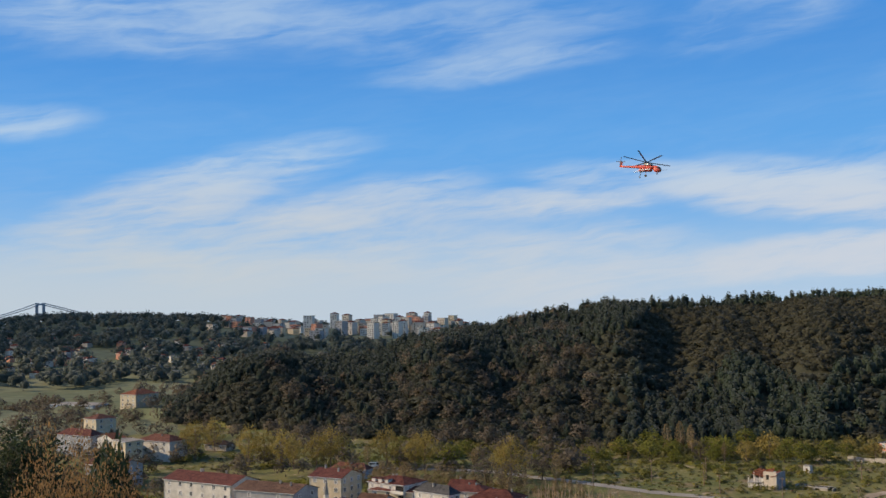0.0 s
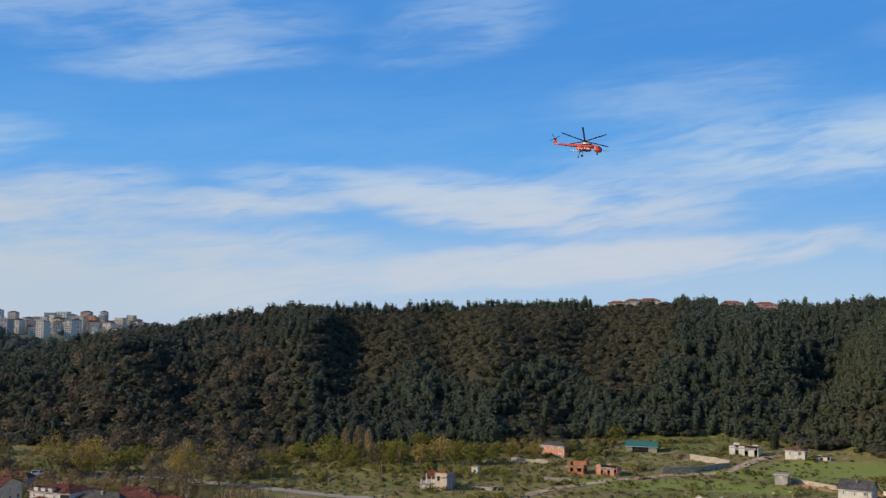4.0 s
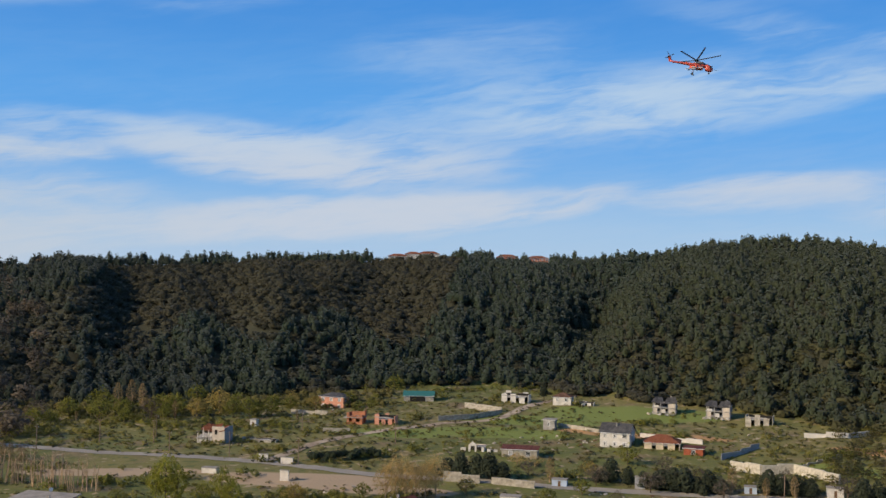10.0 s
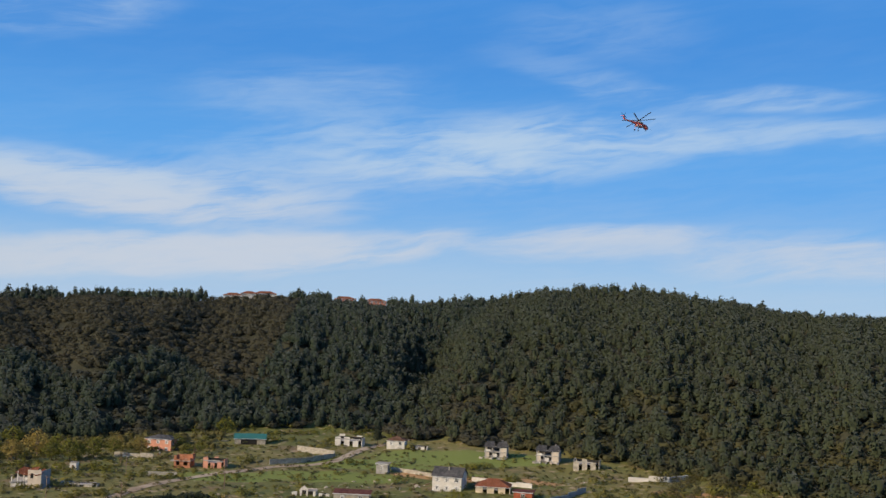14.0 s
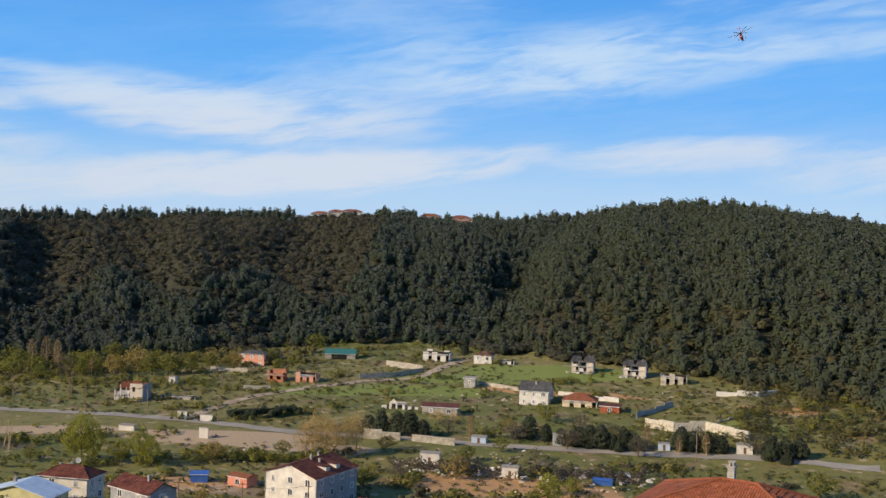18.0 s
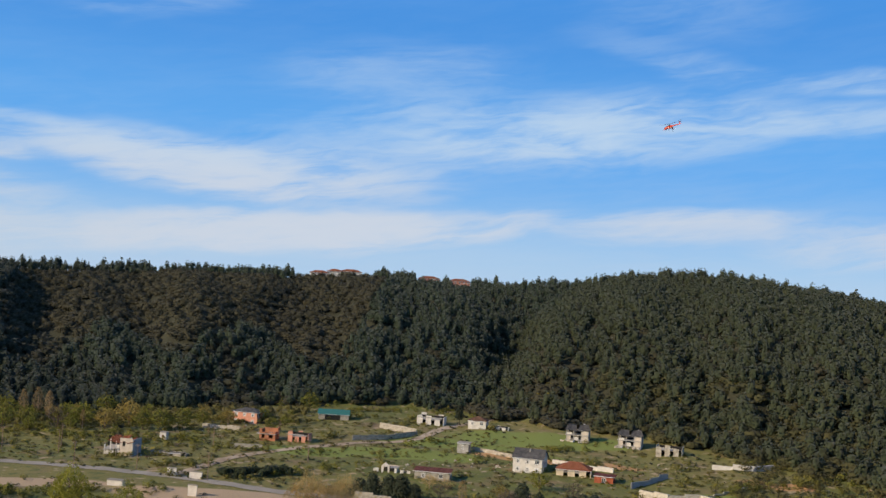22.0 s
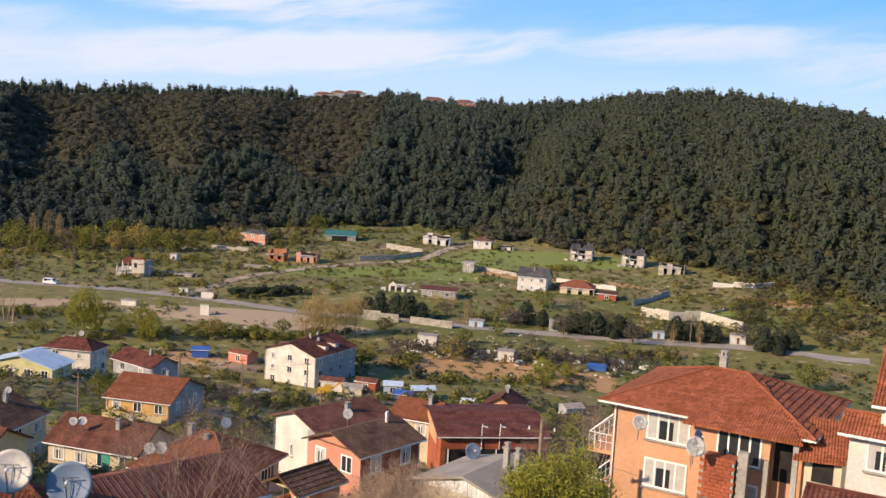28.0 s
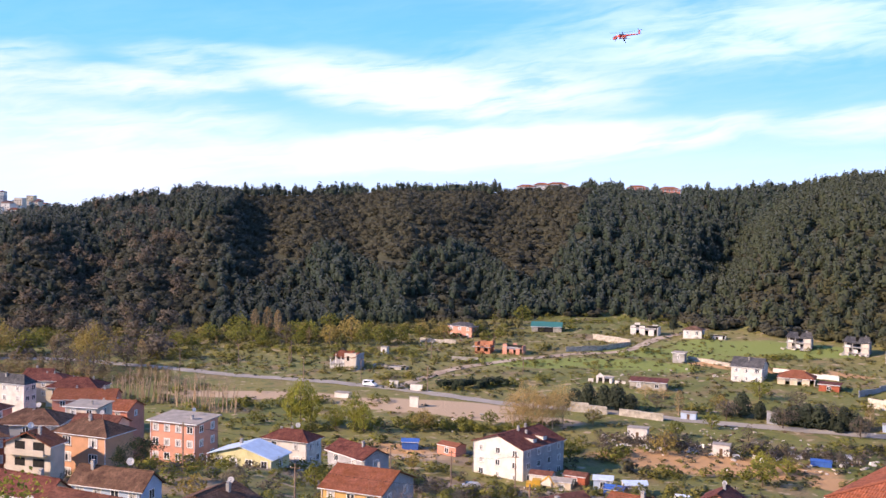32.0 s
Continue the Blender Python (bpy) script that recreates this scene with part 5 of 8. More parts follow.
for k, z in enumerate((H - 2.35, H - 5.2)):
    window(big, -bw / 2 + 3.4, -bd / 2, z + 0.25, 0, 2.6, 1.75)
    window(big, 2.2, -bd / 2 - 0.7, z + 0.05, 0, 2.5, 1.85)
    part("balcony", boxes((-bw / 2 - 1.5, -bd / 2, z - 1.25, -bw / 2, bd / 2 - 1, z - 1.0)), ORANGE, big)
    rail(big, -bw / 2 - 1.45, -bd / 2 + 0.05, -bw / 2, -bd / 2 + 0.05, z - 1.0, 4)
    rail(big, -bw / 2 - 1.45, -bd / 2 + 0.05, -bw / 2 - 1.45, bd / 2 - 1, z - 1.0, 10)
    part("brace", tubes(((-bw / 2 - 1.45, -bd / 2 + 0.1, z - 0.05), (-bw / 2, -bd / 2 + 0.1, z + 1.3), 0.05, 0.05), n=5), TRIM, big, "white slanting balcony brace")
part("opening", boxes((bw / 2 - 1.5, -bd / 2 - 0.02, H - 3.0, bw / 2 - 0.4, -bd / 2 + 0.1, H - 0.3)), DARK, big)
part("pillar", boxes((bw / 2 - 1.75, -bd / 2 - 1.3, -3, bw / 2 - 1.5, -bd / 2 - 1.05, H - 1.6)), CONCRETE, big)
part("pillar", boxes((bw / 2 - 0.3, -bd / 2 - 1.2, -3, bw / 2, -bd / 2 - 0.95, H - 0.5)), CONCRETE, big)
part("pillar", boxes((2.5, -bd / 2 - 2.0, -3, 3.05, -bd / 2 - 1.6, H - 1.2)), CONCRETE, big)
part("terrace", boxes((0.6, -bd / 2 - 2.2, H - 4.3, bw / 2, -bd / 2 - 0.7, H - 4.05)), CONCRETE, big)
part("drainpipe", tubes(((-bw / 2 + 0.15, -bd / 2 - 0.08, -2), (-bw / 2 + 0.15, -bd / 2 - 0.08, H - 0.1), 0.05, 0.05)), TRIM, big)
chimney(big, -0.6, 0.6, H + 1.5, 0.9, 0.42)
for r in range(14):
    for c in range(4):
        part("brick", boxes((0.5 + c * 0.44 + (0.22 if r % 2 else 0), -bd / 2 - 2.2, H - 4.6 + r * 0.21, 0.91 + c * 0.44 + (0.22 if r % 2 else 0), -bd / 2 - 1.2, H - 4.41 + r * 0.21)), BRICK, big)
part("mortar", boxes((0.55, -bd / 2 - 2.15, -3, 2.4, -bd / 2 - 1.25, H - 1.7)), CONCRETE, big, "grey mortar core of the brick flue")

wx, wy = 48.9, 28.6
villa = house("white house with clay tile roofs and a tall flue", wx, wy, -60, 6.6, 7.4, 53.0, WHITE, T_ORANGE, "side", 1.8, 2, 1, 1, 3, 2)
for u in (-2.2, -1.2):
    part("flue", boxes((u, -2.0, 8.5, u + 0.4, -1.6, 14.6 + u)), CREAM, villa)
house("white lean-to with an orange tile roof", 44.6, 29.6, -62, 3.0, 1.8, 51.6, WHITE, T_ORANGE, "side", 0.5, 1, 0, 0, 1, 0, 0.5)
lean = bmesh.new()
luv = lean.loops.layers.uv.new("UVMap")
slope(lean, luv, (bw / 2 - 0.2, -bd / 2 - 1.6, H - 1.0), (bw / 2 + 2.4, -bd / 2 - 1.2, H - 0.9), (bw / 2 + 2.2, -bd / 2 + 2.5, H + 0.4), (bw / 2 - 0.2, -bd / 2 + 2.5, H + 0.4))
part("lean_to_roof", lean, T_ORANGE, big)
part("lean_to_wall", boxes((bw / 2 + 0.3, -bd / 2 - 0.9, -3, bw / 2 + 2.2, -bd / 2 + 2.4, H - 0.95)), PALE, big)
part("opening", boxes((bw / 2 + 0.7, -bd / 2 - 0.93, H - 2.3, bw / 2 + 1.8, -bd / 2 - 0.88, H - 1.2)), DARK, big)
house("low house with a maroon sheet roof", 43.7, 28.2, -60, 7, 5, 47.6, WHITE, T_RED, "side", 1.0, 2, 0, 0, 1, 0)


# ---- the roof in front of the viewer: clay tiles laid one by one ----
def tile_mesh():
    bm = bmesh.new()
    prof = ((-0.13, 0.0), (-0.085, 0.035), (-0.03, 0.045), (0.02, 0.02), (0.07, 0.0), (0.13, 0.012))
    rows = []
    for yy, lift in ((0.0, 0.05), (0.4, 0.0)):
        rows.append([bm.verts.new((px, yy, pz + lift)) for px, pz in prof])
    low = [bm.verts.new((px, 0.0, pz + 0.005)) for px, pz in prof]
    for i in range(len(prof) - 1):
        bm.faces.new((rows[0][i], rows[0][i + 1], rows[1][i + 1], rows[1][i]))
        bm.faces.new((low[i], low[i + 1], rows[0][i + 1], rows[0][i]))
    me = bpy.data.meshes.new("tile")
    bm.to_mesh(me)
    bm.free()
    return me


def lay_tiles(parent, e0, e1, r1, r0, material, single, inv, jitter=0.018, k=1.0):
    """Tiles in courses over one slope; the first `single` courses from the eave are parts of their own."""
    e0, e1, r1, r0 = (Vector(p) for p in (e0, e1, r1, r0))
    ax = (e1 - e0).normalized()
    up = ((r0 + r1) / 2 - (e0 + e1) / 2)
    up = (up - ax * up.dot(ax)).normalized()
    nor = ax.cross(up)
    run = (r0 - e0).dot(up)
    me = tile_mesh()
    for v in me.vertices:
        v.co *= k
    me.materials.append(material)
    co = np.array([v.co for v in me.vertices])
    fa = np.array([p.vertices[:] for p in me.polygons])
    vs, fs, at, count = [], [], 0, 0
    for i in range(int(run / (0.33 * k))):
        t = i * 0.33 * k / run
        a, b = e0.lerp(r0, t), e1.lerp(r1, t)
        n = int((b - a).length / (0.235 * k))
        for c in range(n):
            p = a + ax * (0.12 + c * 0.235) * k + nor * (0.03 + random.uniform(0, jitter))
            turn = random.gauss(0, 0.012)
            x2, y2 = ax + up * turn, up - ax * turn
            m = Matrix((x2, y2, nor)).transposed().to_4x4()
            m.translation = p
            if single[0] <= i < single[1] and count < 300 and single[2] <= c < single[3]:
                ob = new("tile", me)
                ob.parent = parent
                ob.matrix_basis = inv @ m
                count += 1
            else:
                q = co @ np.array(m.to_3x3()).T + np.array(p)
                vs.append(q)
                fs.append(fa + at)
                at += len(co)
    if vs:
        w = np.vstack(vs) @ np.array(inv.to_3x3()).T + np.array(inv.translation)
        ob = put("tiles", quad_mesh("tiles", w, np.vstack(fs)), material, parent)
        ob["kind"] = "stuff"


RUSTWALL = mat("rust_orange_render", (0.60, 0.24, 0.06), 0.9, 0.6, 0.25)
OLD_TILE = mat("old_clay_tile", (0.175, 0.037, 0.019), 0.85, 1.1, 0.4, 0.2, 0.0, (0.14, 0.043, 0.026), 12, 0.35)
WARM_TILE = mat("warm_clay_tile", (0.225, 0.075, 0.042), 0.85, 1.1, 0.3, 0.2, 0.0, (0.175, 0.07, 0.045), 12, 0.3)
SLAB = mat("roof_boards", (0.06, 0.04, 0.03), 0.9, 1.0, 0.3)


def tiled_hip(label, peak, yaw, pitch, run, left, back_at, material, walls, singles, k=1.0):
    """A hipped roof seen from above: its peak, the ridge running left from it, a front and a right slope."""
    P = Vector(peak)
    ax, fr = Vector((math.cos(radians(yaw)), math.sin(radians(yaw)), 0)), Vector((math.sin(radians(yaw)), -math.cos(radians(yaw)), 0))
    drop = Vector((0, 0, -run * math.tan(radians(pitch))))
    corner, back = P + (ax + fr) * run + drop, P + (ax - fr) * run + drop
    if back_at:
        back = Vector(back_at)
    ridge_l = P - ax * left
    left_e = ridge_l + fr * run + drop
    base = P + drop
    ob = empty("house", pose(base.x, base.y, base.z - 5, 0, 0, yaw), label, "house")
    inv = ob.matrix_world.inverted()
    lay_tiles(ob, left_e, corner, P, ridge_l, material, singles, inv, 0.018, k)
    lay_tiles(ob, corner, back, P, P, material, (0, 0, 0, 0), inv, 0.018, k)
    bm = bmesh.new()
    v = [bm.verts.new(inv @ p) for p in (left_e, corner, back, back - ax * (left + run), P, ridge_l)]
    for f in ((0, 1, 4, 5), (1, 2, 4), (2, 3, 5, 4)):
        bm.faces.new([v[i] for i in f])
    bm.faces.new([v[i] for i in (3, 2, 1, 0)])
    bm.faces.new([v[i] for i in (0, 5, 3)])
    part("roof", bm, SLAB, ob)
    for p, q in ((P, corner), (P, back), (ridge_l, P)):
        n = int((q - p).length / 0.36)
        for i in range(n):
            s, t = inv @ p.lerp(q, i / n), inv @ p.lerp(q, (i + 1.12) / n)
            up = Vector((0, 0, 0.03))
            part("ridge_tile", tubes((s + up, t + up * 0.3, 0.1, 0.125), n=7), material, ob)
    w = left + run - 0.5
    part("wall", boxes((-left, -run + 0.5, -4, 1.4 if back_at else run - 0.5, 1.6 if back_at else run - 0.5, 5 - 0.1)), walls, ob)
    for p, q in ((left_e, corner), (corner, back)):
        part("gutter", tubes((inv @ p + Vector((0, 0, -0.08)), inv @ q + Vector((0, 0, -0.08)), 0.05, 0.05), n=8), METAL, ob)
    return ob


tiled_hip("old house with a dark weathered clay tile hipped roof", (-1.18, 20.97, 58.46), 4, 14, 6, 9, (1.40, 23.35, 56.97), OLD_TILE, CONCRETE, (4, 12, 24, 60))
tiled_hip("low house with a warm brown tiled hipped roof", (5.94, 29.41, 54.34), -30, 24, 3.0, 5, (9.52, 30.06, 53.0), WARM_TILE, CONCRETE, (1, 12, 8, 60), 0.62)

cx, cy, cz = 2.45, 20.76, 57.09
stack = empty("chimney_stack", pose(cx, cy, cz, 0, 0, 20), "weathered plastered chimney stack with a broken brick cap", "chimney")
SOOT = mat("sooty_plaster", (0.19, 0.15, 0.11), 0.95, 1.2, 0.45, 0.15, 0.0, (0.11, 0.09, 0.072))
part("shaft", boxes((-0.29, -0.24, -1.6, 0.29, 0.3, 1.27)), SOOT, stack)
part("cap", boxes((-0.35, -0.29, 1.27, 0.35, 0.36, 1.33)), SOOT, stack)
for i in range(3):
    part("brick", boxes((-0.33 + i * 0.24, -0.25, 1.33, -0.12 + i * 0.24, 0.25, 1.41 + 0.04 * (i % 2))), STONE, stack)
cx, cy, cz = -0.01, 17.00, 58.53
vent = empty("chimney_stack", pose(cx, cy, cz, 0, 0, 4), "short dark flue with a slab lid on the roof", "chimney")
BLACKENED = mat("blackened_plaster", (0.05, 0.042, 0.036), 0.95, 2.0, 0.4, 0.1)
part("shaft", boxes((-0.19, -0.19, -1.9, 0.19, 0.19, -0.09)), BLACKENED, vent)
part("lid", boxes((-0.26, -0.24, -0.09, 0.27, 0.24, -0.03)), BLACKENED, vent)
part("brick", boxes((-0.08, -0.1, -0.03, 0.09, 0.08, 0.05)), STONE, vent)
sheet = empty("sheet_roof", pose(3.55, 18.9, 56.8, -8, 0, -64.3), "blue-grey corrugated sheets beside the tiled roof", "roof sheets")
sb = bmesh.new()
for i in range(30):
    x0, x1 = -3.6 + i * 0.24, -3.6 + (i + 1) * 0.24
    for a, b, h0, h1 in ((x0, x0 + 0.12, 0, 0.04), (x0 + 0.12, x1, 0.04, 0)):
        v = [sb.verts.new(q) for q in ((a, 0.05, h0), (b, 0.05, h1), (b, 0.8, h1), (a, 0.8, h0), (a, 0.05, h0 - 0.01), (b, 0.05, h1 - 0.01), (b, 0.8, h1 - 0.01), (a, 0.8, h0 - 0.01))]
        for f in ((0, 1, 2, 3), (7, 6, 5, 4), (0, 4, 5, 1), (2, 6, 7, 3)):
            sb.faces.new([v[j] for j in f])
bmesh.ops.remove_doubles(sb, verts=sb.verts, dist=0.001)
part("sheet", sb, mat("blue_grey_sheet", (0.05, 0.056, 0.066), 0.7, 1.5, 0.3, 0.1), sheet)
part("batten", boxes((-3.6, 0.1, -0.3, 3.6, 0.3, -0.01)), WOOD, sheet)

# long corrugated maroon roof over an orange wall
corr = house("old house with a corrugated maroon roof and orange walls", 14.0, 42.9, 11, 6.4, 5.4, 48.7, RUSTWALL, T_MAROON, "side", 0.95, 0, 0, 0, 1, 0, 0.4, tiled=False)
KH, KK = 48.7 - ground(14.0, 42.9), 0.95 / 2.7
for i in range(26):
    u = -3.6 + i * 0.28
    for s in (-1, 1):
        part("corrugation", tubes(((u, s * 3.1, KH - 0.4 * KK + 0.01), (u, s * 0.02, KH + 0.95), 0.028, 0.028), n=6), T_MAROON, corr)
part("gable_patch", boxes((-3.24, -2.7, KH - 1.4, -3.21, 2.7, KH - 0.05)), YELLOW, corr)

dish(4.45, 23.79, 56.24, 208, 0.96, DISH_W, "white satellite dish on a pole above the roof", 0.55)
dish(5.59, 23.34, 55.93, 205, 1.0, DISH_B, "blue-grey satellite dish on a pole above the roof", 0.55)
dish(6.35, 22.31, 54.81, 204, 1.02, DISH_R, "rusty dark brown satellite dish beside the wall", 0.55)
dish(6.86, 19.85, 55.43, 206, 0.92, DISH_W, "white satellite dish with a rust-eaten rim", 0.5)
for q, dia in (((3.66, 91.93, 35.46), 1.3), ((15.37, 102.86, 34.24), 0.95), ((16.40, 102.70, 33.98), 1.0), ((26.40, 108.84, 31.43), 0.85), ((27.29, 108.63, 31.42), 0.9), ((25.93, 82.00, 36.68), 0.95), ((26.74, 81.74, 36.69), 1.0), ((0.92, 130.00, 29.07), 1.1)):
    dish(*q, 200, dia, DISH_W, "small white satellite dish on a roof", 0.5)
dish(40.69, 42.03, 48.52, 205, 0.85, DISH_W, "white satellite dish on the orange house", 0.3)
dish(42.48, 39.49, 47.67, 205, 1.1, DISH_W, "large white satellite dish on the orange house wall", 0.3)
dish(42.94, 39.73, 48.05, 165, 0.85, DISH_B, "blue satellite dish on the orange house", 0.3)
for x, y, z in ((13.5, 199.0, 25.2), (32.5, 217.0, 21.2), (24.0, 130.0, 29.6), (43.5, 81.5, 37.8), (1.5, 192.0, 25.0), (104.0, 139.0, 20.4), (34.5, 87.5, 36.3), (56.0, 225.0, 15.0), (-6.0, 210.5, 22.9), (3.5, 244.5, 18.6), (14.5, 156.0, 26.4)):
    dish(x, y, z, 200, random.choice((0.8, 0.9, 1.1)), random.choice((DISH_W, DISH_W, DISH_B)), "small satellite dish on a village roof", 0.5)
pole = empty("antenna_pole", pose(7.25, 22.88, 54.23), "short dark wooden post beside the dishes", "pole")
part("shaft", tubes(((0, 0, -3), (0, 0, 1.45), 0.035, 0.03)), WOOD, pole)
# unseen blocks added beside the viewer to shade the tiled roof
house("unseen plain plastered block added for shade beside the viewer", -19, 22.2, 0, 10, 5.6, 65.6, BEIGE, T_BROWN, "flat", 0.1, 0, 0, 0, 0, 0, base=52)
house("unseen taller plastered block added for shade beside the viewer", -19, 9.5, 0, 10, 19.6, 67.6, CREAM, T_BROWN, "flat", 0.1, 0, 0, 0, 0, 0, base=52)
# the terrace from which the view is taken
terrace = empty("terrace_house", pose(0, -5, 54, 0, 0, 0), "plain plastered house with a flat terrace roof", "house")
part("wall", boxes((-5, -4.4, -3, 5, 4.4, 9.1)), BEIGE, terrace)
part("terrace_slab", boxes((-5.3, -4.7, 9.1, 5.3, 4.7, 9.35)), CONCRETE, terrace)


# ---- gardens and ruins on the valley floor ----
def ruin(label, x, y, yaw, w, d, h, walls, roof_mat=None, rise=1.2, gaps=2, category="ruin"):
    """A roofless or half-roofed shell: wall pieces with openings between them, of uneven height."""
    ob = empty("ruined_house", pose(x, y, ground(x, y), 0, 0, yaw), label, category, "ruined houses")
    rnd = random.Random(int(abs(x * 3 + y)))
    for s in (-1, 1):
        n = gaps + 1
        for i in range(n):
            u0, u1 = -w / 2 + w * i / n, -w / 2 + w * (i + 0.62) / n
            hh = h * rnd.uniform(0.4, 1.0) if not roof_mat else h
            part("wall_piece", boxes((u0, s * d / 2 - 0.12, -1.5, u1, s * d / 2 + 0.12, hh)), walls, ob)
        part("lintel", boxes((-w / 2, s * d / 2 - 0.13, h * 0.62, w / 2 * rnd.uniform(0.5, 1), s * d / 2 + 0.13, h * 0.72)), CONCRETE, ob)
        part("wall_piece", boxes((s * w / 2 - 0.12, -d / 2, -1.5, s * w / 2 + 0.12, d / 2 * rnd.uniform(0.3, 1), h * rnd.uniform(0.7, 1.0))), walls, ob)
    part("floor_slab", boxes((-w / 2, -d / 2, h * 0.45, w / 2 * 0.7, d / 2, h * 0.45 + 0.2)), CONCRETE, ob)
    # dark slab in place of the shade within the walls
    part("inside", boxes((-w / 2 + 0.5, d / 2 - 1.2, -1, w / 2 - 0.5, d / 2 - 0.6, h * 0.75)), DARK, ob)
    if roof_mat:
        roof_parts(ob, w, d, h, "hip", rise, roof_mat, 0.4, False)
    return ob


q = 113.4, 381.5
wreck = empty("ruined_house", pose(*q, ground(*q), 0, 0, -40), "half-collapsed house with a broken red roof and open floors", "ruin", "ruined houses")
part("wall_piece", boxes((0.6, -4, -1, 5.2, -3.76, 6.0)), BEIGE, wreck)
# grey on the right-hand wall stands in for its shade
part("wall_piece", boxes((5.2, -4, -1, 5.44, 3.5, 5.6)), GREY, wreck)
part("wall_piece", boxes((-5.2, 3.3, -1, 5.2, 3.54, 5.2)), GREY, wreck)
part("inside", boxes((-4.6, 1.6, -1, 0.4, 2.2, 4.6)), DARK, wreck)
for z in (0.2, 2.6):
    slab = part("floor_slab", boxes((-5.3, -4, z, 0.6, 3.3, z + 0.22)), CONCRETE, wreck)
    slab.matrix_basis = pose(0, 0, 0, 3 * z, -2.2 * z, 0)
for u, h in ((-5.2, 3.4), (-3.1, 5.4), (-1.0, 4.6)):
    part("pillar", boxes((u, -3.9, -1, u + 0.32, -3.58, h)), WHITE, wreck)
for u, w, h in ((-4.6, 1.1, 1.7), (-2.4, 1.0, 2.2), (-0.4, 0.8, 3.4)):
    part("wall_piece", boxes((u, -3.85, -1, u + w, -3.7, h)), WHITE, wreck)
for u, rx, ry, w in ((-1.9, 16, 14, 3.4), (1.4, 20, -4, 3.6), (4.2, 12, -16, 2.6)):
    bm = bmesh.new()
    uv = bm.loops.layers.uv.new("UVMap")
    slope(bm, uv, (-w / 2, -4.3, 0), (w / 2, -4.3, 0), (w / 2 - 0.4, 1.0, 0.3), (-w / 2 + 0.6, 0.4, 0.3))
    piece = part("roof", bm, T_RUST, wreck)
    piece.matrix_basis = pose(u, 0, 6.1 - 0.15 * abs(u), rx, ry, 0)
part("door", boxes((1.6, -4.04, 3.2, 2.6, -3.98, 4.9)), DARK, wreck)
ruin("broken garden walls and rubble heap", 128.2, 374.1, -40, 13, 4, 1.2, STONE)
house("pink house with a grey hipped roof", 184.0, 437.5, -50, 12, 8, ground(184, 437) + 4.8, PINK, T_SLATE, "hip", 1.3, 3, 2, 0, 2, 0, tiled=False)
barn = house("open barn with a green sheet roof", 223.7, 433.7, -30, 13.5, 8, ground(223.7, 433.7) + 2.6, STONE, SHEET_T, "side", 1.7, 0, 0, 0, 0, 0, tiled=False, category="barn", name="barn")
part("opening", boxes((-4, -4.03, -0.5, 3, -3.9, 2.6)), DARK, barn)
SHELL = mat("raw_orange_brick", (0.43, 0.185, 0.10), 0.95, 0.8, 0.25, 0.3)
raw = empty("ruined_house", pose(174.6, 393.0, ground(174.6, 393.0), 0, 0, -40), "unfinished orange brick house with open window holes", "ruin", "ruined houses")
for q in ((-3.2, -3, -1, -2.2, -2.7, 4.6), (-0.9, -3, -1, 0.6, -2.7, 4.9), (2.2, -3, -1, 3.2, -2.7, 3.6), (-2.2, -3, -1, 2.2, -2.7, 0.9), (-2.2, -3, 2.6, 2.2, -2.7, 3.2), (2.9, -2.7, -1, 3.2, -0.8, 3.6), (2.9, 1.0, -1, 3.2, 3, 5.0), (2.9, -0.8, 2.4, 3.2, 1.0, 3.2), (-3.2, -2.7, -1, -2.9, 3, 4.2), (-2.9, 2.7, -1, 2.9, 3, 4.4)):
    part("wall_piece", boxes(q), SHELL, raw)
part("floor_slab", boxes((-4.6, -3.4, 2.5, 3.4, 3.1, 2.68)), CONCRETE, raw)
ruin("roofless brick and plaster ruin", 184.5, 385.7, -40, 8, 6, 4, PINK)
ruin("roofless white house ruin", 259.9, 407.7, -45, 12, 8, 4.5, WHITE)
house("small white house with a grey roof", 274.1, 391.6, -45, 8, 7, 10.6, WHITE, T_DARK, "hip", 1.6, 2, 1, 0, 1, 0, tiled=False)
ruin("heap of white broken walls", 280.7, 384.4, -45, 8, 4, 1.8, WHITE)
house("small grey concrete shed", 235.6, 345.3, -47, 4.5, 4, 8.2, CONCRETE, SHEET_G, "flat", 0.2, 1, 0, 0, 1, 0, tiled=False, win=(0.8, 1.8), category="shed", name="shed")
house("grey-white two-storey house with a slate roof", 239.5, 308.0, -50, 10.6, 9.6, 8.9, WHITE, T_SLATE, "side", 2.7, 3, 1, 0, 2, 1, tiled=False, win=(1.6, 1.5))
ruin("low house with a sagging patched red roof", 250.5, 296.3, -44, 12, 9, 2.3, CREAM, T_RUST, 2.2)
house("small red brick garden shed", 252.1, 281.7, -50, 6.5, 5, 6.0, BRICK, T_RED, "flat", 0.2, 1, 0, 0, 1, 0, tiled=False, category="shed", name="shed")


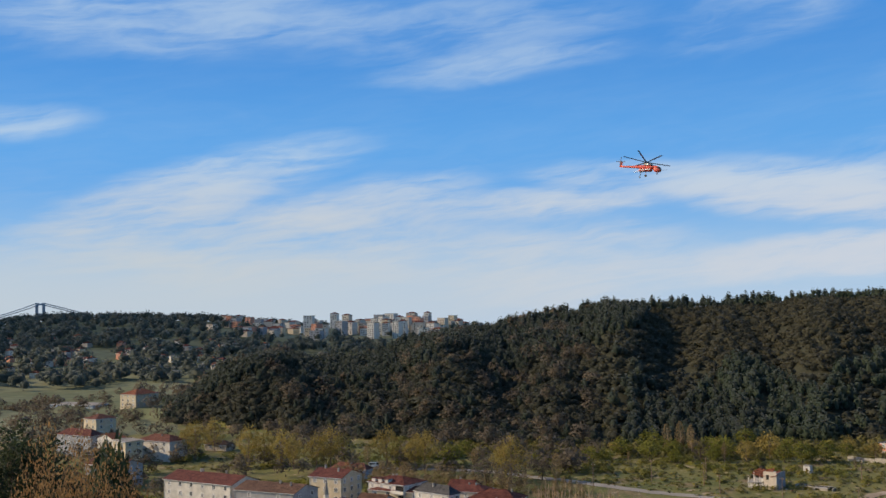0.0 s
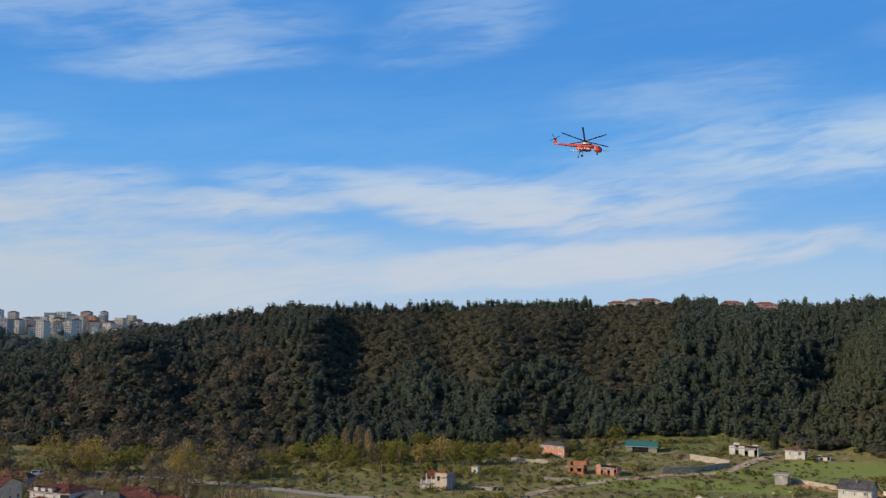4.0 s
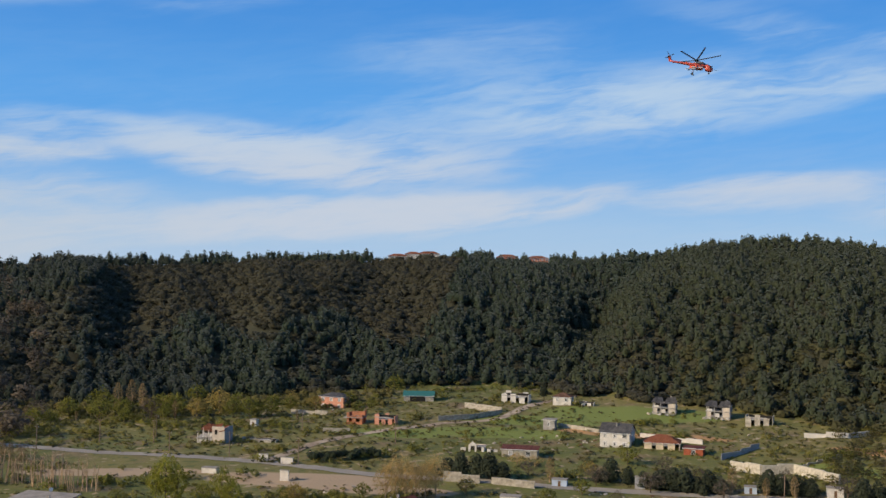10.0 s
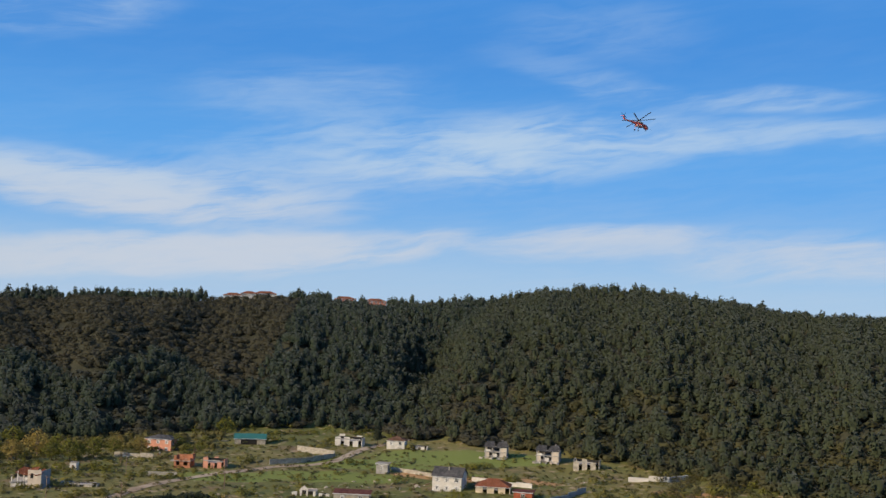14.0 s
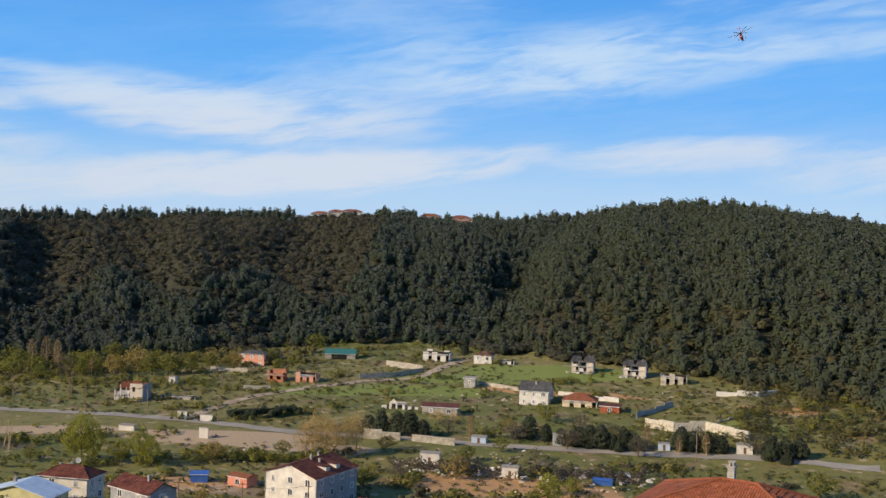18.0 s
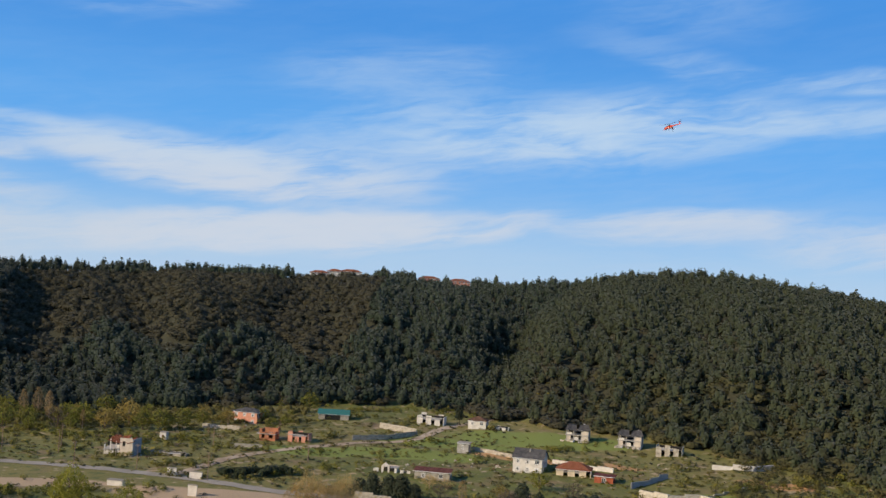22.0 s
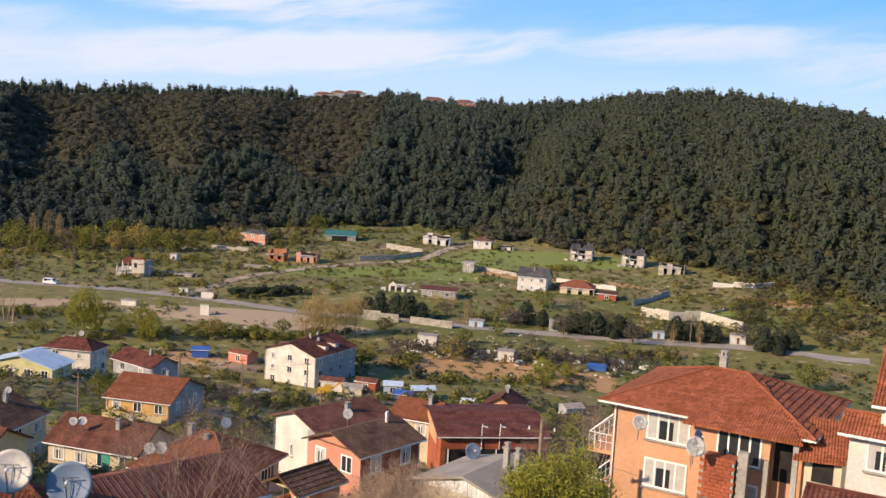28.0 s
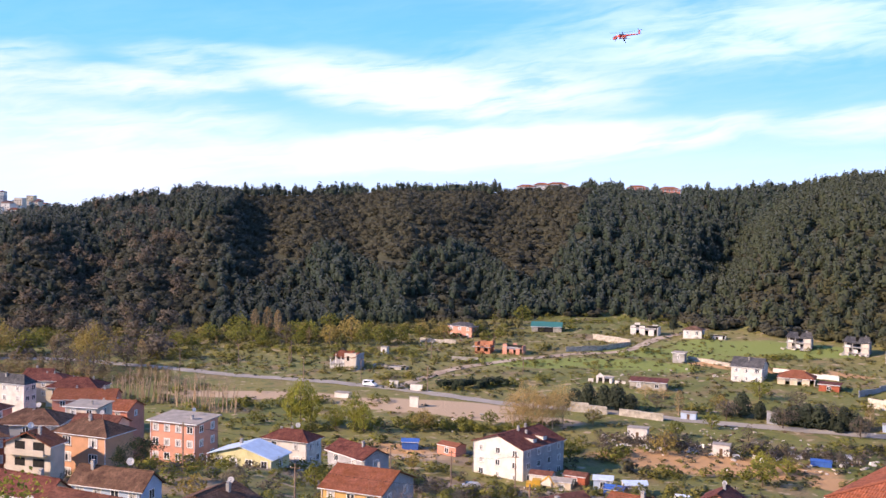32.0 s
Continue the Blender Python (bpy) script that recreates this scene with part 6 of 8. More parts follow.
def villa_ruin(label, x, y, yaw, seed):
    """A burnt-out villa: concrete posts and floors, broken walls, a dark roof that has slid to one side."""
    ob = empty("ruined_house", pose(x, y, ground(x, y), 0, 0, yaw), label, "ruin", "ruined houses")
    rnd = random.Random(seed)
    for u in (-4.6, -1.6, 1.6, 4.4):
        for v in (-3.8, 3.6):
            part("post", boxes((u - 0.16, v - 0.16, -1, u + 0.16, v + 0.16, 5.0 + rnd.uniform(-0.4, 0.3))), CONCRETE, ob)
    for z in (0.5, 2.7):
        slab = part("floor_slab", boxes((-5.2, -4.2, z, 4.8, 3.9, z + 0.22)), CONCRETE, ob)
        slab.matrix_basis = pose(0, 0, 0, rnd.uniform(-1.5, 1.5), rnd.uniform(-2, 2), 0)
    for q, m in (((-4.4, -3.9, -0.8, -2.9, -3.7, 2.7), BEIGE), ((-1.3, -3.9, 0.6, 0.4, -3.7, 2.1), WHITE), ((1.8, -3.9, -0.8, 4.4, -3.7, 4.9), BEIGE), ((4.3, -3.6, -0.8, 4.55, 3.4, 4.6), GREY), ((-4.7, 3.4, -0.8, 4.4, 3.65, 4.4), GREY), ((-4.7, 0.4, 2.8, -4.5, 3.4, 4.7), BEIGE), ((-4.5, -3.9, 2.9, -2.4, -3.75, 3.8), WHITE)):
        part("wall_piece", boxes(q), m, ob)
    part("inside", boxes((-4.2, 1.2, -0.6, 4.0, 1.5, 4.3)), DARK, ob)
    for u, w, rx, ry, lift in ((-2.6, 5.2, 24, 7, 6.6), (2.4, 5.4, 25, -5, 6.7)):
        bm = bmesh.new()
        uv = bm.loops.layers.uv.new("UVMap")
        slope(bm, uv, (-w / 2, -4.6, 0), (w / 2, -4.6, 0), (w / 2 - 1.1, 0.2, 0.2), (-w / 2 + 0.9, -0.2, 0.2))
        part("roof", bm, T_SLATE, ob).matrix_basis = pose(u, 0, lift, rx, ry, 0)
    bm = bmesh.new()
    uv = bm.loops.layers.uv.new("UVMap")
    slope(bm, uv, (5.2, 4.4, 0), (-5.2, 4.4, 0), (-2.4, 0.1, 2.0), (2.6, 0.1, 2.0))
    part("roof", bm, T_SLATE, ob).matrix_basis = pose(0, 0, 4.7, 0, rnd.uniform(-4, 4), 0)
    chimney(ob, rnd.uniform(1.5, 3), 0.8, 6.0, 0.9, 0.6)
    for _ in range(9):
        c = boxes((-0.7, -0.4, -0.25, 0.7, 0.4, 0.25))
        part("rubble_block", c, rnd.choice((WHITE, BEIGE, CONCRETE)), ob).matrix_basis = pose(rnd.uniform(-6.5, 5), rnd.uniform(-6.2, -4.4), 0.15, rnd.uniform(-20, 20), rnd.uniform(-20, 20), rnd.uniform(0, 180))
    return ob


villa_ruin("concrete villa ruin with a collapsed grey roof", 295.7, 348.4, -46, 3)
villa_ruin("concrete villa ruin with open floors and a dark roof", 307.0, 328.3, -50, 8)
ruin("stone shell of an unfinished villa", 307.8, 306.7, -52, 10, 7, 4.2, STONE)
arch = empty("ruined_house", pose(189.5, 322.5, ground(189.5, 322.5), 0, 0, -40) @ Matrix.Diagonal((0.85, 0.85, 0.72, 1)), "white arched garden house ruin with a broken gable", "ruin", "ruined houses")
ab = boxes((-3.2, -2.4, -1, -2.4, -2.1, 2.6), (-0.6, -2.4, -1, 0.1, -2.1, 2.6), (2.2, -2.4, -1, 3.2, -2.1, 2.2), (-3.2, -2.4, 2.6, 0.1, -2.1, 3.1))
part("arcade", ab, WHITE, arch)
gable = bmesh.new()
gv = [gable.verts.new(p) for p in ((-3.2, -2.4, 3.1), (0.1, -2.4, 3.1), (-1.5, -2.4, 4.9), (-3.2, -2.1, 3.1), (0.1, -2.1, 3.1), (-1.5, -2.1, 4.9))]
for f in ((0, 1, 2), (5, 4, 3), (0, 3, 4, 1), (1, 4, 5, 2), (2, 5, 3, 0)):
    gable.faces.new([gv[k] for k in f])
part("gable", gable, WHITE, arch)
part("wall_piece", boxes((3.0, -2.1, -1, 3.25, 2.4, 2.4)), BEIGE, arch)
part("wall_piece", boxes((-3.2, 2.2, -1, 3.0, 2.45, 2.8)), BEIGE, arch)
part("inside", boxes((-2.8, 1.0, -0.8, 2.6, 1.3, 2.3)), DARK, arch)
part("roof_slab", boxes((0.2, -2.5, 2.25, 3.6, 2.4, 2.45)), CONCRETE, arch)
for u, v, h in ((-6.0, -1.0, 1.4), (-5.0, -2.6, 1.9), (5.2, -2.0, 1.5), (6.4, 0.4, 1.1), (8.0, -1.6, 1.3)):
    part("wall_piece", boxes((u - 0.7, v - 0.15, -0.6, u + 0.7, v + 0.15, h)), WHITE, arch)
house("low building with a maroon roof", 198.0, 307.8, -40, 12, 6, 5.2, STONE, T_RED, "flat", 0.5, 2, 0, 0, 1, 0, tiled=False)
for q, w, d, h, m, label in (((136.0, 404.8), 2.6, 2.4, 2.8, WHITE, "small white cabin in the fields"), ((159.1, 252.0), 5.5, 3, 3.0, WHITE, "white flat-roofed hut beside the road"), ((170.2, 229.2), 4.4, 3, 2.8, WHITE, "small white hut beside the road"), ((186.4, 267.5), 4.5, 3, 2.0, BLUISH, "pale sheet metal shed"), ((230.6, 233.3), 3.5, 2.5, 2.0, BLUISH, "pale shed covered in plastic"), ((247.3, 216.9), 4.5, 3, 2.6, WHITE, "white hut on the roadside"), ((113.1, 307.4), 2.8, 0.4, 3.2, WHITE, "white board on the bare ground"), ((96.8, 329.6), 5, 2.5, 1.6, WHITE, "low white hut beside the road"), ((116.9, 337.8), 3.2, 0.5, 2.6, WHITE, "white gate wall beside the track"), ((122.4, 330.6), 4.2, 0.5, 2.2, WHITE, "white gate wall beside the track"), ((205.5, 253.1), 3.0, 2.0, 3.4, GREY, "tall narrow roadside kiosk"), ((187.0, 211.1), 5, 3, 1.2, TARP, "blue tarpaulin over a heap")):
    ob = empty("hut", pose(*q, ground(*q), 0, 0, -42), label, "hut", "huts")
    part("wall", boxes((-w / 2, -d / 2, -0.6, w / 2, d / 2, h)), m, ob)
    part("roof", boxes((-w / 2 - 0.15, -d / 2 - 0.15, h, w / 2 + 0.15, d / 2 + 0.15, h + 0.14)), SHEET_G if m is not TARP else TARP, ob)
    if d > 2 and h > 1.8:
        part("door", boxes((-0.4, -d / 2 - 0.04, 0, 0.4, -d / 2 + 0.02, min(h - 0.3, 1.9))), WOOD, ob)


def garden_wall(label, pts, h=1.6, thick=0.4, material=None):
    """A stone wall on the ground from point to point, each length a piece of its own."""
    ob = empty("garden_wall", pose(*pts[0], 0), label, "wall", "garden walls")
    x0, y0 = pts[0]
    for (ax, ay), (bx2, by2) in zip(pts, pts[1:]):
        L = math.hypot(bx2 - ax, by2 - ay)
        n = max(1, int(L / 5))
        for i in range(n):
            px, py = ax + (bx2 - ax) * (i + 0.5) / n, ay + (by2 - ay) * (i + 0.5) / n
            k = h * random.uniform(0.86, 1.08)
            p = part("panel", boxes((-L / n / 2, -thick / 2, -1, L / n / 2, thick / 2, k)), material or STONE, ob)
            p.matrix_basis = pose(px - x0, py - y0, ground(px, py), 0, 0, math.degrees(math.atan2(by2 - ay, bx2 - ax)))
    return ob


garden_wall("long rubble stone terrace wall", [(246.9, 258.6), (248.6, 247.1), (258.3, 242.8), (259.1, 225.5)], 3.0, 0.8, RUBBLE)
garden_wall("pale stone wall along the road", [(156.8, 287.0), (165.2, 279.3)], 2.8, 0.5)
garden_wall("pale stone wall along the road", [(168.3, 277.4), (177.1, 267.1)], 2.0, 0.5)
garden_wall("low stone wall along the meadow", [(240.8, 347.2), (247.1, 329.1)], 1.6)
garden_wall("low pale wall behind the house", [(253.9, 313.0), (264.5, 291.3)], 1.6, 0.5, WHITE)
garden_wall("grey terrace wall beside the track", [(233.0, 407.6), (239.8, 387.9)], 2.4)
garden_wall("dark terrace wall beside the track", [(205.2, 380.7), (218.8, 379.4), (237.4, 384.0)], 2.2)
garden_wall("crumbling white wall on the slope", [(301.8, 279.0), (312.1, 268.2), (324.6, 269.6)], 1.8, 0.6, WHITE)
garden_wall("pale stone field wall", [(160.2, 429.1), (171.5, 416.0)], 1.8)
garden_wall("pale stone field wall", [(155.4, 381.0), (164.5, 376.1)], 1.4)
garden_wall("dark sheet fence beside the plot", [(253.6, 270.1), (276.1, 275.5)], 2.0, 0.2, GREY)
garden_wall("low wall below the plots", [(254.9, 247.1), (290.2, 249.9)], 0.8, 0.4)


# ---- utility poles ----
def utility_pole(x, y, h=8.5):
    ob = empty("utility_pole", pose(x, y, ground(x, y), 0, 0, -40), "weathered wooden utility pole with a crossarm", "pole", "utility poles")
    part("shaft", tubes(((0, 0, -0.5), (0, 0, h), 0.16, 0.11)), BARK_P, ob)
    part("crossarm", boxes((-0.8, -0.06, h - 0.7, 0.8, 0.06, h - 0.58)), WOOD, ob)
    for s in (-0.7, 0.7):
        part("insulator", tubes(((s, 0, h - 0.58), (s, 0, h - 0.4), 0.05, 0.04)), TRIM, ob)
    return ob


for q in ((93.3, 390.0), (109.8, 352.3), (124.9, 326.9), (76.3, 400.3), (91.4, 360.1), (228.9, 218.5), (168.7, 345.0), (53.4, 391.4), (97.0, 402.0), (147.9, 383.5)):
    utility_pole(*q)


for q, h in (((36.2, 45.0), 8.2), ((59.0, 118.0), 8.5), ((84.0, 205.0), 9.0), ((98.0, 203.0), 9.0), ((64.0, 186.0), 9.0), ((26.0, 186.0), 9.0), ((20.0, 236.0), 9.0), ((36.0, 146.0), 8.5)):
    utility_pole(*q, h)


def wire(p, q, sag):
    """A slack cable from pole to pole, as one bent tube."""
    a, b = (Vector((x, y, ground(x, y) + h - 0.4)) for x, y, h in (p, q))
    pts = [a.lerp(b, i / 8) - Vector((0, 0, sag * 4 * (i / 8) * (1 - i / 8))) for i in range(9)]
    side = (b - a).cross(Vector((0, 0, 1))).normalized() * 0.018
    up = Vector((0, 0, 0.018))
    bm = bmesh.new()
    rings = [[bm.verts.new(c + d) for d in (side, up, -side, -up)] for c in pts]
    for r0, r1 in zip(rings, rings[1:]):
        for k in range(4):
            bm.faces.new((r0[k], r0[(k + 1) % 4], r1[(k + 1) % 4], r1[k]))
    bm.faces.new(rings[0][::-1])
    bm.faces.new(rings[-1])
    ob = link("cable", bm, DARK)
    return tagged(ob, "slack black cable between utility poles", "cable", "overhead cables")


for p, q in (((36.2, 45.0, 8.2), (59.0, 118.0, 8.5)), ((84.0, 205.0, 9.0), (98.0, 203.0, 9.0)), ((64.0, 186.0, 9.0), (84.0, 205.0, 9.0)), ((26.0, 186.0, 9.0), (64.0, 186.0, 9.0)), ((36.0, 146.0, 8.5), (64.0, 186.0, 9.0)), ((59.0, 118.0, 8.5), (36.0, 146.0, 8.5))):
    wire(p, q, 1.0)


# ---- cars ----
def car(label, x, y, turn, colour, van=False, group="parked vehicles"):
    ob = empty("van" if van else "car", pose(x, y, ground(x, y) + 0.2, 0, 0, turn), label, "van" if van else "car", group)
    L, W, Hc = (4.8, 1.9, 1.95) if van else (4.2, 1.7, 1.45)
    bm = bmesh.new()
    side = [(-L / 2, 0.3), (-L / 2, 0.85), (-L / 2 + 0.1, Hc - 0.05 if van else 0.95), (-L / 2 + 0.5, Hc), (L / 2 - 1.6 if van else L / 2 - 1.9, Hc), (L / 2 - 0.9, 0.98), (L / 2 - 0.1, 0.8), (L / 2, 0.3)]
    a = [bm.verts.new((px, -W / 2 * (0.88 if pz > 1.1 else 1), pz)) for px, pz in side]
    b = [bm.verts.new((px, W / 2 * (0.88 if pz > 1.1 else 1), pz)) for px, pz in side]
    bm.faces.new(a[::-1])
    bm.faces.new(b)
    for i in range(len(side)):
        k = (i + 1) % len(side)
        bm.faces.new((a[i], a[k], b[k], b[i]))
    bmesh.ops.recalc_face_normals(bm, faces=bm.faces)
    part("body", bm, colour, ob)
    part("windscreen", boxes((L / 2 - 1.75, -W * 0.4, 1.0, L / 2 - 1.05, W * 0.4, Hc - 0.12)), GLASS, ob)
    for s in (-1, 1):
        part("side_window", boxes((-L / 2 + 0.45, s * W * 0.46 - 0.03, 0.98, L / 2 - 1.9, s * W * 0.46 + 0.03, Hc - 0.15)), GLASS, ob)
        part("headlight", boxes((L / 2 - 0.12, s * W * 0.36 - 0.15, 0.55, L / 2 + 0.02, s * W * 0.36 + 0.15, 0.72)), TRIM, ob)
        for ax in (-L * 0.3, L * 0.31):
            wheel = part("wheel", tubes(((ax, s * (W / 2 - 0.2), 0.12), (ax, s * (W / 2 + 0.02), 0.12), 0.32, 0.32), n=14), DARK, ob)
            part("rim", tubes(((ax, s * (W / 2 + 0.02), 0.12), (ax, s * (W / 2 + 0.03), 0.12), 0.18, 0.18), n=10), METAL, wheel)
    return ob


SILVER = mat("silver_car_paint", (0.42, 0.43, 0.45), 0.3, 1.0, 0.05, 0.0, 0.6)
CARWHITE = mat("white_car_paint", (0.75, 0.75, 0.74), 0.3, 1.0, 0.05, 0.0)
DIGGER = mat("yellow_machine_paint", (0.60, 0.34, 0.03), 0.5, 1.0, 0.2, 0.05)
car("silver hatchback parked on the lane", 92.5, 214.4, 140, SILVER)
car("white van parked on the grass", 129.9, 186.7, -40, CARWHITE, True)
road_van = car("white van driving along the valley road", -35.4, 451.1, -20, CARWHITE, True, "")
car("grey car parked beside the houses", 78.6, 222.0, -30, SILVER)
car("pale car parked beside the houses", 68.4, 200.6, -30, CARWHITE)
dig = empty("excavator", pose(106.9, 209.8, ground(106.9, 209.8), 0, 0, -30), "yellow excavator parked beside the lane", "excavator")
part("cab", boxes((-1.2, -1.0, 0.9, 0.6, 1.0, 2.6)), DIGGER, dig)
part("engine_cover", boxes((-2.6, -1.0, 0.9, -1.2, 1.0, 1.9)), DIGGER, dig)
for s in (-1, 1):
    part("track", boxes((-2.2, s * 1.1 - 0.25, 0, 1.8, s * 1.1 + 0.25, 0.85)), DARK, dig)
part("boom", tubes(((0.4, 0, 1.8), (2.4, 0, 3.4), 0.22, 0.18), ((2.4, 0, 3.4), (3.6, 0, 1.4), 0.18, 0.14)), DIGGER, dig)
for q, w, d, h, m, r, label in (((112.7, 209.1), 5, 4, 2.4, CREAM, SHEET_G, "small yard shed with a grey roof"), ((118.1, 212.4), 6, 4, 2.6, BRICK, T_BROWN, "yard shed with a brown roof"), ((122.3, 207.7), 5, 4, 2.6, BLUISH, SHEET_B, "pale shed beside the lane"), ((126.4, 201.1), 6, 4, 2.8, WHITE, SHEET_B, "white shed with a pale sheet roof"), ((120.0, 198.6), 5, 4, 1.6, TARP, TARP, "stack under a blue tarpaulin"), ((110.7, 215.2), 6, 4.5, 2.8, WHITE, T_BROWN, "low house beside the yard"), ((102.6, 250.3), 7, 5, 2.8, SALMON, T_RUST, "small orange house with a rust roof"), ((147.5, 173.8), 5, 4, 2.2, GREY, SHEET_G, "round-topped grey garden shed"), ((94.1, 257.9), 5, 3, 1.2, TARP, TARP, "blue plastic sheet over timber")):
    house(label, *q, -42 + (int(q[0] * 37) % 70) - 35, w * 0.85, d * 0.85, ground(*q) + h * 0.9, m, r, "side", 0.6, 1 if h > 2 else 0, 0, 0, 1, 0, 0.25, tiled=False, category="shed", name="shed")

# heaps of scrap and rubble along the road
heap = []
for q, n, spread in (((193.5, 211.9), 60, 11), ((178.4, 244.9), 45, 12), ((181.7, 222.8), 60, 14), ((153.5, 254.2), 25, 6), ((126.3, 374.8), 40, 7), ((232.5, 318.1), 30, 6), ((217.7, 330.2), 40, 9), ((285.4, 286.6), 25, 9), ((116.0, 288.0), 40, 9), ((104.9, 218.1), 40, 10), ((174.7, 423.9), 25, 10), ((239.8, 236.8), 30, 10), ((179.7, 252.6), 50, 10), ((180.7, 234.4), 60, 12), ((196.7, 207.6), 60, 9), ((194.8, 221.6), 60, 12)):
    for _ in range(int(n * 0.6)):
        heap.append((q[0] + random.gauss(0, spread), q[1] + random.gauss(0, spread * 0.45)))


def scrap(name, pts, material, label, big=1.0):
    bm = bmesh.new()
    for x, y in pts:
        s = random.uniform(0.25, 0.9) * big
        m = pose(x, y, ground(x, y) + s * 0.15, random.uniform(-25, 25), random.uniform(-25, 25), random.uniform(0, 180))
        a, b, c = s * random.uniform(0.5, 1.6), s, s * random.uniform(0.2, 0.7)
        k = len(bm.verts)
        box_in(bm, -a / 2, -b / 2, -c / 2, a / 2, b / 2, c / 2)
        bm.verts.ensure_lookup_table()
        for v in bm.verts[k:]:
            v.co = m @ v.co
    return tagged(link(name, bm, material), label, "rubble", kind="stuff")


planks = [((88.0, 251.0)[0] + random.gauss(0, 12), (88.0, 251.0)[1] + random.gauss(0, 6)) for _ in range(110)]
scrap("timber", planks, mat("pale_planks", (0.45, 0.29, 0.13), 0.9, 2.0, 0.3), "scattered pale timber in the yard")
scrap("rubble", heap[::3], BEIGE, "scattered pale rubble and scrap beside the road", 1.0)
strewn = [(u + random.gauss(0, 4), 249 - 0.85 * (u - 152) + random.gauss(0, 3.5)) for u in [random.uniform(150, 200) for _ in range(75)]]
scrap("sheeting", strewn, WHITE, "white plastic sheets and broken boards strewn beside the road", 1.9)
scrap("stones", heap[1::3], STONE, "scattered stones and broken blocks")
scrap("scrap_wood", heap[2::3], WOOD, "scattered dark timber and scrap")


# ---- trees ----
def trunk_mesh(h, r, limbs, spread, seed):
    rnd = random.Random(seed)
    bm = bmesh.new()
    p = Vector((0, 0, -0.4))
    for i in range(4):
        q = Vector((rnd.uniform(-0.1, 0.1) * h * 0.3, rnd.uniform(-0.1, 0.1) * h * 0.3, h * (i + 1) / 4))
        tube(bm, p, q, r * (1 - i / 4.6), r * (1 - (i + 1) / 4.6), 7)
        p = q
    for i in range(limbs):
        a, z = rnd.uniform(0, 6.28), rnd.uniform(0.35, 0.9) * h
        tube(bm, (0, 0, z), (math.cos(a) * spread, math.sin(a) * spread, z + spread * rnd.uniform(0.4, 1.0)), r * 0.35, r * 0.08, 5)
    return bm


TREES = {}
TWIG = mat("reddish_twigs", (0.37, 0.265, 0.185), 0.9, 3.0, 0.25, 0.2)


def tree(kind, x, y, h, wide=1.0, label="", sink=0.0):
    """A tree of one of the kinds below, copied from its first specimen."""
    shape, n, size, leaves, bark, label0, name = TREE_KINDS[kind]
    key = (kind, random.randrange(3))
    if key not in TREES:
        ob = empty("tree" if name == "tree" else name, pose(x, y, 0), label0, "tree", "trees in the valley")
        me = bpy.data.meshes.new("trunk")
        bm = trunk_mesh(0.75, 0.028, 7, 0.22, key[1] + n)
        bm.to_mesh(me)
        bm.free()
        put("trunk", me, bark, ob)
        v, f = crown_template(shape, n, size)
        put("crown", quad_mesh("crown", v, f, np.repeat(RNG.uniform(0, 1, len(f)), 4)[: len(v)] if len(f) * 4 == len(v) else RNG.uniform(0, 1, len(v))), leaves, ob)
        TREES[key] = ob
        made = ob
    else:
        made = copy_thing(TREES[key], pose(0, 0, 0))
    made.matrix_world = pose(x, y, ground(x, y) - sink, 0, 0, random.uniform(0, 360)) @ Matrix.Diagonal((h * wide, h * wide, h, 1))
    if label:
        made["label"] = label
    return made


TREE_KINDS = {
    "willow": ("open", 2600, 0.02, L_LIME, BARK, "fresh green willow in early leaf", "tree"),
    "green": ("open", 700, 0.036, L_GREEN, BARK, "young green broadleaf tree", "tree"),
    "yellow": ("open", 700, 0.036, L_YELLOW, BARK_P, "yellow-green tree coming into leaf", "tree"),
    "poplar": ("open", 1700, 0.02, L_YELLOW, BARK_P, "tall yellow-brown poplar coming into leaf", "tree"),
    "brown": ("column", 1300, 0.014, L_POPLAR, BARK_T, "slender leafless brown poplar", "tree"),
    "pine": ("pine", 700, 0.036, L_CEDAR, BARK, "dark green conifer in the valley", "tree"),
    "stone_pine": ("open", 1500, 0.05, L_DARK, BARK, "tall dark stone pine on the slope", "tree"),
    "tan": ("open", 17000, 0.006, L_TAN, BARK_T, "large orange-brown leafless twiggy tree on the slope", "tree"),
    "fan": ("open", 3200, 0.012, L_FAN, BARK_T, "orange-brown leafless tree beside the road", "tree"),
    "twiggy": ("open", 1500, 0.018, L_BARE, BARK, "brown leafless twiggy tree", "tree"),
}
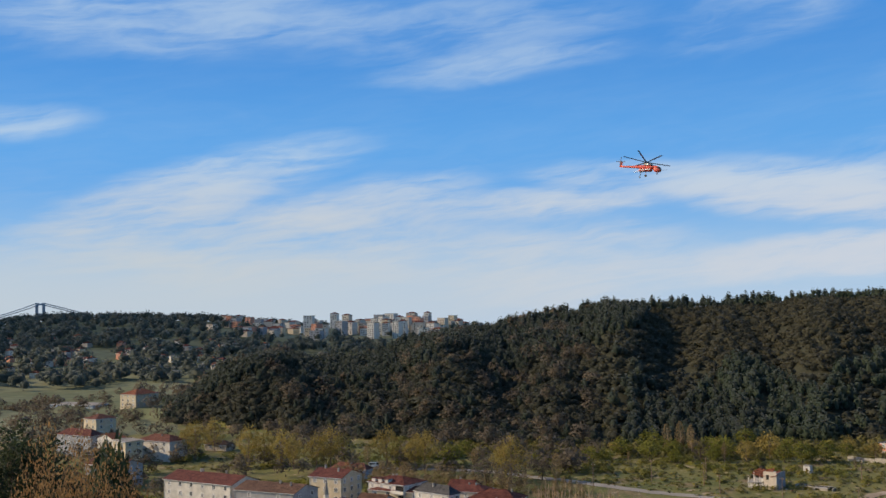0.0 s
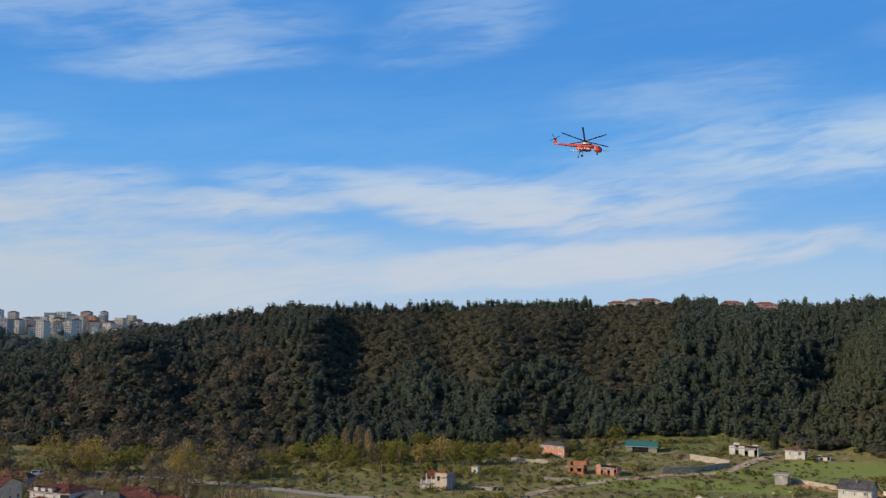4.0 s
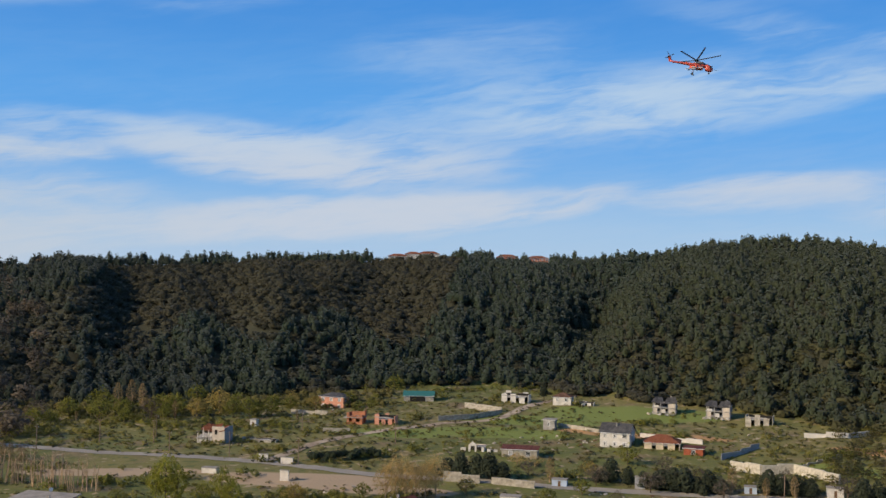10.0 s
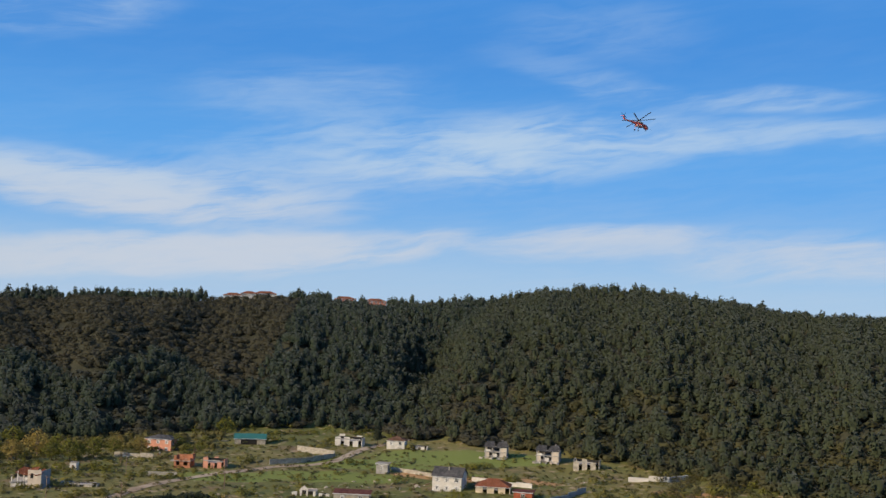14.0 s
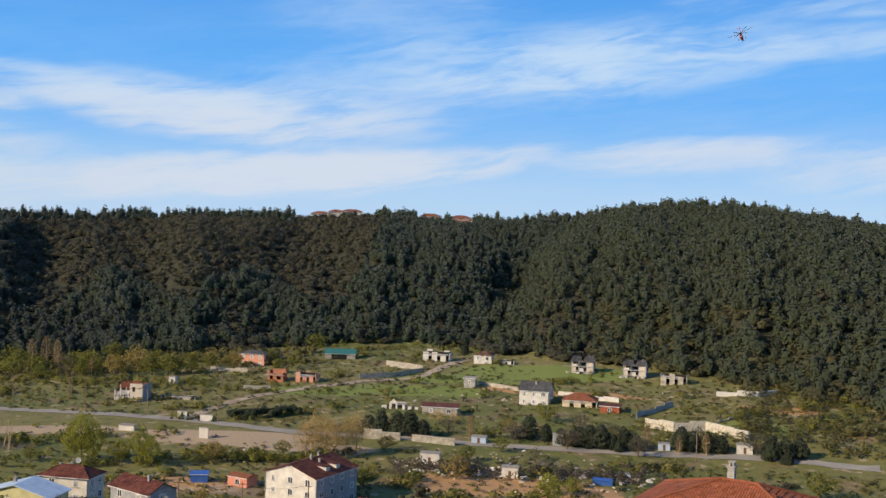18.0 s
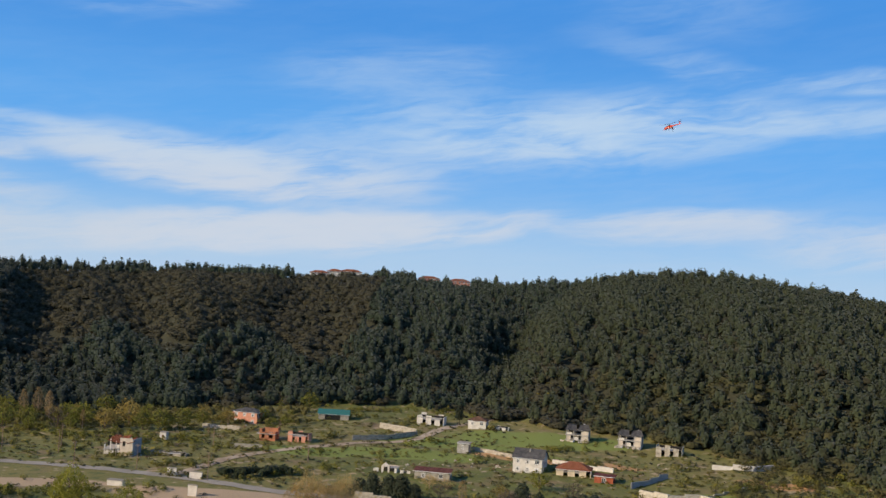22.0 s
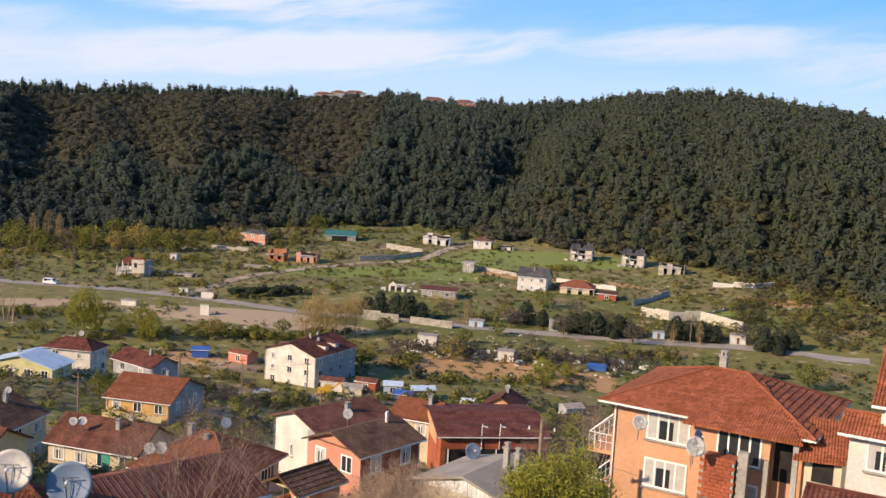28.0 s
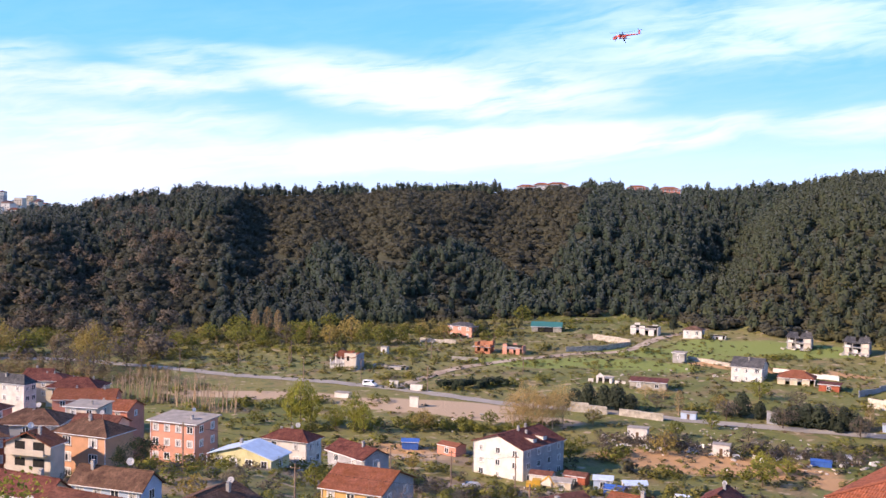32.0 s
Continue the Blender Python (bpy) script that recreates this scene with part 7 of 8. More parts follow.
for kind, q, h, wide in (
    ("willow", (74.0, 293.8), 14, 0.62), ("willow", (76.1, 290.2), 11, 0.6), ("willow", (71.8, 295.9), 10.5, 0.6), ("willow", (86.4, 283.1), 11, 0.6), ("willow", (88.1, 279.5), 8.5, 0.65), ("willow", (82.0, 286.5), 7, 0.8),
    ("yellow", (132.9, 442.0), 12, 0.9), ("yellow", (122.1, 437.3), 9, 1.0), ("green", (141.0, 426.3), 9, 1.1), ("green", (150.3, 425.2), 9, 1.1),
    ("green", (135.4, 430.7), 8, 1.2), ("poplar", (165.4, 441.6), 8, 0.8), ("green", (110.8, 451.1), 10, 1.2), ("green", (116.1, 449.2), 10, 1.1), ("green", (132.8, 475.8), 9, 1.1),
    ("willow", (167.3, 209.0), 5.5, 1.2), ("willow", (172.0, 205.5), 4.5, 1.3), ("fan", (189.0, 295.6), 4.5, 1.5), ("fan", (193.5, 292.0), 4.0, 1.5),
    ("brown", (99.1, 481.4), 12, 1.1), ("brown", (104.5, 479.2), 13, 1.1), ("brown", (107.6, 471.9), 12, 1.0), ("green", (90.8, 474.4), 11, 1.2), ("green", (221.6, 455.4), 9, 1.1), ("pine", (273.4, 406.0), 9, 0.8),
):
    tree(kind, *q, h, wide)
for q in ((129.7, 271.0), (133.6, 272.5), (135.7, 270.4), (137.4, 267.8), (141.4, 269.1), (145.4, 270.4)):
    tree("fan", *q, random.uniform(11.5, 14.0), 0.62, "orange-brown leafless tree in a roadside group")
for q in ((202.3, 263.3), (206.5, 252.9), (209.2, 249.4), (211.6, 245.4), (213.8, 242.8), (216.4, 240.5), (219.2, 238.6), (221.7, 237.0), (161.8, 293.3), (164.1, 289.2), (168.2, 286.3), (171.0, 283.4), (174.3, 280.8), (233.8, 229.3), (236.1, 226.9), (239.0, 223.9), (241.8, 220.8), (247.3, 207.0), (250.9, 204.9), (256.1, 204.1), (205.5, 258.8)):
    tree("pine", *q, random.uniform(6, 10), random.uniform(1.1, 1.6), "dark conifer in a roadside clump", 1.2)
    if random.random() < 0.6:
        tree("pine", q[0] + random.uniform(-4, 4), q[1] + random.uniform(-3, 4), random.uniform(4, 7.5), random.uniform(1.2, 1.7), "dark conifer in a roadside clump", 1.0)
for q in ((203.1, 275.2), (221.1, 279.0), (224.2, 264.9), (184.8, 282.4), (155.4, 233.5), (159.4, 199.0), (226.8, 174.2), (105.5, 278.2), (126.4, 279.2), (61.7, 298.7), (128.5, 234.6), (140.3, 237.7), (186.5, 239.4), (178.3, 211.3), (217.6, 230.5), (154.1, 268.4), (169.5, 249.3), (185.0, 254.3)):
    tree(random.choice(("green", "green", "yellow", "twiggy")), *q, random.uniform(4, 7), 1.2, "small garden tree in spring leaf")
for q in ((-84.4, 460.3), (-76.9, 456.1), (-68.9, 453.8), (-63.1, 446.1), (-53.5, 444.3), (-47.9, 446.4), (-43.2, 446.4), (-24.5, 446.3), (-12.6, 441.8), (-8.7, 440.9), (21.5, 409.4), (-117.8, 488.5), (-112.3, 481.6), (24.4, 404.3), (-109.4, 508.9)):
    tree("poplar", *q, random.uniform(14, 19), random.uniform(0.6, 0.9), "yellow-green poplar beside the road")
for q in ((36.5, 408.9), (41.1, 401.4), (50.5, 436.1), (62.7, 458.2), (75.6, 462.9), (85.7, 452.5), (96.0, 456.0), (106.3, 449.1), (31.2, 423.4), (11.8, 444.8), (2.5, 450.5), (-33.3, 455.8), (14.7, 400.2), (22.3, 386.9)):
    tree(random.choice(("brown", "green", "twiggy")), *q, random.uniform(7, 11), 1.2, "bare brown tree at the field edge")
for q in ((24.4, 163.2), (30.9, 165.1), (31.9, 134.3), (46.3, 173.9), (75.1, 190.8), (77.3, 184.5), (71.5, 208.1), (70.2, 224.3), (55.8, 139.2), (51.1, 119.6), (21.8, 112.9), (10.5, 159.7), (93.9, 165.2), (118.0, 191.6), (126.5, 173.8), (121.0, 146.5), (146.2, 164.4), (69.4, 235.0), (86.2, 234.7), (43.9, 241.0)):
    tree(random.choice(("green", "twiggy", "twiggy", "yellow")), *q, random.uniform(2.8, 4.8), 1.0, "small tree in a village garden")
for q in ((204.5, 247.0), (214.0, 251.0), (219.5, 244.0), (226.0, 236.0), (229.5, 226.0), (236.0, 221.5), (241.0, 230.0), (248.0, 213.0), (196.0, 262.0), (186.0, 272.0)):
    tree(random.choice(("twiggy", "brown", "twiggy")), *q, random.uniform(6, 9), 1.2, "bare tree among the roadside conifers")
# a row of lopped trunks below the road
TRUNKS = (28.1, 349.9, 59.2, 315.5)
for i in range(66):
    t = i / 65
    x, y = (1 - t) * TRUNKS[0] + t * TRUNKS[2] + random.uniform(-1, 1), (1 - t) * TRUNKS[1] + t * TRUNKS[3] + random.uniform(-4, 4)
    ob = empty("tree", pose(x, y, ground(x, y), random.uniform(-6, 6), random.uniform(-6, 6), random.uniform(0, 360)), "tall lopped bare trunk in a row", "tree", "lopped trunks")
    hh = random.uniform(6.0, 10.5)
    stem = [((0, 0, -0.5), (0.1, 0, hh * 0.55), 0.17, 0.12), ((0.1, 0, hh * 0.55), (0, 0.1, hh), 0.12, 0.05)]
    for k in range(7):
        u, turn, reach = random.uniform(0.45, 0.95), random.uniform(0, 6.28), random.uniform(0.5, 1.5)
        stem.append(((0.05, 0.05, hh * u), (reach * math.cos(turn), reach * math.sin(turn), hh * u + random.uniform(0.8, 2.0)), 0.045, 0.02))
    part("trunk", tubes(*stem, n=5), BARK_T, ob)


def bare_tree(x, y, h, label, seed, spread=0.5, bark=None, leaves=None, depth=5, n_leaf=0, leaf=0.11, thick=1.0):
    """A leafless tree: limbs that fork again and again, down to twigs."""
    rnd = random.Random(seed)
    ob = empty("tree", pose(x, y, ground(x, y), 0, 0, rnd.uniform(0, 360)), label, "tree")
    tips, limbs = [], []
    bm = bmesh.new()

    def grow(p, d, length, r, level, bm):
        q = p + d * length
        tube(bm, p, q, r, r * 0.7, 5 if level < 2 else 4 if level < 3 else 3)
        if level == depth:
            tips.append(q)
            return
        for _ in range(3 if level < depth - 1 else 4):
            side = Vector((rnd.gauss(0, 1), rnd.gauss(0, 1), rnd.gauss(0.25, 0.5)))
            limb = bmesh.new() if level == 0 else bm
            grow(p.lerp(q, rnd.uniform(0.6, 1.0)), (d + side.normalized() * spread * (1 + level * 0.12)).normalized(), length * rnd.uniform(0.62, 0.85), r * 0.58, level + 1, limb)
            if level == 0:
                limbs.append(limb)

    for k in range(2):
        grow(Vector((0.1 * k, 0, -0.3)), Vector((rnd.uniform(-0.25, 0.25), rnd.uniform(-0.25, 0.25), 1)).normalized(), h * 0.3, h * 0.0085 * thick, 0, bm)
    link("trunk", bm, bark or BARK, ob)
    for limb in limbs:
        link("limb", limb, bark or BARK, ob)
    if leaves:
        c = np.array([tuple(tips[RNG.integers(len(tips))]) for _ in range(n_leaf)]) + RNG.normal(0, 0.22, (n_leaf, 3))
        v, f = leaf_quads(c, leaf)
        put("crown", quad_mesh("crown", v, f, RNG.uniform(0, 1, len(v))), leaves, ob)
    return ob


bare_tree(11.6, 31.9, 10.4, "pale leafless branching tree before the maroon roof", 3, 0.42, BARK_P, None, 6, 0, 0.11, 0.55)
bare_tree(26.4, 45.6, 7.6, "brown leafless bushy tree beside the pink house", 5, 0.6, TWIG, None, 6)
bare_tree(25.2, 42.6, 7.2, "brown leafless bushy tree beside the pink house", 8, 0.65, TWIG, None, 6)
bare_tree(47.9, 57.7, 9.4, "brown leafless tree beside the long roof", 9, 0.7, BARK_P)
bare_tree(62.8, 71.3, 12.3, "pale leafless tree in the waste ground", 10, 0.45, BARK_P)
bare_tree(51.3, 61.4, 9.4, "brown leafless tree beside the long roof", 12, 0.7, BARK_P)
bare_tree(-1.5, 40.0, 10.9, "reddish leafless twiggy tree behind the tiled roof", 13, 0.45, TWIG, None, 6)
bare_tree(29.8, 36.3, 8.0, "fresh green leafy tree below the cream building", 14, 0.45, BARK, L_LIME, 6, 26000, 0.055)
bare_tree(30.0, 33.5, 5.2, "fresh green leafy bush below the cream building", 15, 0.5, BARK, L_GREEN, 5, 9000, 0.045)
bare_tree(32.1, 23.9, 5.0, "fresh green bush below the orange house", 16, 0.6, BARK, L_GREEN, 5, 8000, 0.045)
bare_tree(-1.4, 27.0, 10.6, "sunlit yellow-green leafy tree behind the tiled roof", 17, 0.5, BARK, L_LIME, 6, 30000, 0.06)
bare_tree(-2.9, 27.3, 11.0, "sunlit yellow-green leafy tree behind the tiled roof", 18, 0.5, BARK, L_LIME, 6, 30000, 0.06)
for i, q in enumerate(((24.4, 45.6), (26.5, 47.0), (23.4, 44.2), (27.5, 44.0), (26.0, 41.8), (24.6, 39.6), (28.2, 46.2), (25.6, 43.0))):
    bare_tree(*q, 6.2 + 0.3 * i, "dense leafless bush of brown twigs on the slope", 41 + i, 0.85, TWIG, None, 6)
bare_tree(17.6, 177.1, 10.9, "dark green round tree beside the orange block", 19, 0.6, BARK, L_DARK, 4, 3000)
bare_tree(15.0, 38.6, 2.0, "fresh green bush beside the orange house", 61, 0.6, BARK, L_LIME, 5, 6000, 0.05)
bare_tree(16.9, 38.4, 2.1, "fresh green bush beside the orange house", 62, 0.6, BARK, L_LIME, 5, 6000, 0.05)
for q, h in (((-16.0, 44.2), 17.0), ((-15.4, 46.5), 16.5), ((-14.4, 47.9), 15.5)):
    tree("tan", *q, h, 0.42)
bare_tree(-20.3, 52.2, 21.0, "tall dark stone pine on the slope", 31, 0.24, BARK, L_DARK, 5, 26000, 0.085)

# unseen evergreens added west of the village to shade its houses
for q in ((-40, 128), (-43, 138), (-46, 147), (-49, 157), (-52, 166), (-55, 176), (-58, 186), (-62, 197), (-66, 208)):
    tree("stone_pine", *q, random.uniform(26, 28) if q[1] < 160 else random.uniform(21, 24), random.uniform(0.3, 0.36), "tall dense evergreen tree above the village")
# bushes and weeds
TUFTS = [crown_template("open", 26, 0.16) for _ in range(5)]
FINE_OPEN = [crown_template("open", 150, 0.06) for _ in range(4)]
BUSHES = [crown_template("round", 44, 0.14) for _ in range(5)]
BUSH_OPEN = [crown_template("open", 90, 0.085) for _ in range(5)]


def scatter(n, az0, az1, r0, r1, lo, hi, wide, keep=None):
    out = []
    for _ in range(n):
        a, r = RNG.uniform(az0, az1), math.sqrt(RNG.uniform(r0 * r0, r1 * r1))
        x, y = r * math.sin(radians(a)), r * math.cos(radians(a))
        if keep and not keep(a, r, x, y):
            continue
        out.append((x, y, ground(x, y) - 0.1, RNG.uniform(lo, hi), wide * RNG.uniform(0.8, 1.3)))
    return out


def clump(a, r, x, y):
    return math.sin(x * 0.11 + 1.3) * math.sin(y * 0.13) + 0.5 * math.sin(x * 0.037 + y * 0.051) + RNG.normal(0, 0.3) > 0.25


def off_road(a, r, x, y):
    e = math.degrees(math.atan2(EYE - 2, r))
    line = float(np.interp(a, (-4, 5, 10, 24, 32, 40, 49, 55), (8.2, 8.9, 9.5, 10.8, 11.1, 11.3, 11.1, 11.0)))
    meadow = 36 < a < 47 and 6.9 < e < 8.2
    bare = 10 < a < 31 and line + 0.15 < e < line + 1.0 and RNG.uniform() < 0.45
    return abs(e - line) > 0.3 and not (meadow and RNG.uniform() < 0.75) and not bare


tagged(plant("weeds", scatter(5200, -20, 58, 60, 520, 0.35, 1.2, 2.0, off_road), TUFTS, L_GRASS), "rough grass and weeds over the valley floor", "weeds", kind="stuff")
def thickets(n, az0, az1, r0, r1, lo, hi, size, spread=4.5):
    """Bushes in irregular clusters."""
    out = []
    for _ in range(n):
        a, r = RNG.uniform(az0, az1), math.sqrt(RNG.uniform(r0 * r0, r1 * r1))
        cx2, cy2 = r * math.sin(radians(a)), r * math.cos(radians(a))
        sx2 = RNG.uniform(0.5, 1.8) * spread
        for _ in range(RNG.integers(4, size)):
            x, y = cx2 + RNG.normal(0, sx2), cy2 + RNG.normal(0, spread * 0.5)
            a2, r2 = math.degrees(math.atan2(x, y)), math.hypot(x, y)
            if off_road(a2, r2, x, y):
                out.append((x, y, ground(x, y) - 0.15, RNG.uniform(lo, hi) * RNG.uniform(0.5, 1), RNG.uniform(1.0, 1.8)))
    return out


tagged(plant("bushes", thickets(150, -20, 60, 215, 530, 1.2, 3.8, 16), BUSH_OPEN, L_GREEN), "green bushes in the gardens and fields", "bushes", kind="stuff")
tagged(plant("brown_bushes", thickets(170, -20, 60, 200, 540, 1.2, 4.0, 16), BUSH_OPEN, L_GRASS), "brown-green bushes in the gardens and fields", "bushes", kind="stuff")
tagged(plant("dark_bushes", thickets(26, -20, 60, 215, 520, 1.2, 3.0, 14), BUSHES, L_SCRUB), "dark leafless bushes in the gardens and fields", "bushes", kind="stuff")
tagged(plant("orchard_bushes", scatter(420, 6, 24, 400, 480, 0.6, 1.6, 2.2), TUFTS, L_GRASS), "low green shrubs in the meadow below the wood", "bushes", kind="stuff")
tagged(plant("wood_edge_bushes", scatter(480, -2, 26, 468, 512, 1.6, 4.2, 1.2), BUSHES, L_OLIVE), "brown-green shrubs along the foot of the wood", "bushes", kind="stuff")
for i in range(46):
    a, r = random.uniform(-3, 25), random.uniform(440, 492)
    tree(random.choice(("yellow", "green", "green", "brown", "green")), r * math.sin(radians(a)), r * math.cos(radians(a)), random.uniform(3.6, 8), random.uniform(0.8, 1.1))
tagged(plant("dry_weeds", scatter(4200, -20, 58, 200, 500, 0.4, 1.3, 1.8, off_road), TUFTS, L_OLIVE), "dry brown-green weeds over the valley floor", "weeds", kind="stuff")
tagged(plant("dark_weeds", scatter(1300, -20, 58, 200, 500, 0.4, 1.1, 1.9, off_road), TUFTS, L_SCRUB), "dark low brambles over the valley floor", "weeds", kind="stuff")
tagged(plant("slope_scrub", scatter(420, 48.5, 62, 330, 440, 1.4, 3.6, 1.3, off_road), BUSH_OPEN, L_OLIVE), "olive scrub climbing the foot of the pine slope", "bushes", kind="stuff")
tagged(plant("slope_bushes", scatter(900, 42, 60, 300, 410, 0.3, 1.0, 1.8, off_road), TUFTS, L_GRASS), "brown-green scrub at the foot of the pine slope", "bushes", kind="stuff")
tagged(plant("village_bushes", scatter(620, -22, 45, 105, 235, 1.0, 3.0, 1.4), FINE_OPEN, L_GREEN), "garden bushes between the village houses", "bushes", kind="stuff")
DENSE = [crown_template("open", 420, 0.03) for _ in range(4)]
tagged(plant("garden_bushes", scatter(170, -22, 45, 36, 110, 0.8, 2.2, 1.3), DENSE, L_OLIVE), "small garden bushes on the slope below the houses", "bushes", kind="stuff")
tagged(plant("yard_bushes", scatter(300, 12, 40, 38, 72, 0.5, 1.7, 1.5), DENSE, L_BROWN), "low brown brush on the slope between the houses", "bushes", kind="stuff")
tagged(plant("hedge", [(hx, hy, ground(hx, hy), RNG.uniform(2.8, 3.6), 1.0) for i in range(60) for hx, hy in [((130.5, 330.5)[0] * (1 - i / 59) + (153.7, 330.0)[0] * i / 59 + RNG.normal(0, 0.8), (130.5, 330.5)[1] * (1 - i / 59) + (153.7, 330.0)[1] * i / 59 + RNG.normal(0, 1.5))]], BUSHES, L_DARK), "dark green clipped conifer hedge", "hedge", kind="stuff")
bank = [(104 + 30 * u + RNG.normal(0, 2.0), 287 - 21 * u + RNG.normal(0, 3.0)) for u in RNG.uniform(0, 1, 90)]
tagged(plant("bank_bushes", [(x, y, ground(x, y) - 0.1, RNG.uniform(1.2, 3.2), RNG.uniform(1.0, 1.5)) for x, y in bank], FINE_OPEN, L_GREEN), "green bushes on the bank below the lot", "bushes", kind="stuff")
tagged(plant("village_brush", scatter(520, -22, 45, 100, 245, 0.8, 2.8, 1.5), FINE_OPEN, L_BARE), "brown leafless brush between the village houses", "bushes", kind="stuff")
left_spots = scatter(700, -23, 8, 380, 900, 4, 11, 1.1, lambda a, r, x, y: r > 420 or a < -12)
OPEN = [crown_template("open", 150, 0.06) for _ in range(5)]
tagged(plant("verge_brush", [(x + random.gauss(0, 5), y + random.gauss(0, 3), 0, random.uniform(1.4, 3.4), random.uniform(0.9, 1.5)) for x, y in [(u, 247 - 0.85 * (u - 152)) for u in [random.uniform(148, 202) for _ in range(130)]]], FINE_OPEN, L_BARE), "brown leafless brush among the roadside scrap", "bushes", kind="stuff")
tagged(plant("osiers", [(x, y, z, h, w) for x, y, z, h, w in scatter(420, -6, 8, 372, 432, 3.0, 7.0, 1.3, lambda a, r, x, y: abs(math.degrees(math.atan2(63, r)) - float(np.interp(a, (-4, 5, 10), (8.2, 8.9, 9.5))) - 0.45) < 0.35)], [crown_template("column", 150, 0.03) for _ in range(4)], L_POPLAR), "tan leafless osiers along the road", "bushes", kind="stuff")
tagged(plant("valley_trees", left_spots, OPEN, L_BARE), "brown and green trees between the far village houses", "trees", kind="stuff")

# ---- houses on the crest and the far town ----
for q, w, label in (((390.3, 799.8), 16, "white villa with a red roof on the crest"), ((402.8, 795.9), 14, "white villa with a red roof on the crest"), ((415.2, 791.7), 18, "white villa with a red roof on the crest"), ((467.4, 751.5), 17, "red-roofed villa among the crest pines"), ((483.0, 729.6), 17, "red-roofed villa among the crest pines")):
    g = ground(*q)
    house(label, *q, -28, w, 10, g + {16: 6.0, 14: 7.0, 18: 7.6}.get(w, 7.4), WHITE if w != 17 else SALMON, T_RUST, "hip", 1.9, 5, 0, 0, 2, 1, 0.6, tiled=False, base=g, group="crest villas")
town = random.Random(4)
WALLS = (WHITE, WHITE, WHITE, CREAM, BEIGE, BEIGE, GREY, PINK)
for i in range(215):
    if i >= 170:
        a, r = town.gauss((-15.2, -19.5, -11.5)[i % 3], 0.9), town.uniform(1150, 1450)
    elif i < 105:
        a, r = town.uniform(-12.5, 2.2), town.uniform(1560, 1990)
    elif i < 130:
        a, r = town.uniform(-16.5, -9.5), town.uniform(1150, 1500)
    else:
        a, r = town.uniform(-24, -18), town.uniform(1100, 1500)
    if i >= 105 and town.random() < 0.3:
        continue
    x, y = r * math.sin(radians(a)), r * math.cos(radians(a))
    tall = town.choice((12, 15, 18, 22, 27)) * town.uniform(0.85, 1.15) if a > -7.5 and i < 105 else town.uniform(7, 13) if i < 105 else town.uniform(4.5, 8)
    g = ground(x, y)
    ob = empty("apartment_block" if tall > 13 else "house", pose(x, y, g, 0, 0, town.uniform(-50, -10)), "distant pale apartment block in the hill town" if tall > 13 else "distant small house in the hill town", "building", "hill town")
    w, d = (town.uniform(10, 19), town.uniform(9, 14)) if i < 105 else (town.uniform(7, 12), town.uniform(6, 9))
    part("wall", boxes((-w / 2, -d / 2, -4, w / 2, d / 2, tall)), town.choice(WALLS), ob)
    for k in range(int(tall / 3)):
        for u in (-0.3, 0.0, 0.3):
            if town.random() < 0.75 and tall > 10:
                part("window", boxes((u * w - 1.0, -d / 2 - 0.06, 1.0 + k * 3, u * w + 1.0, -d / 2 + 0.02, 2.5 + k * 3)), GLASS, ob)
    roof_parts(ob, w, d, tall, "hip", 2.4, town.choice((T_RUST, T_RED, T_BROWN)), 0.5, False) if town.random() < (0.45 if i < 105 else 0.7) else part("roof", boxes((-w / 2 - 0.2, -d / 2 - 0.2, tall, w / 2 + 0.2, d / 2 + 0.2, tall + 0.5)), SHEET_G, ob)

# ---- the suspension bridge behind the far hill ----
bridge = empty("suspension_bridge", pose(-1167.9, 3086.4, 0, 0, 0, 62), "distant grey suspension bridge tower with its main cables", "bridge")
STEEL = mat("bridge_steel", (0.28, 0.30, 0.33), 0.6, 0.02, 0.1, 0.0)
top = -1168.13, 3086.34, 107.41
TZ = (top)[2]
for s in (-14, 14):
    part("tower_leg", boxes((-3, s - 3, 0, 3, s + 3, TZ)), STEEL, bridge)
for z in (TZ - 6, TZ - 34):
    part("crossbeam", boxes((-2.5, -11, z, 2.5, 11, z + 5)), STEEL, bridge)
for s in (-14, 14):
    for k in (-1, 1):
        rods = []
        for i in range(10):
            u0, u1 = i / 10, (i + 1) / 10
            f = lambda u: TZ - 75 * (1 - (1 - u) ** 2) if k < 0 else TZ - 95 * u
            rods.append(((k * u0 * 480, s, f(u0)), (k * u1 * 480, s, f(u1)), 1.3, 1.3))
        part("main_cable", tubes(*rods, n=5), STEEL, bridge)
part("deck", boxes((-480, -16, TZ - 78, 300, 16, TZ - 74)), STEEL, bridge)


# ---- the fire-fighting helicopter ----
RED = mat("orange_red_paint", (0.66, 0.11, 0.07), 0.4, 0.6, 0.12, 0.0)
BLADE = mat("dark_rotor_blade", (0.035, 0.037, 0.042), 0.5, 0.6, 0.1, 0.0)


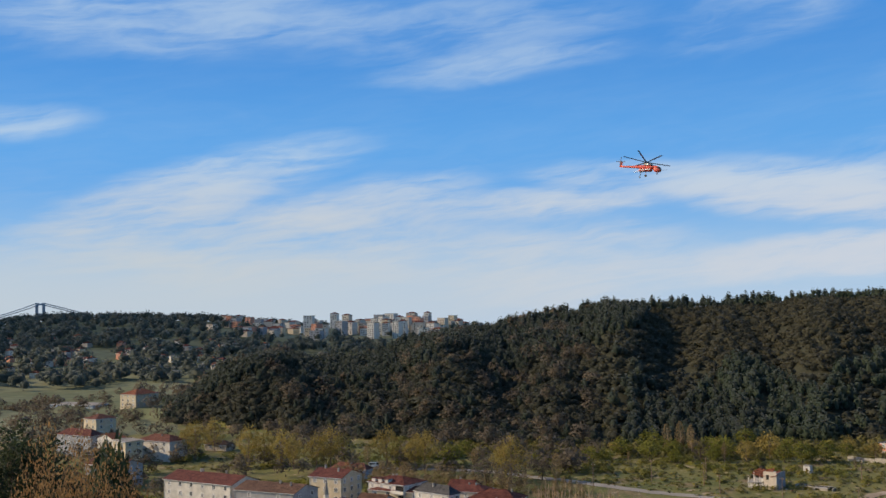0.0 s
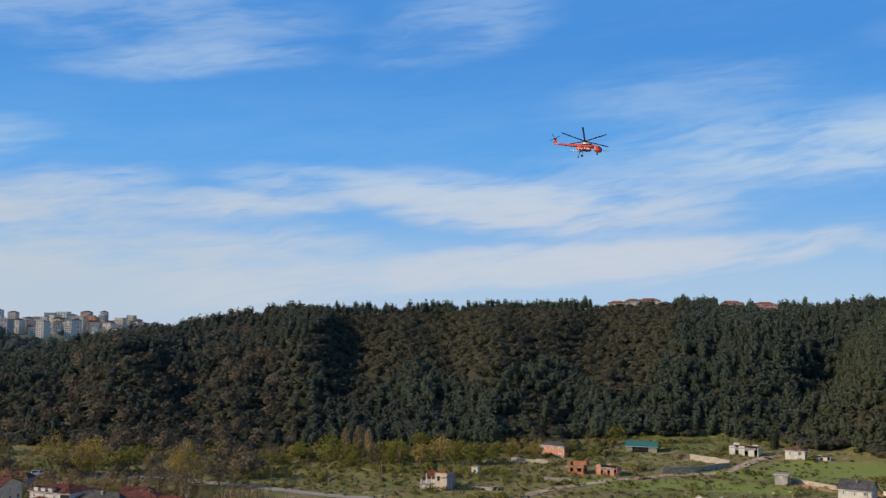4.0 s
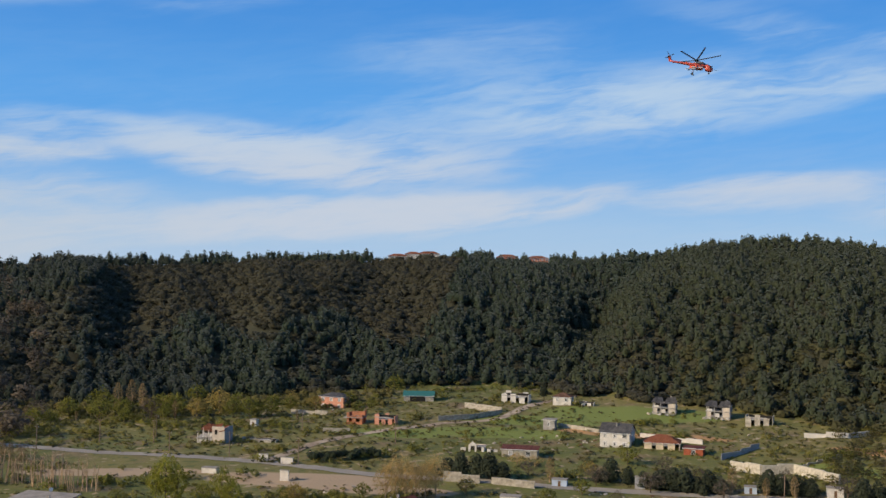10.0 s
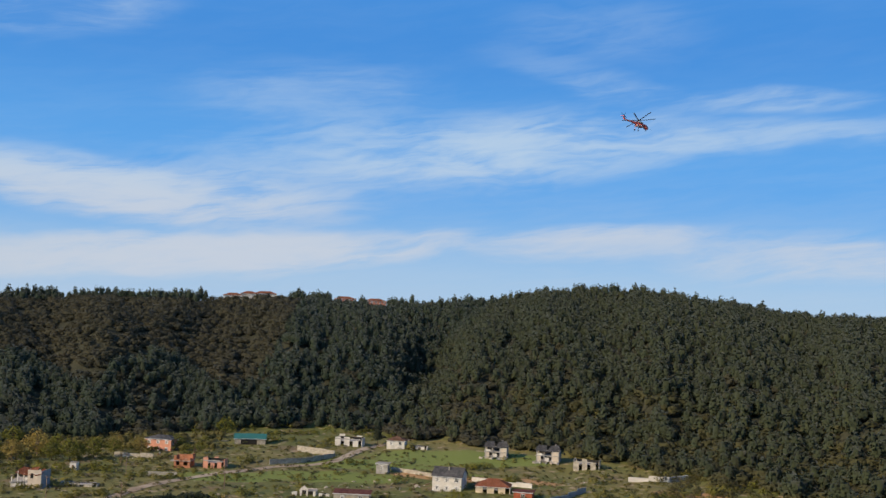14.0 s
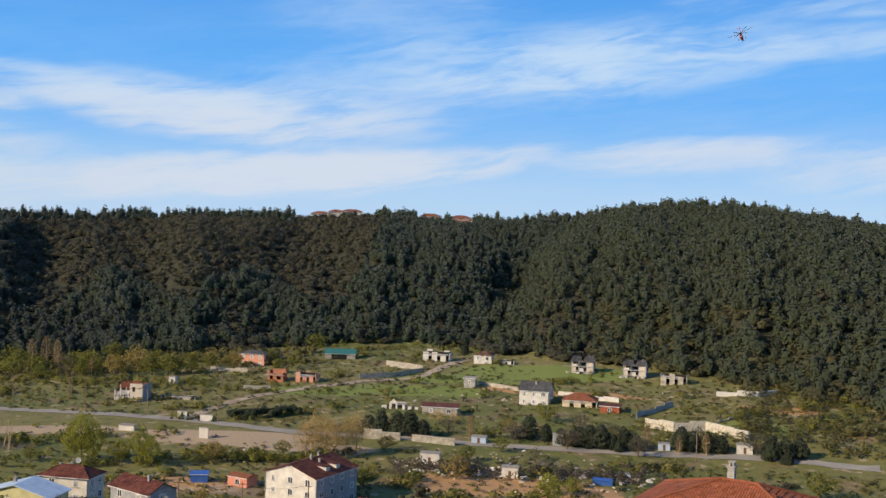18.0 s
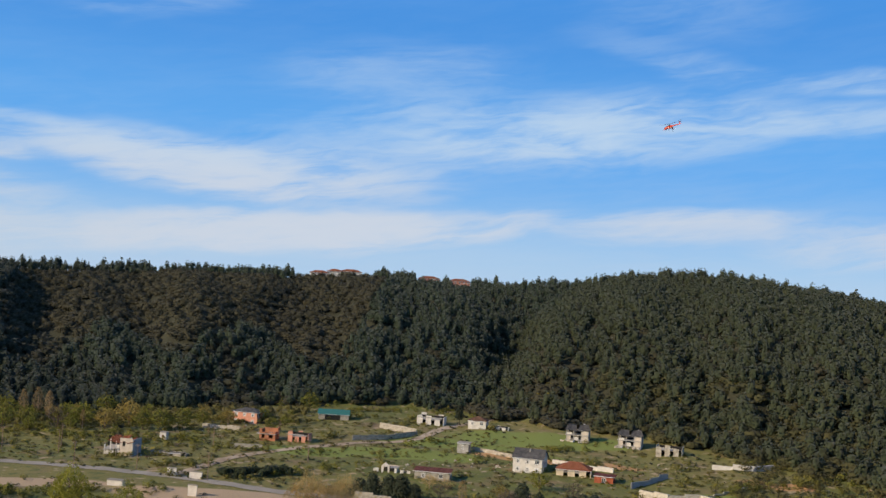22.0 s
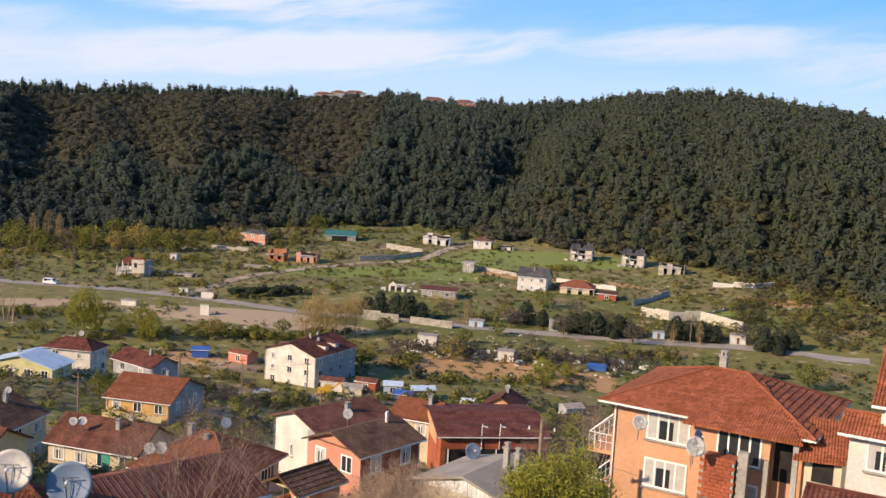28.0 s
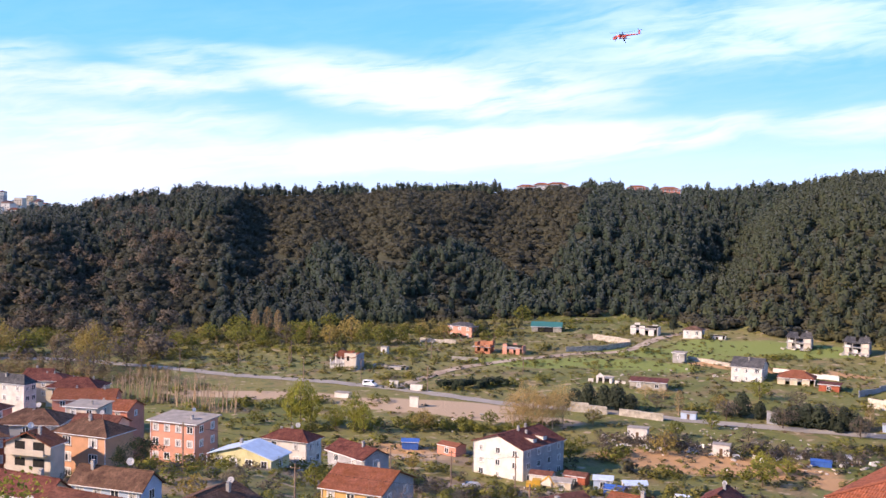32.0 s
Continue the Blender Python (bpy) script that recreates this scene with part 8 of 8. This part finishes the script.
def loft(rings, n=12):
    """A hull through rounded sections: y, half width, low and high z."""
    bm = bmesh.new()
    loops = []
    for y, w, z0, z1 in rings:
        loop = []
        for k in range(n):
            a = 2 * math.pi * k / n
            c, s = math.cos(a), math.sin(a)
            loop.append(bm.verts.new((w * math.copysign(abs(c) ** 0.7, c), y, (z0 + z1) / 2 + (z1 - z0) / 2 * math.copysign(abs(s) ** 0.7, s))))
        loops.append(loop)
    for p, q in zip(loops, loops[1:]):
        for k in range(n):
            bm.faces.new((p[k], p[(k + 1) % n], q[(k + 1) % n], q[k]))
    bm.faces.new(loops[0])
    bm.faces.new(loops[-1][::-1])
    bmesh.ops.recalc_face_normals(bm, faces=bm.faces)
    for f in bm.faces:
        f.smooth = True
    return bm


heli = empty("helicopter", pose(0, 0, 0), "orange-red crane helicopter with a belly water tank and hanging hose", "helicopter")
part("fuselage", loft([(5.2, 0.7, -0.1, 1.5), (3.0, 0.75, 0.0, 1.7), (-2.0, 0.75, 0.1, 1.7), (-6.0, 0.55, 0.5, 1.6), (-11.0, 0.35, 0.9, 1.7), (-12.4, 0.25, 1.0, 1.9)]), RED, heli)
part("cockpit", loft([(8.0, 0.35, -1.2, -0.2), (7.6, 0.9, -1.6, 0.4), (6.6, 1.1, -1.8, 1.1), (5.4, 1.1, -1.7, 1.4), (4.6, 0.9, -1.2, 1.4)]), RED, heli)
part("windscreen", loft([(8.06, 0.3, -0.9, -0.2), (7.75, 0.8, -0.9, 0.35), (6.9, 1.13, -0.8, 0.75), (6.2, 1.13, -0.7, 0.75)]), GLASS, heli)
part("tail_fin", boxes((-0.12, -13.0, 1.2, 0.12, -11.8, 4.0)), RED, heli)
part("stabiliser", boxes((-2.2, -13.2, 3.7, 0.2, -12.3, 3.85)), RED, heli)
for s in (-1, 1):
    part("engine", loft([(3.4, 0.4, 1.5, 2.2), (3.0, 0.55, 1.4, 2.4), (-0.5, 0.5, 1.4, 2.3)]), METAL, heli).location = (s * 0.7, 0, 0)
    part("gear_leg", tubes(((s * 0.6, -0.5, 0.4), (s * 2.9, -0.6, -1.0), 0.16, 0.12), ((s * 2.9, -0.6, -1.0), (s * 3.0, -0.6, -2.2), 0.12, 0.12)), RED, heli)
    part("wheel", tubes(((s * 2.85, -0.6, -2.4), (s * 3.2, -0.6, -2.4), 0.55, 0.55), n=14), BLADE, heli)
part("nose_wheel", tubes(((-0.15, 6.2, -2.5), (0.15, 6.2, -2.5), 0.4, 0.4), n=12), BLADE, heli)
part("nose_strut", tubes(((0, 6.2, -2.4), (0, 6.2, -1.6), 0.1, 0.1)), METAL, heli)
part("water_tank", loft([(3.4, 0.8, -1.1, -0.1), (2.9, 1.1, -1.35, 0.1), (-2.3, 1.1, -1.35, 0.1), (-2.8, 0.8, -1.1, -0.1)]), RED, heli)
part("tank_stripe", boxes((-1.235, -2.3, -0.75, 1.235, 2.9, -0.35)), TRIM, heli, "white stripe on the tank")
part("hose", tubes(((1.1, -1.2, -1.6), (1.0, -1.6, -4.0), 0.13, 0.13), n=8), BLADE, heli)
part("hose_head", tubes(((1.0, -1.6, -4.7), (1.0, -1.6, -4.0), 0.32, 0.28), n=10), BLADE, heli)
part("snorkel_boom", tubes(((0.75, -0.4, -1.25), (0.75, -5.2, -1.75), 0.2, 0.16), n=8), TRIM, heli, "white snorkel boom under the belly")
part("nose_probe", tubes(((0.6, 7.4, -0.9), (0.6, 11.2, -1.0), 0.07, 0.05), n=6), BLADE, heli)
part("mast", tubes(((0, 0.4, 1.6), (0, 0.4, 3.0), 0.4, 0.25), n=10), METAL, heli)
rotor = part("main_rotor", tubes(((0, 0, -0.15), (0, 0, 0.3), 0.6, 0.45), n=12), BLADE, heli)
for k in range(6):
    b = part("blade", boxes((0.5, -0.36, -0.04, 11.0, 0.36, 0.06)), BLADE, rotor)
    b.matrix_basis = pose(0, 0, 0.1, 0, -3.5, 60 * k)
tail_rotor = part("tail_rotor", tubes(((0, 0, 0), (0.3, 0, 0), 0.2, 0.2), n=8), BLADE, heli)
for k in range(4):
    b = part("blade", boxes((0.1, -0.14, 0.1, 0.16, 0.14, 2.4)), BLADE, tail_rotor)
    b.matrix_basis = pose(0, 0, 0, 90 * k, 0, 0)
# seconds, place, bearing of the nose, nose up, bank to the right
FLIGHT = [
    (0.0, 94.2, 491.2, 130.1, 123, -4, -12),
    (0.5, 104.6, 483.3, 131.9, 122, -4, -12),
    (1.0, 115.5, 475.1, 132.8, 122, -4, -12),
    (1.5, 127.5, 466.2, 133.9, 121, -4, -12),
    (2.0, 139.8, 456.7, 135.4, 121, -4, -12),
    (2.5, 151.4, 447.2, 135.7, 121, -4, -11),
    (3.0, 162.4, 437.3, 137.2, 120, -4, -11),
    (3.5, 174.6, 426.5, 138.2, 120, -4, -11),
    (4.0, 186.6, 415.6, 137.4, 120, -4, -11),
    (4.5, 195.6, 413.4, 141.0, 119, -4, -11),
    (6.5, 250.8, 393.2, 144.0, 118, -4, -11),
    (7.0, 261.9, 388.4, 145.8, 117, -4, -10),
    (7.5, 272.3, 383.5, 148.4, 117, -4, -10),
    (8.0, 283.2, 378.4, 149.2, 116, -4, -10),
    (8.5, 292.6, 373.7, 151.4, 115, -4, -10),
    (9.0, 302.4, 368.4, 153.5, 114, -4, -10),
    (9.5, 318.4, 370.1, 157.1, 113, -4, -10),
    (10.0, 332.2, 373.3, 160.8, 111, -4, -9),
    (10.5, 346.8, 376.1, 162.6, 110, -4, -9),
    (11.0, 360.1, 379.6, 165.8, 108, -4, -9),
    (11.5, 376.0, 379.9, 170.9, 107, -4, -8),
    (12.0, 399.7, 396.5, 173.0, 103, -4, -8),
    (12.5, 424.2, 411.4, 177.8, 100, -4, -8),
    (13.0, 448.5, 426.2, 183.6, 96, -4, -9),
    (13.5, 473.7, 442.2, 190.0, 94, -4, -10),
    (14.0, 498.0, 460.3, 192.1, 92, -4, -10),
    (14.5, 523.4, 476.0, 198.3, 90, -4, -12),
    (16.5, 621.0, 557.9, 224.1, 70, -4, -18),
    (17.0, 648.9, 581.6, 227.7, 63, -4, -17),
    (17.5, 675.0, 607.5, 230.7, 57, -4, -16),
    (18.0, 700.2, 633.0, 239.2, 50, -4, -16),
    (18.5, 709.3, 655.9, 242.6, 42, -4, -15),
    (19.0, 723.1, 675.1, 241.2, 35, -4, -14),
    (19.5, 736.0, 694.3, 243.0, 28, -4, -13),
    (20.0, 748.9, 713.6, 243.8, 21, -4, -13),
    (20.5, 743.5, 729.5, 246.6, 14, -4, -12),
    (21.0, 747.6, 736.3, 246.0, 8, -4, -11),
    (21.5, 745.9, 748.6, 246.5, 2, -4, -11),
    (22.0, 742.9, 763.0, 243.9, -4, -4, -10),
    (22.5, 730.9, 764.0, 240.7, -8, -4, -9),
    (23.0, 718.7, 764.7, 239.1, -12, -4, -8),
    (23.5, 704.2, 767.3, 238.3, -16, -4, -7),
    (24.0, 692.8, 767.7, 233.9, -20, -4, -6),
    (24.5, 673.0, 774.6, 232.9, -24, -4, -6),
    (26.5, 606.1, 769.8, 218.9, -38, -4, -3),
    (27.0, 595.3, 763.3, 216.3, -40, -4, -2),
    (32.0, 436.7, 729.1, 195.0, -57, -4, 0),
]


def on_road(s):
    """The point s metres along the valley road."""
    run = [0.0]
    for (x0, y0), (x1, y1) in zip(VALLEY_ROAD, VALLEY_ROAD[1:]):
        run.append(run[-1] + math.hypot(x1 - x0, y1 - y0))
    return float(np.interp(s, run, [q[0] for q in VALLEY_ROAD])), float(np.interp(s, run, [q[1] for q in VALLEY_ROAD]))


def drive(t):
    """The van waits at the far end of the road, then drives towards the village at a steady pace."""
    s = max(6.0, 164.3 + 9.8 * (t - 30))
    (x0, y0), (x1, y1) = on_road(s - 6), on_road(s + 6)
    x, y = on_road(s)
    return pose(x, y, ground(x, y) + 0.2, 0, 0, math.degrees(math.atan2(y1 - y0, x1 - x0)))


def motions():
    walk(road_van, [(0.0, drive(0))] + [(t * 0.5, drive(t * 0.5)) for t in range(26, 65)])
    walk(heli, [(t, pose(x, y, z, nose, bank, -head)) for t, x, y, z, head, nose, bank in FLIGHT])
    step = 2 / FPS
    walk(rotor, [(min(32.0, i * step), pose(0, 0.4, 3.0, 0, -8, 0) @ pose(0, 0, 0, 0, 0, 70 * i)) for i in range(481)])
    walk(tail_rotor, [(min(32.0, i * step), pose(0.15, -12.6, 3.7, 77 * i, 0, 0)) for i in range(481)])


motions()
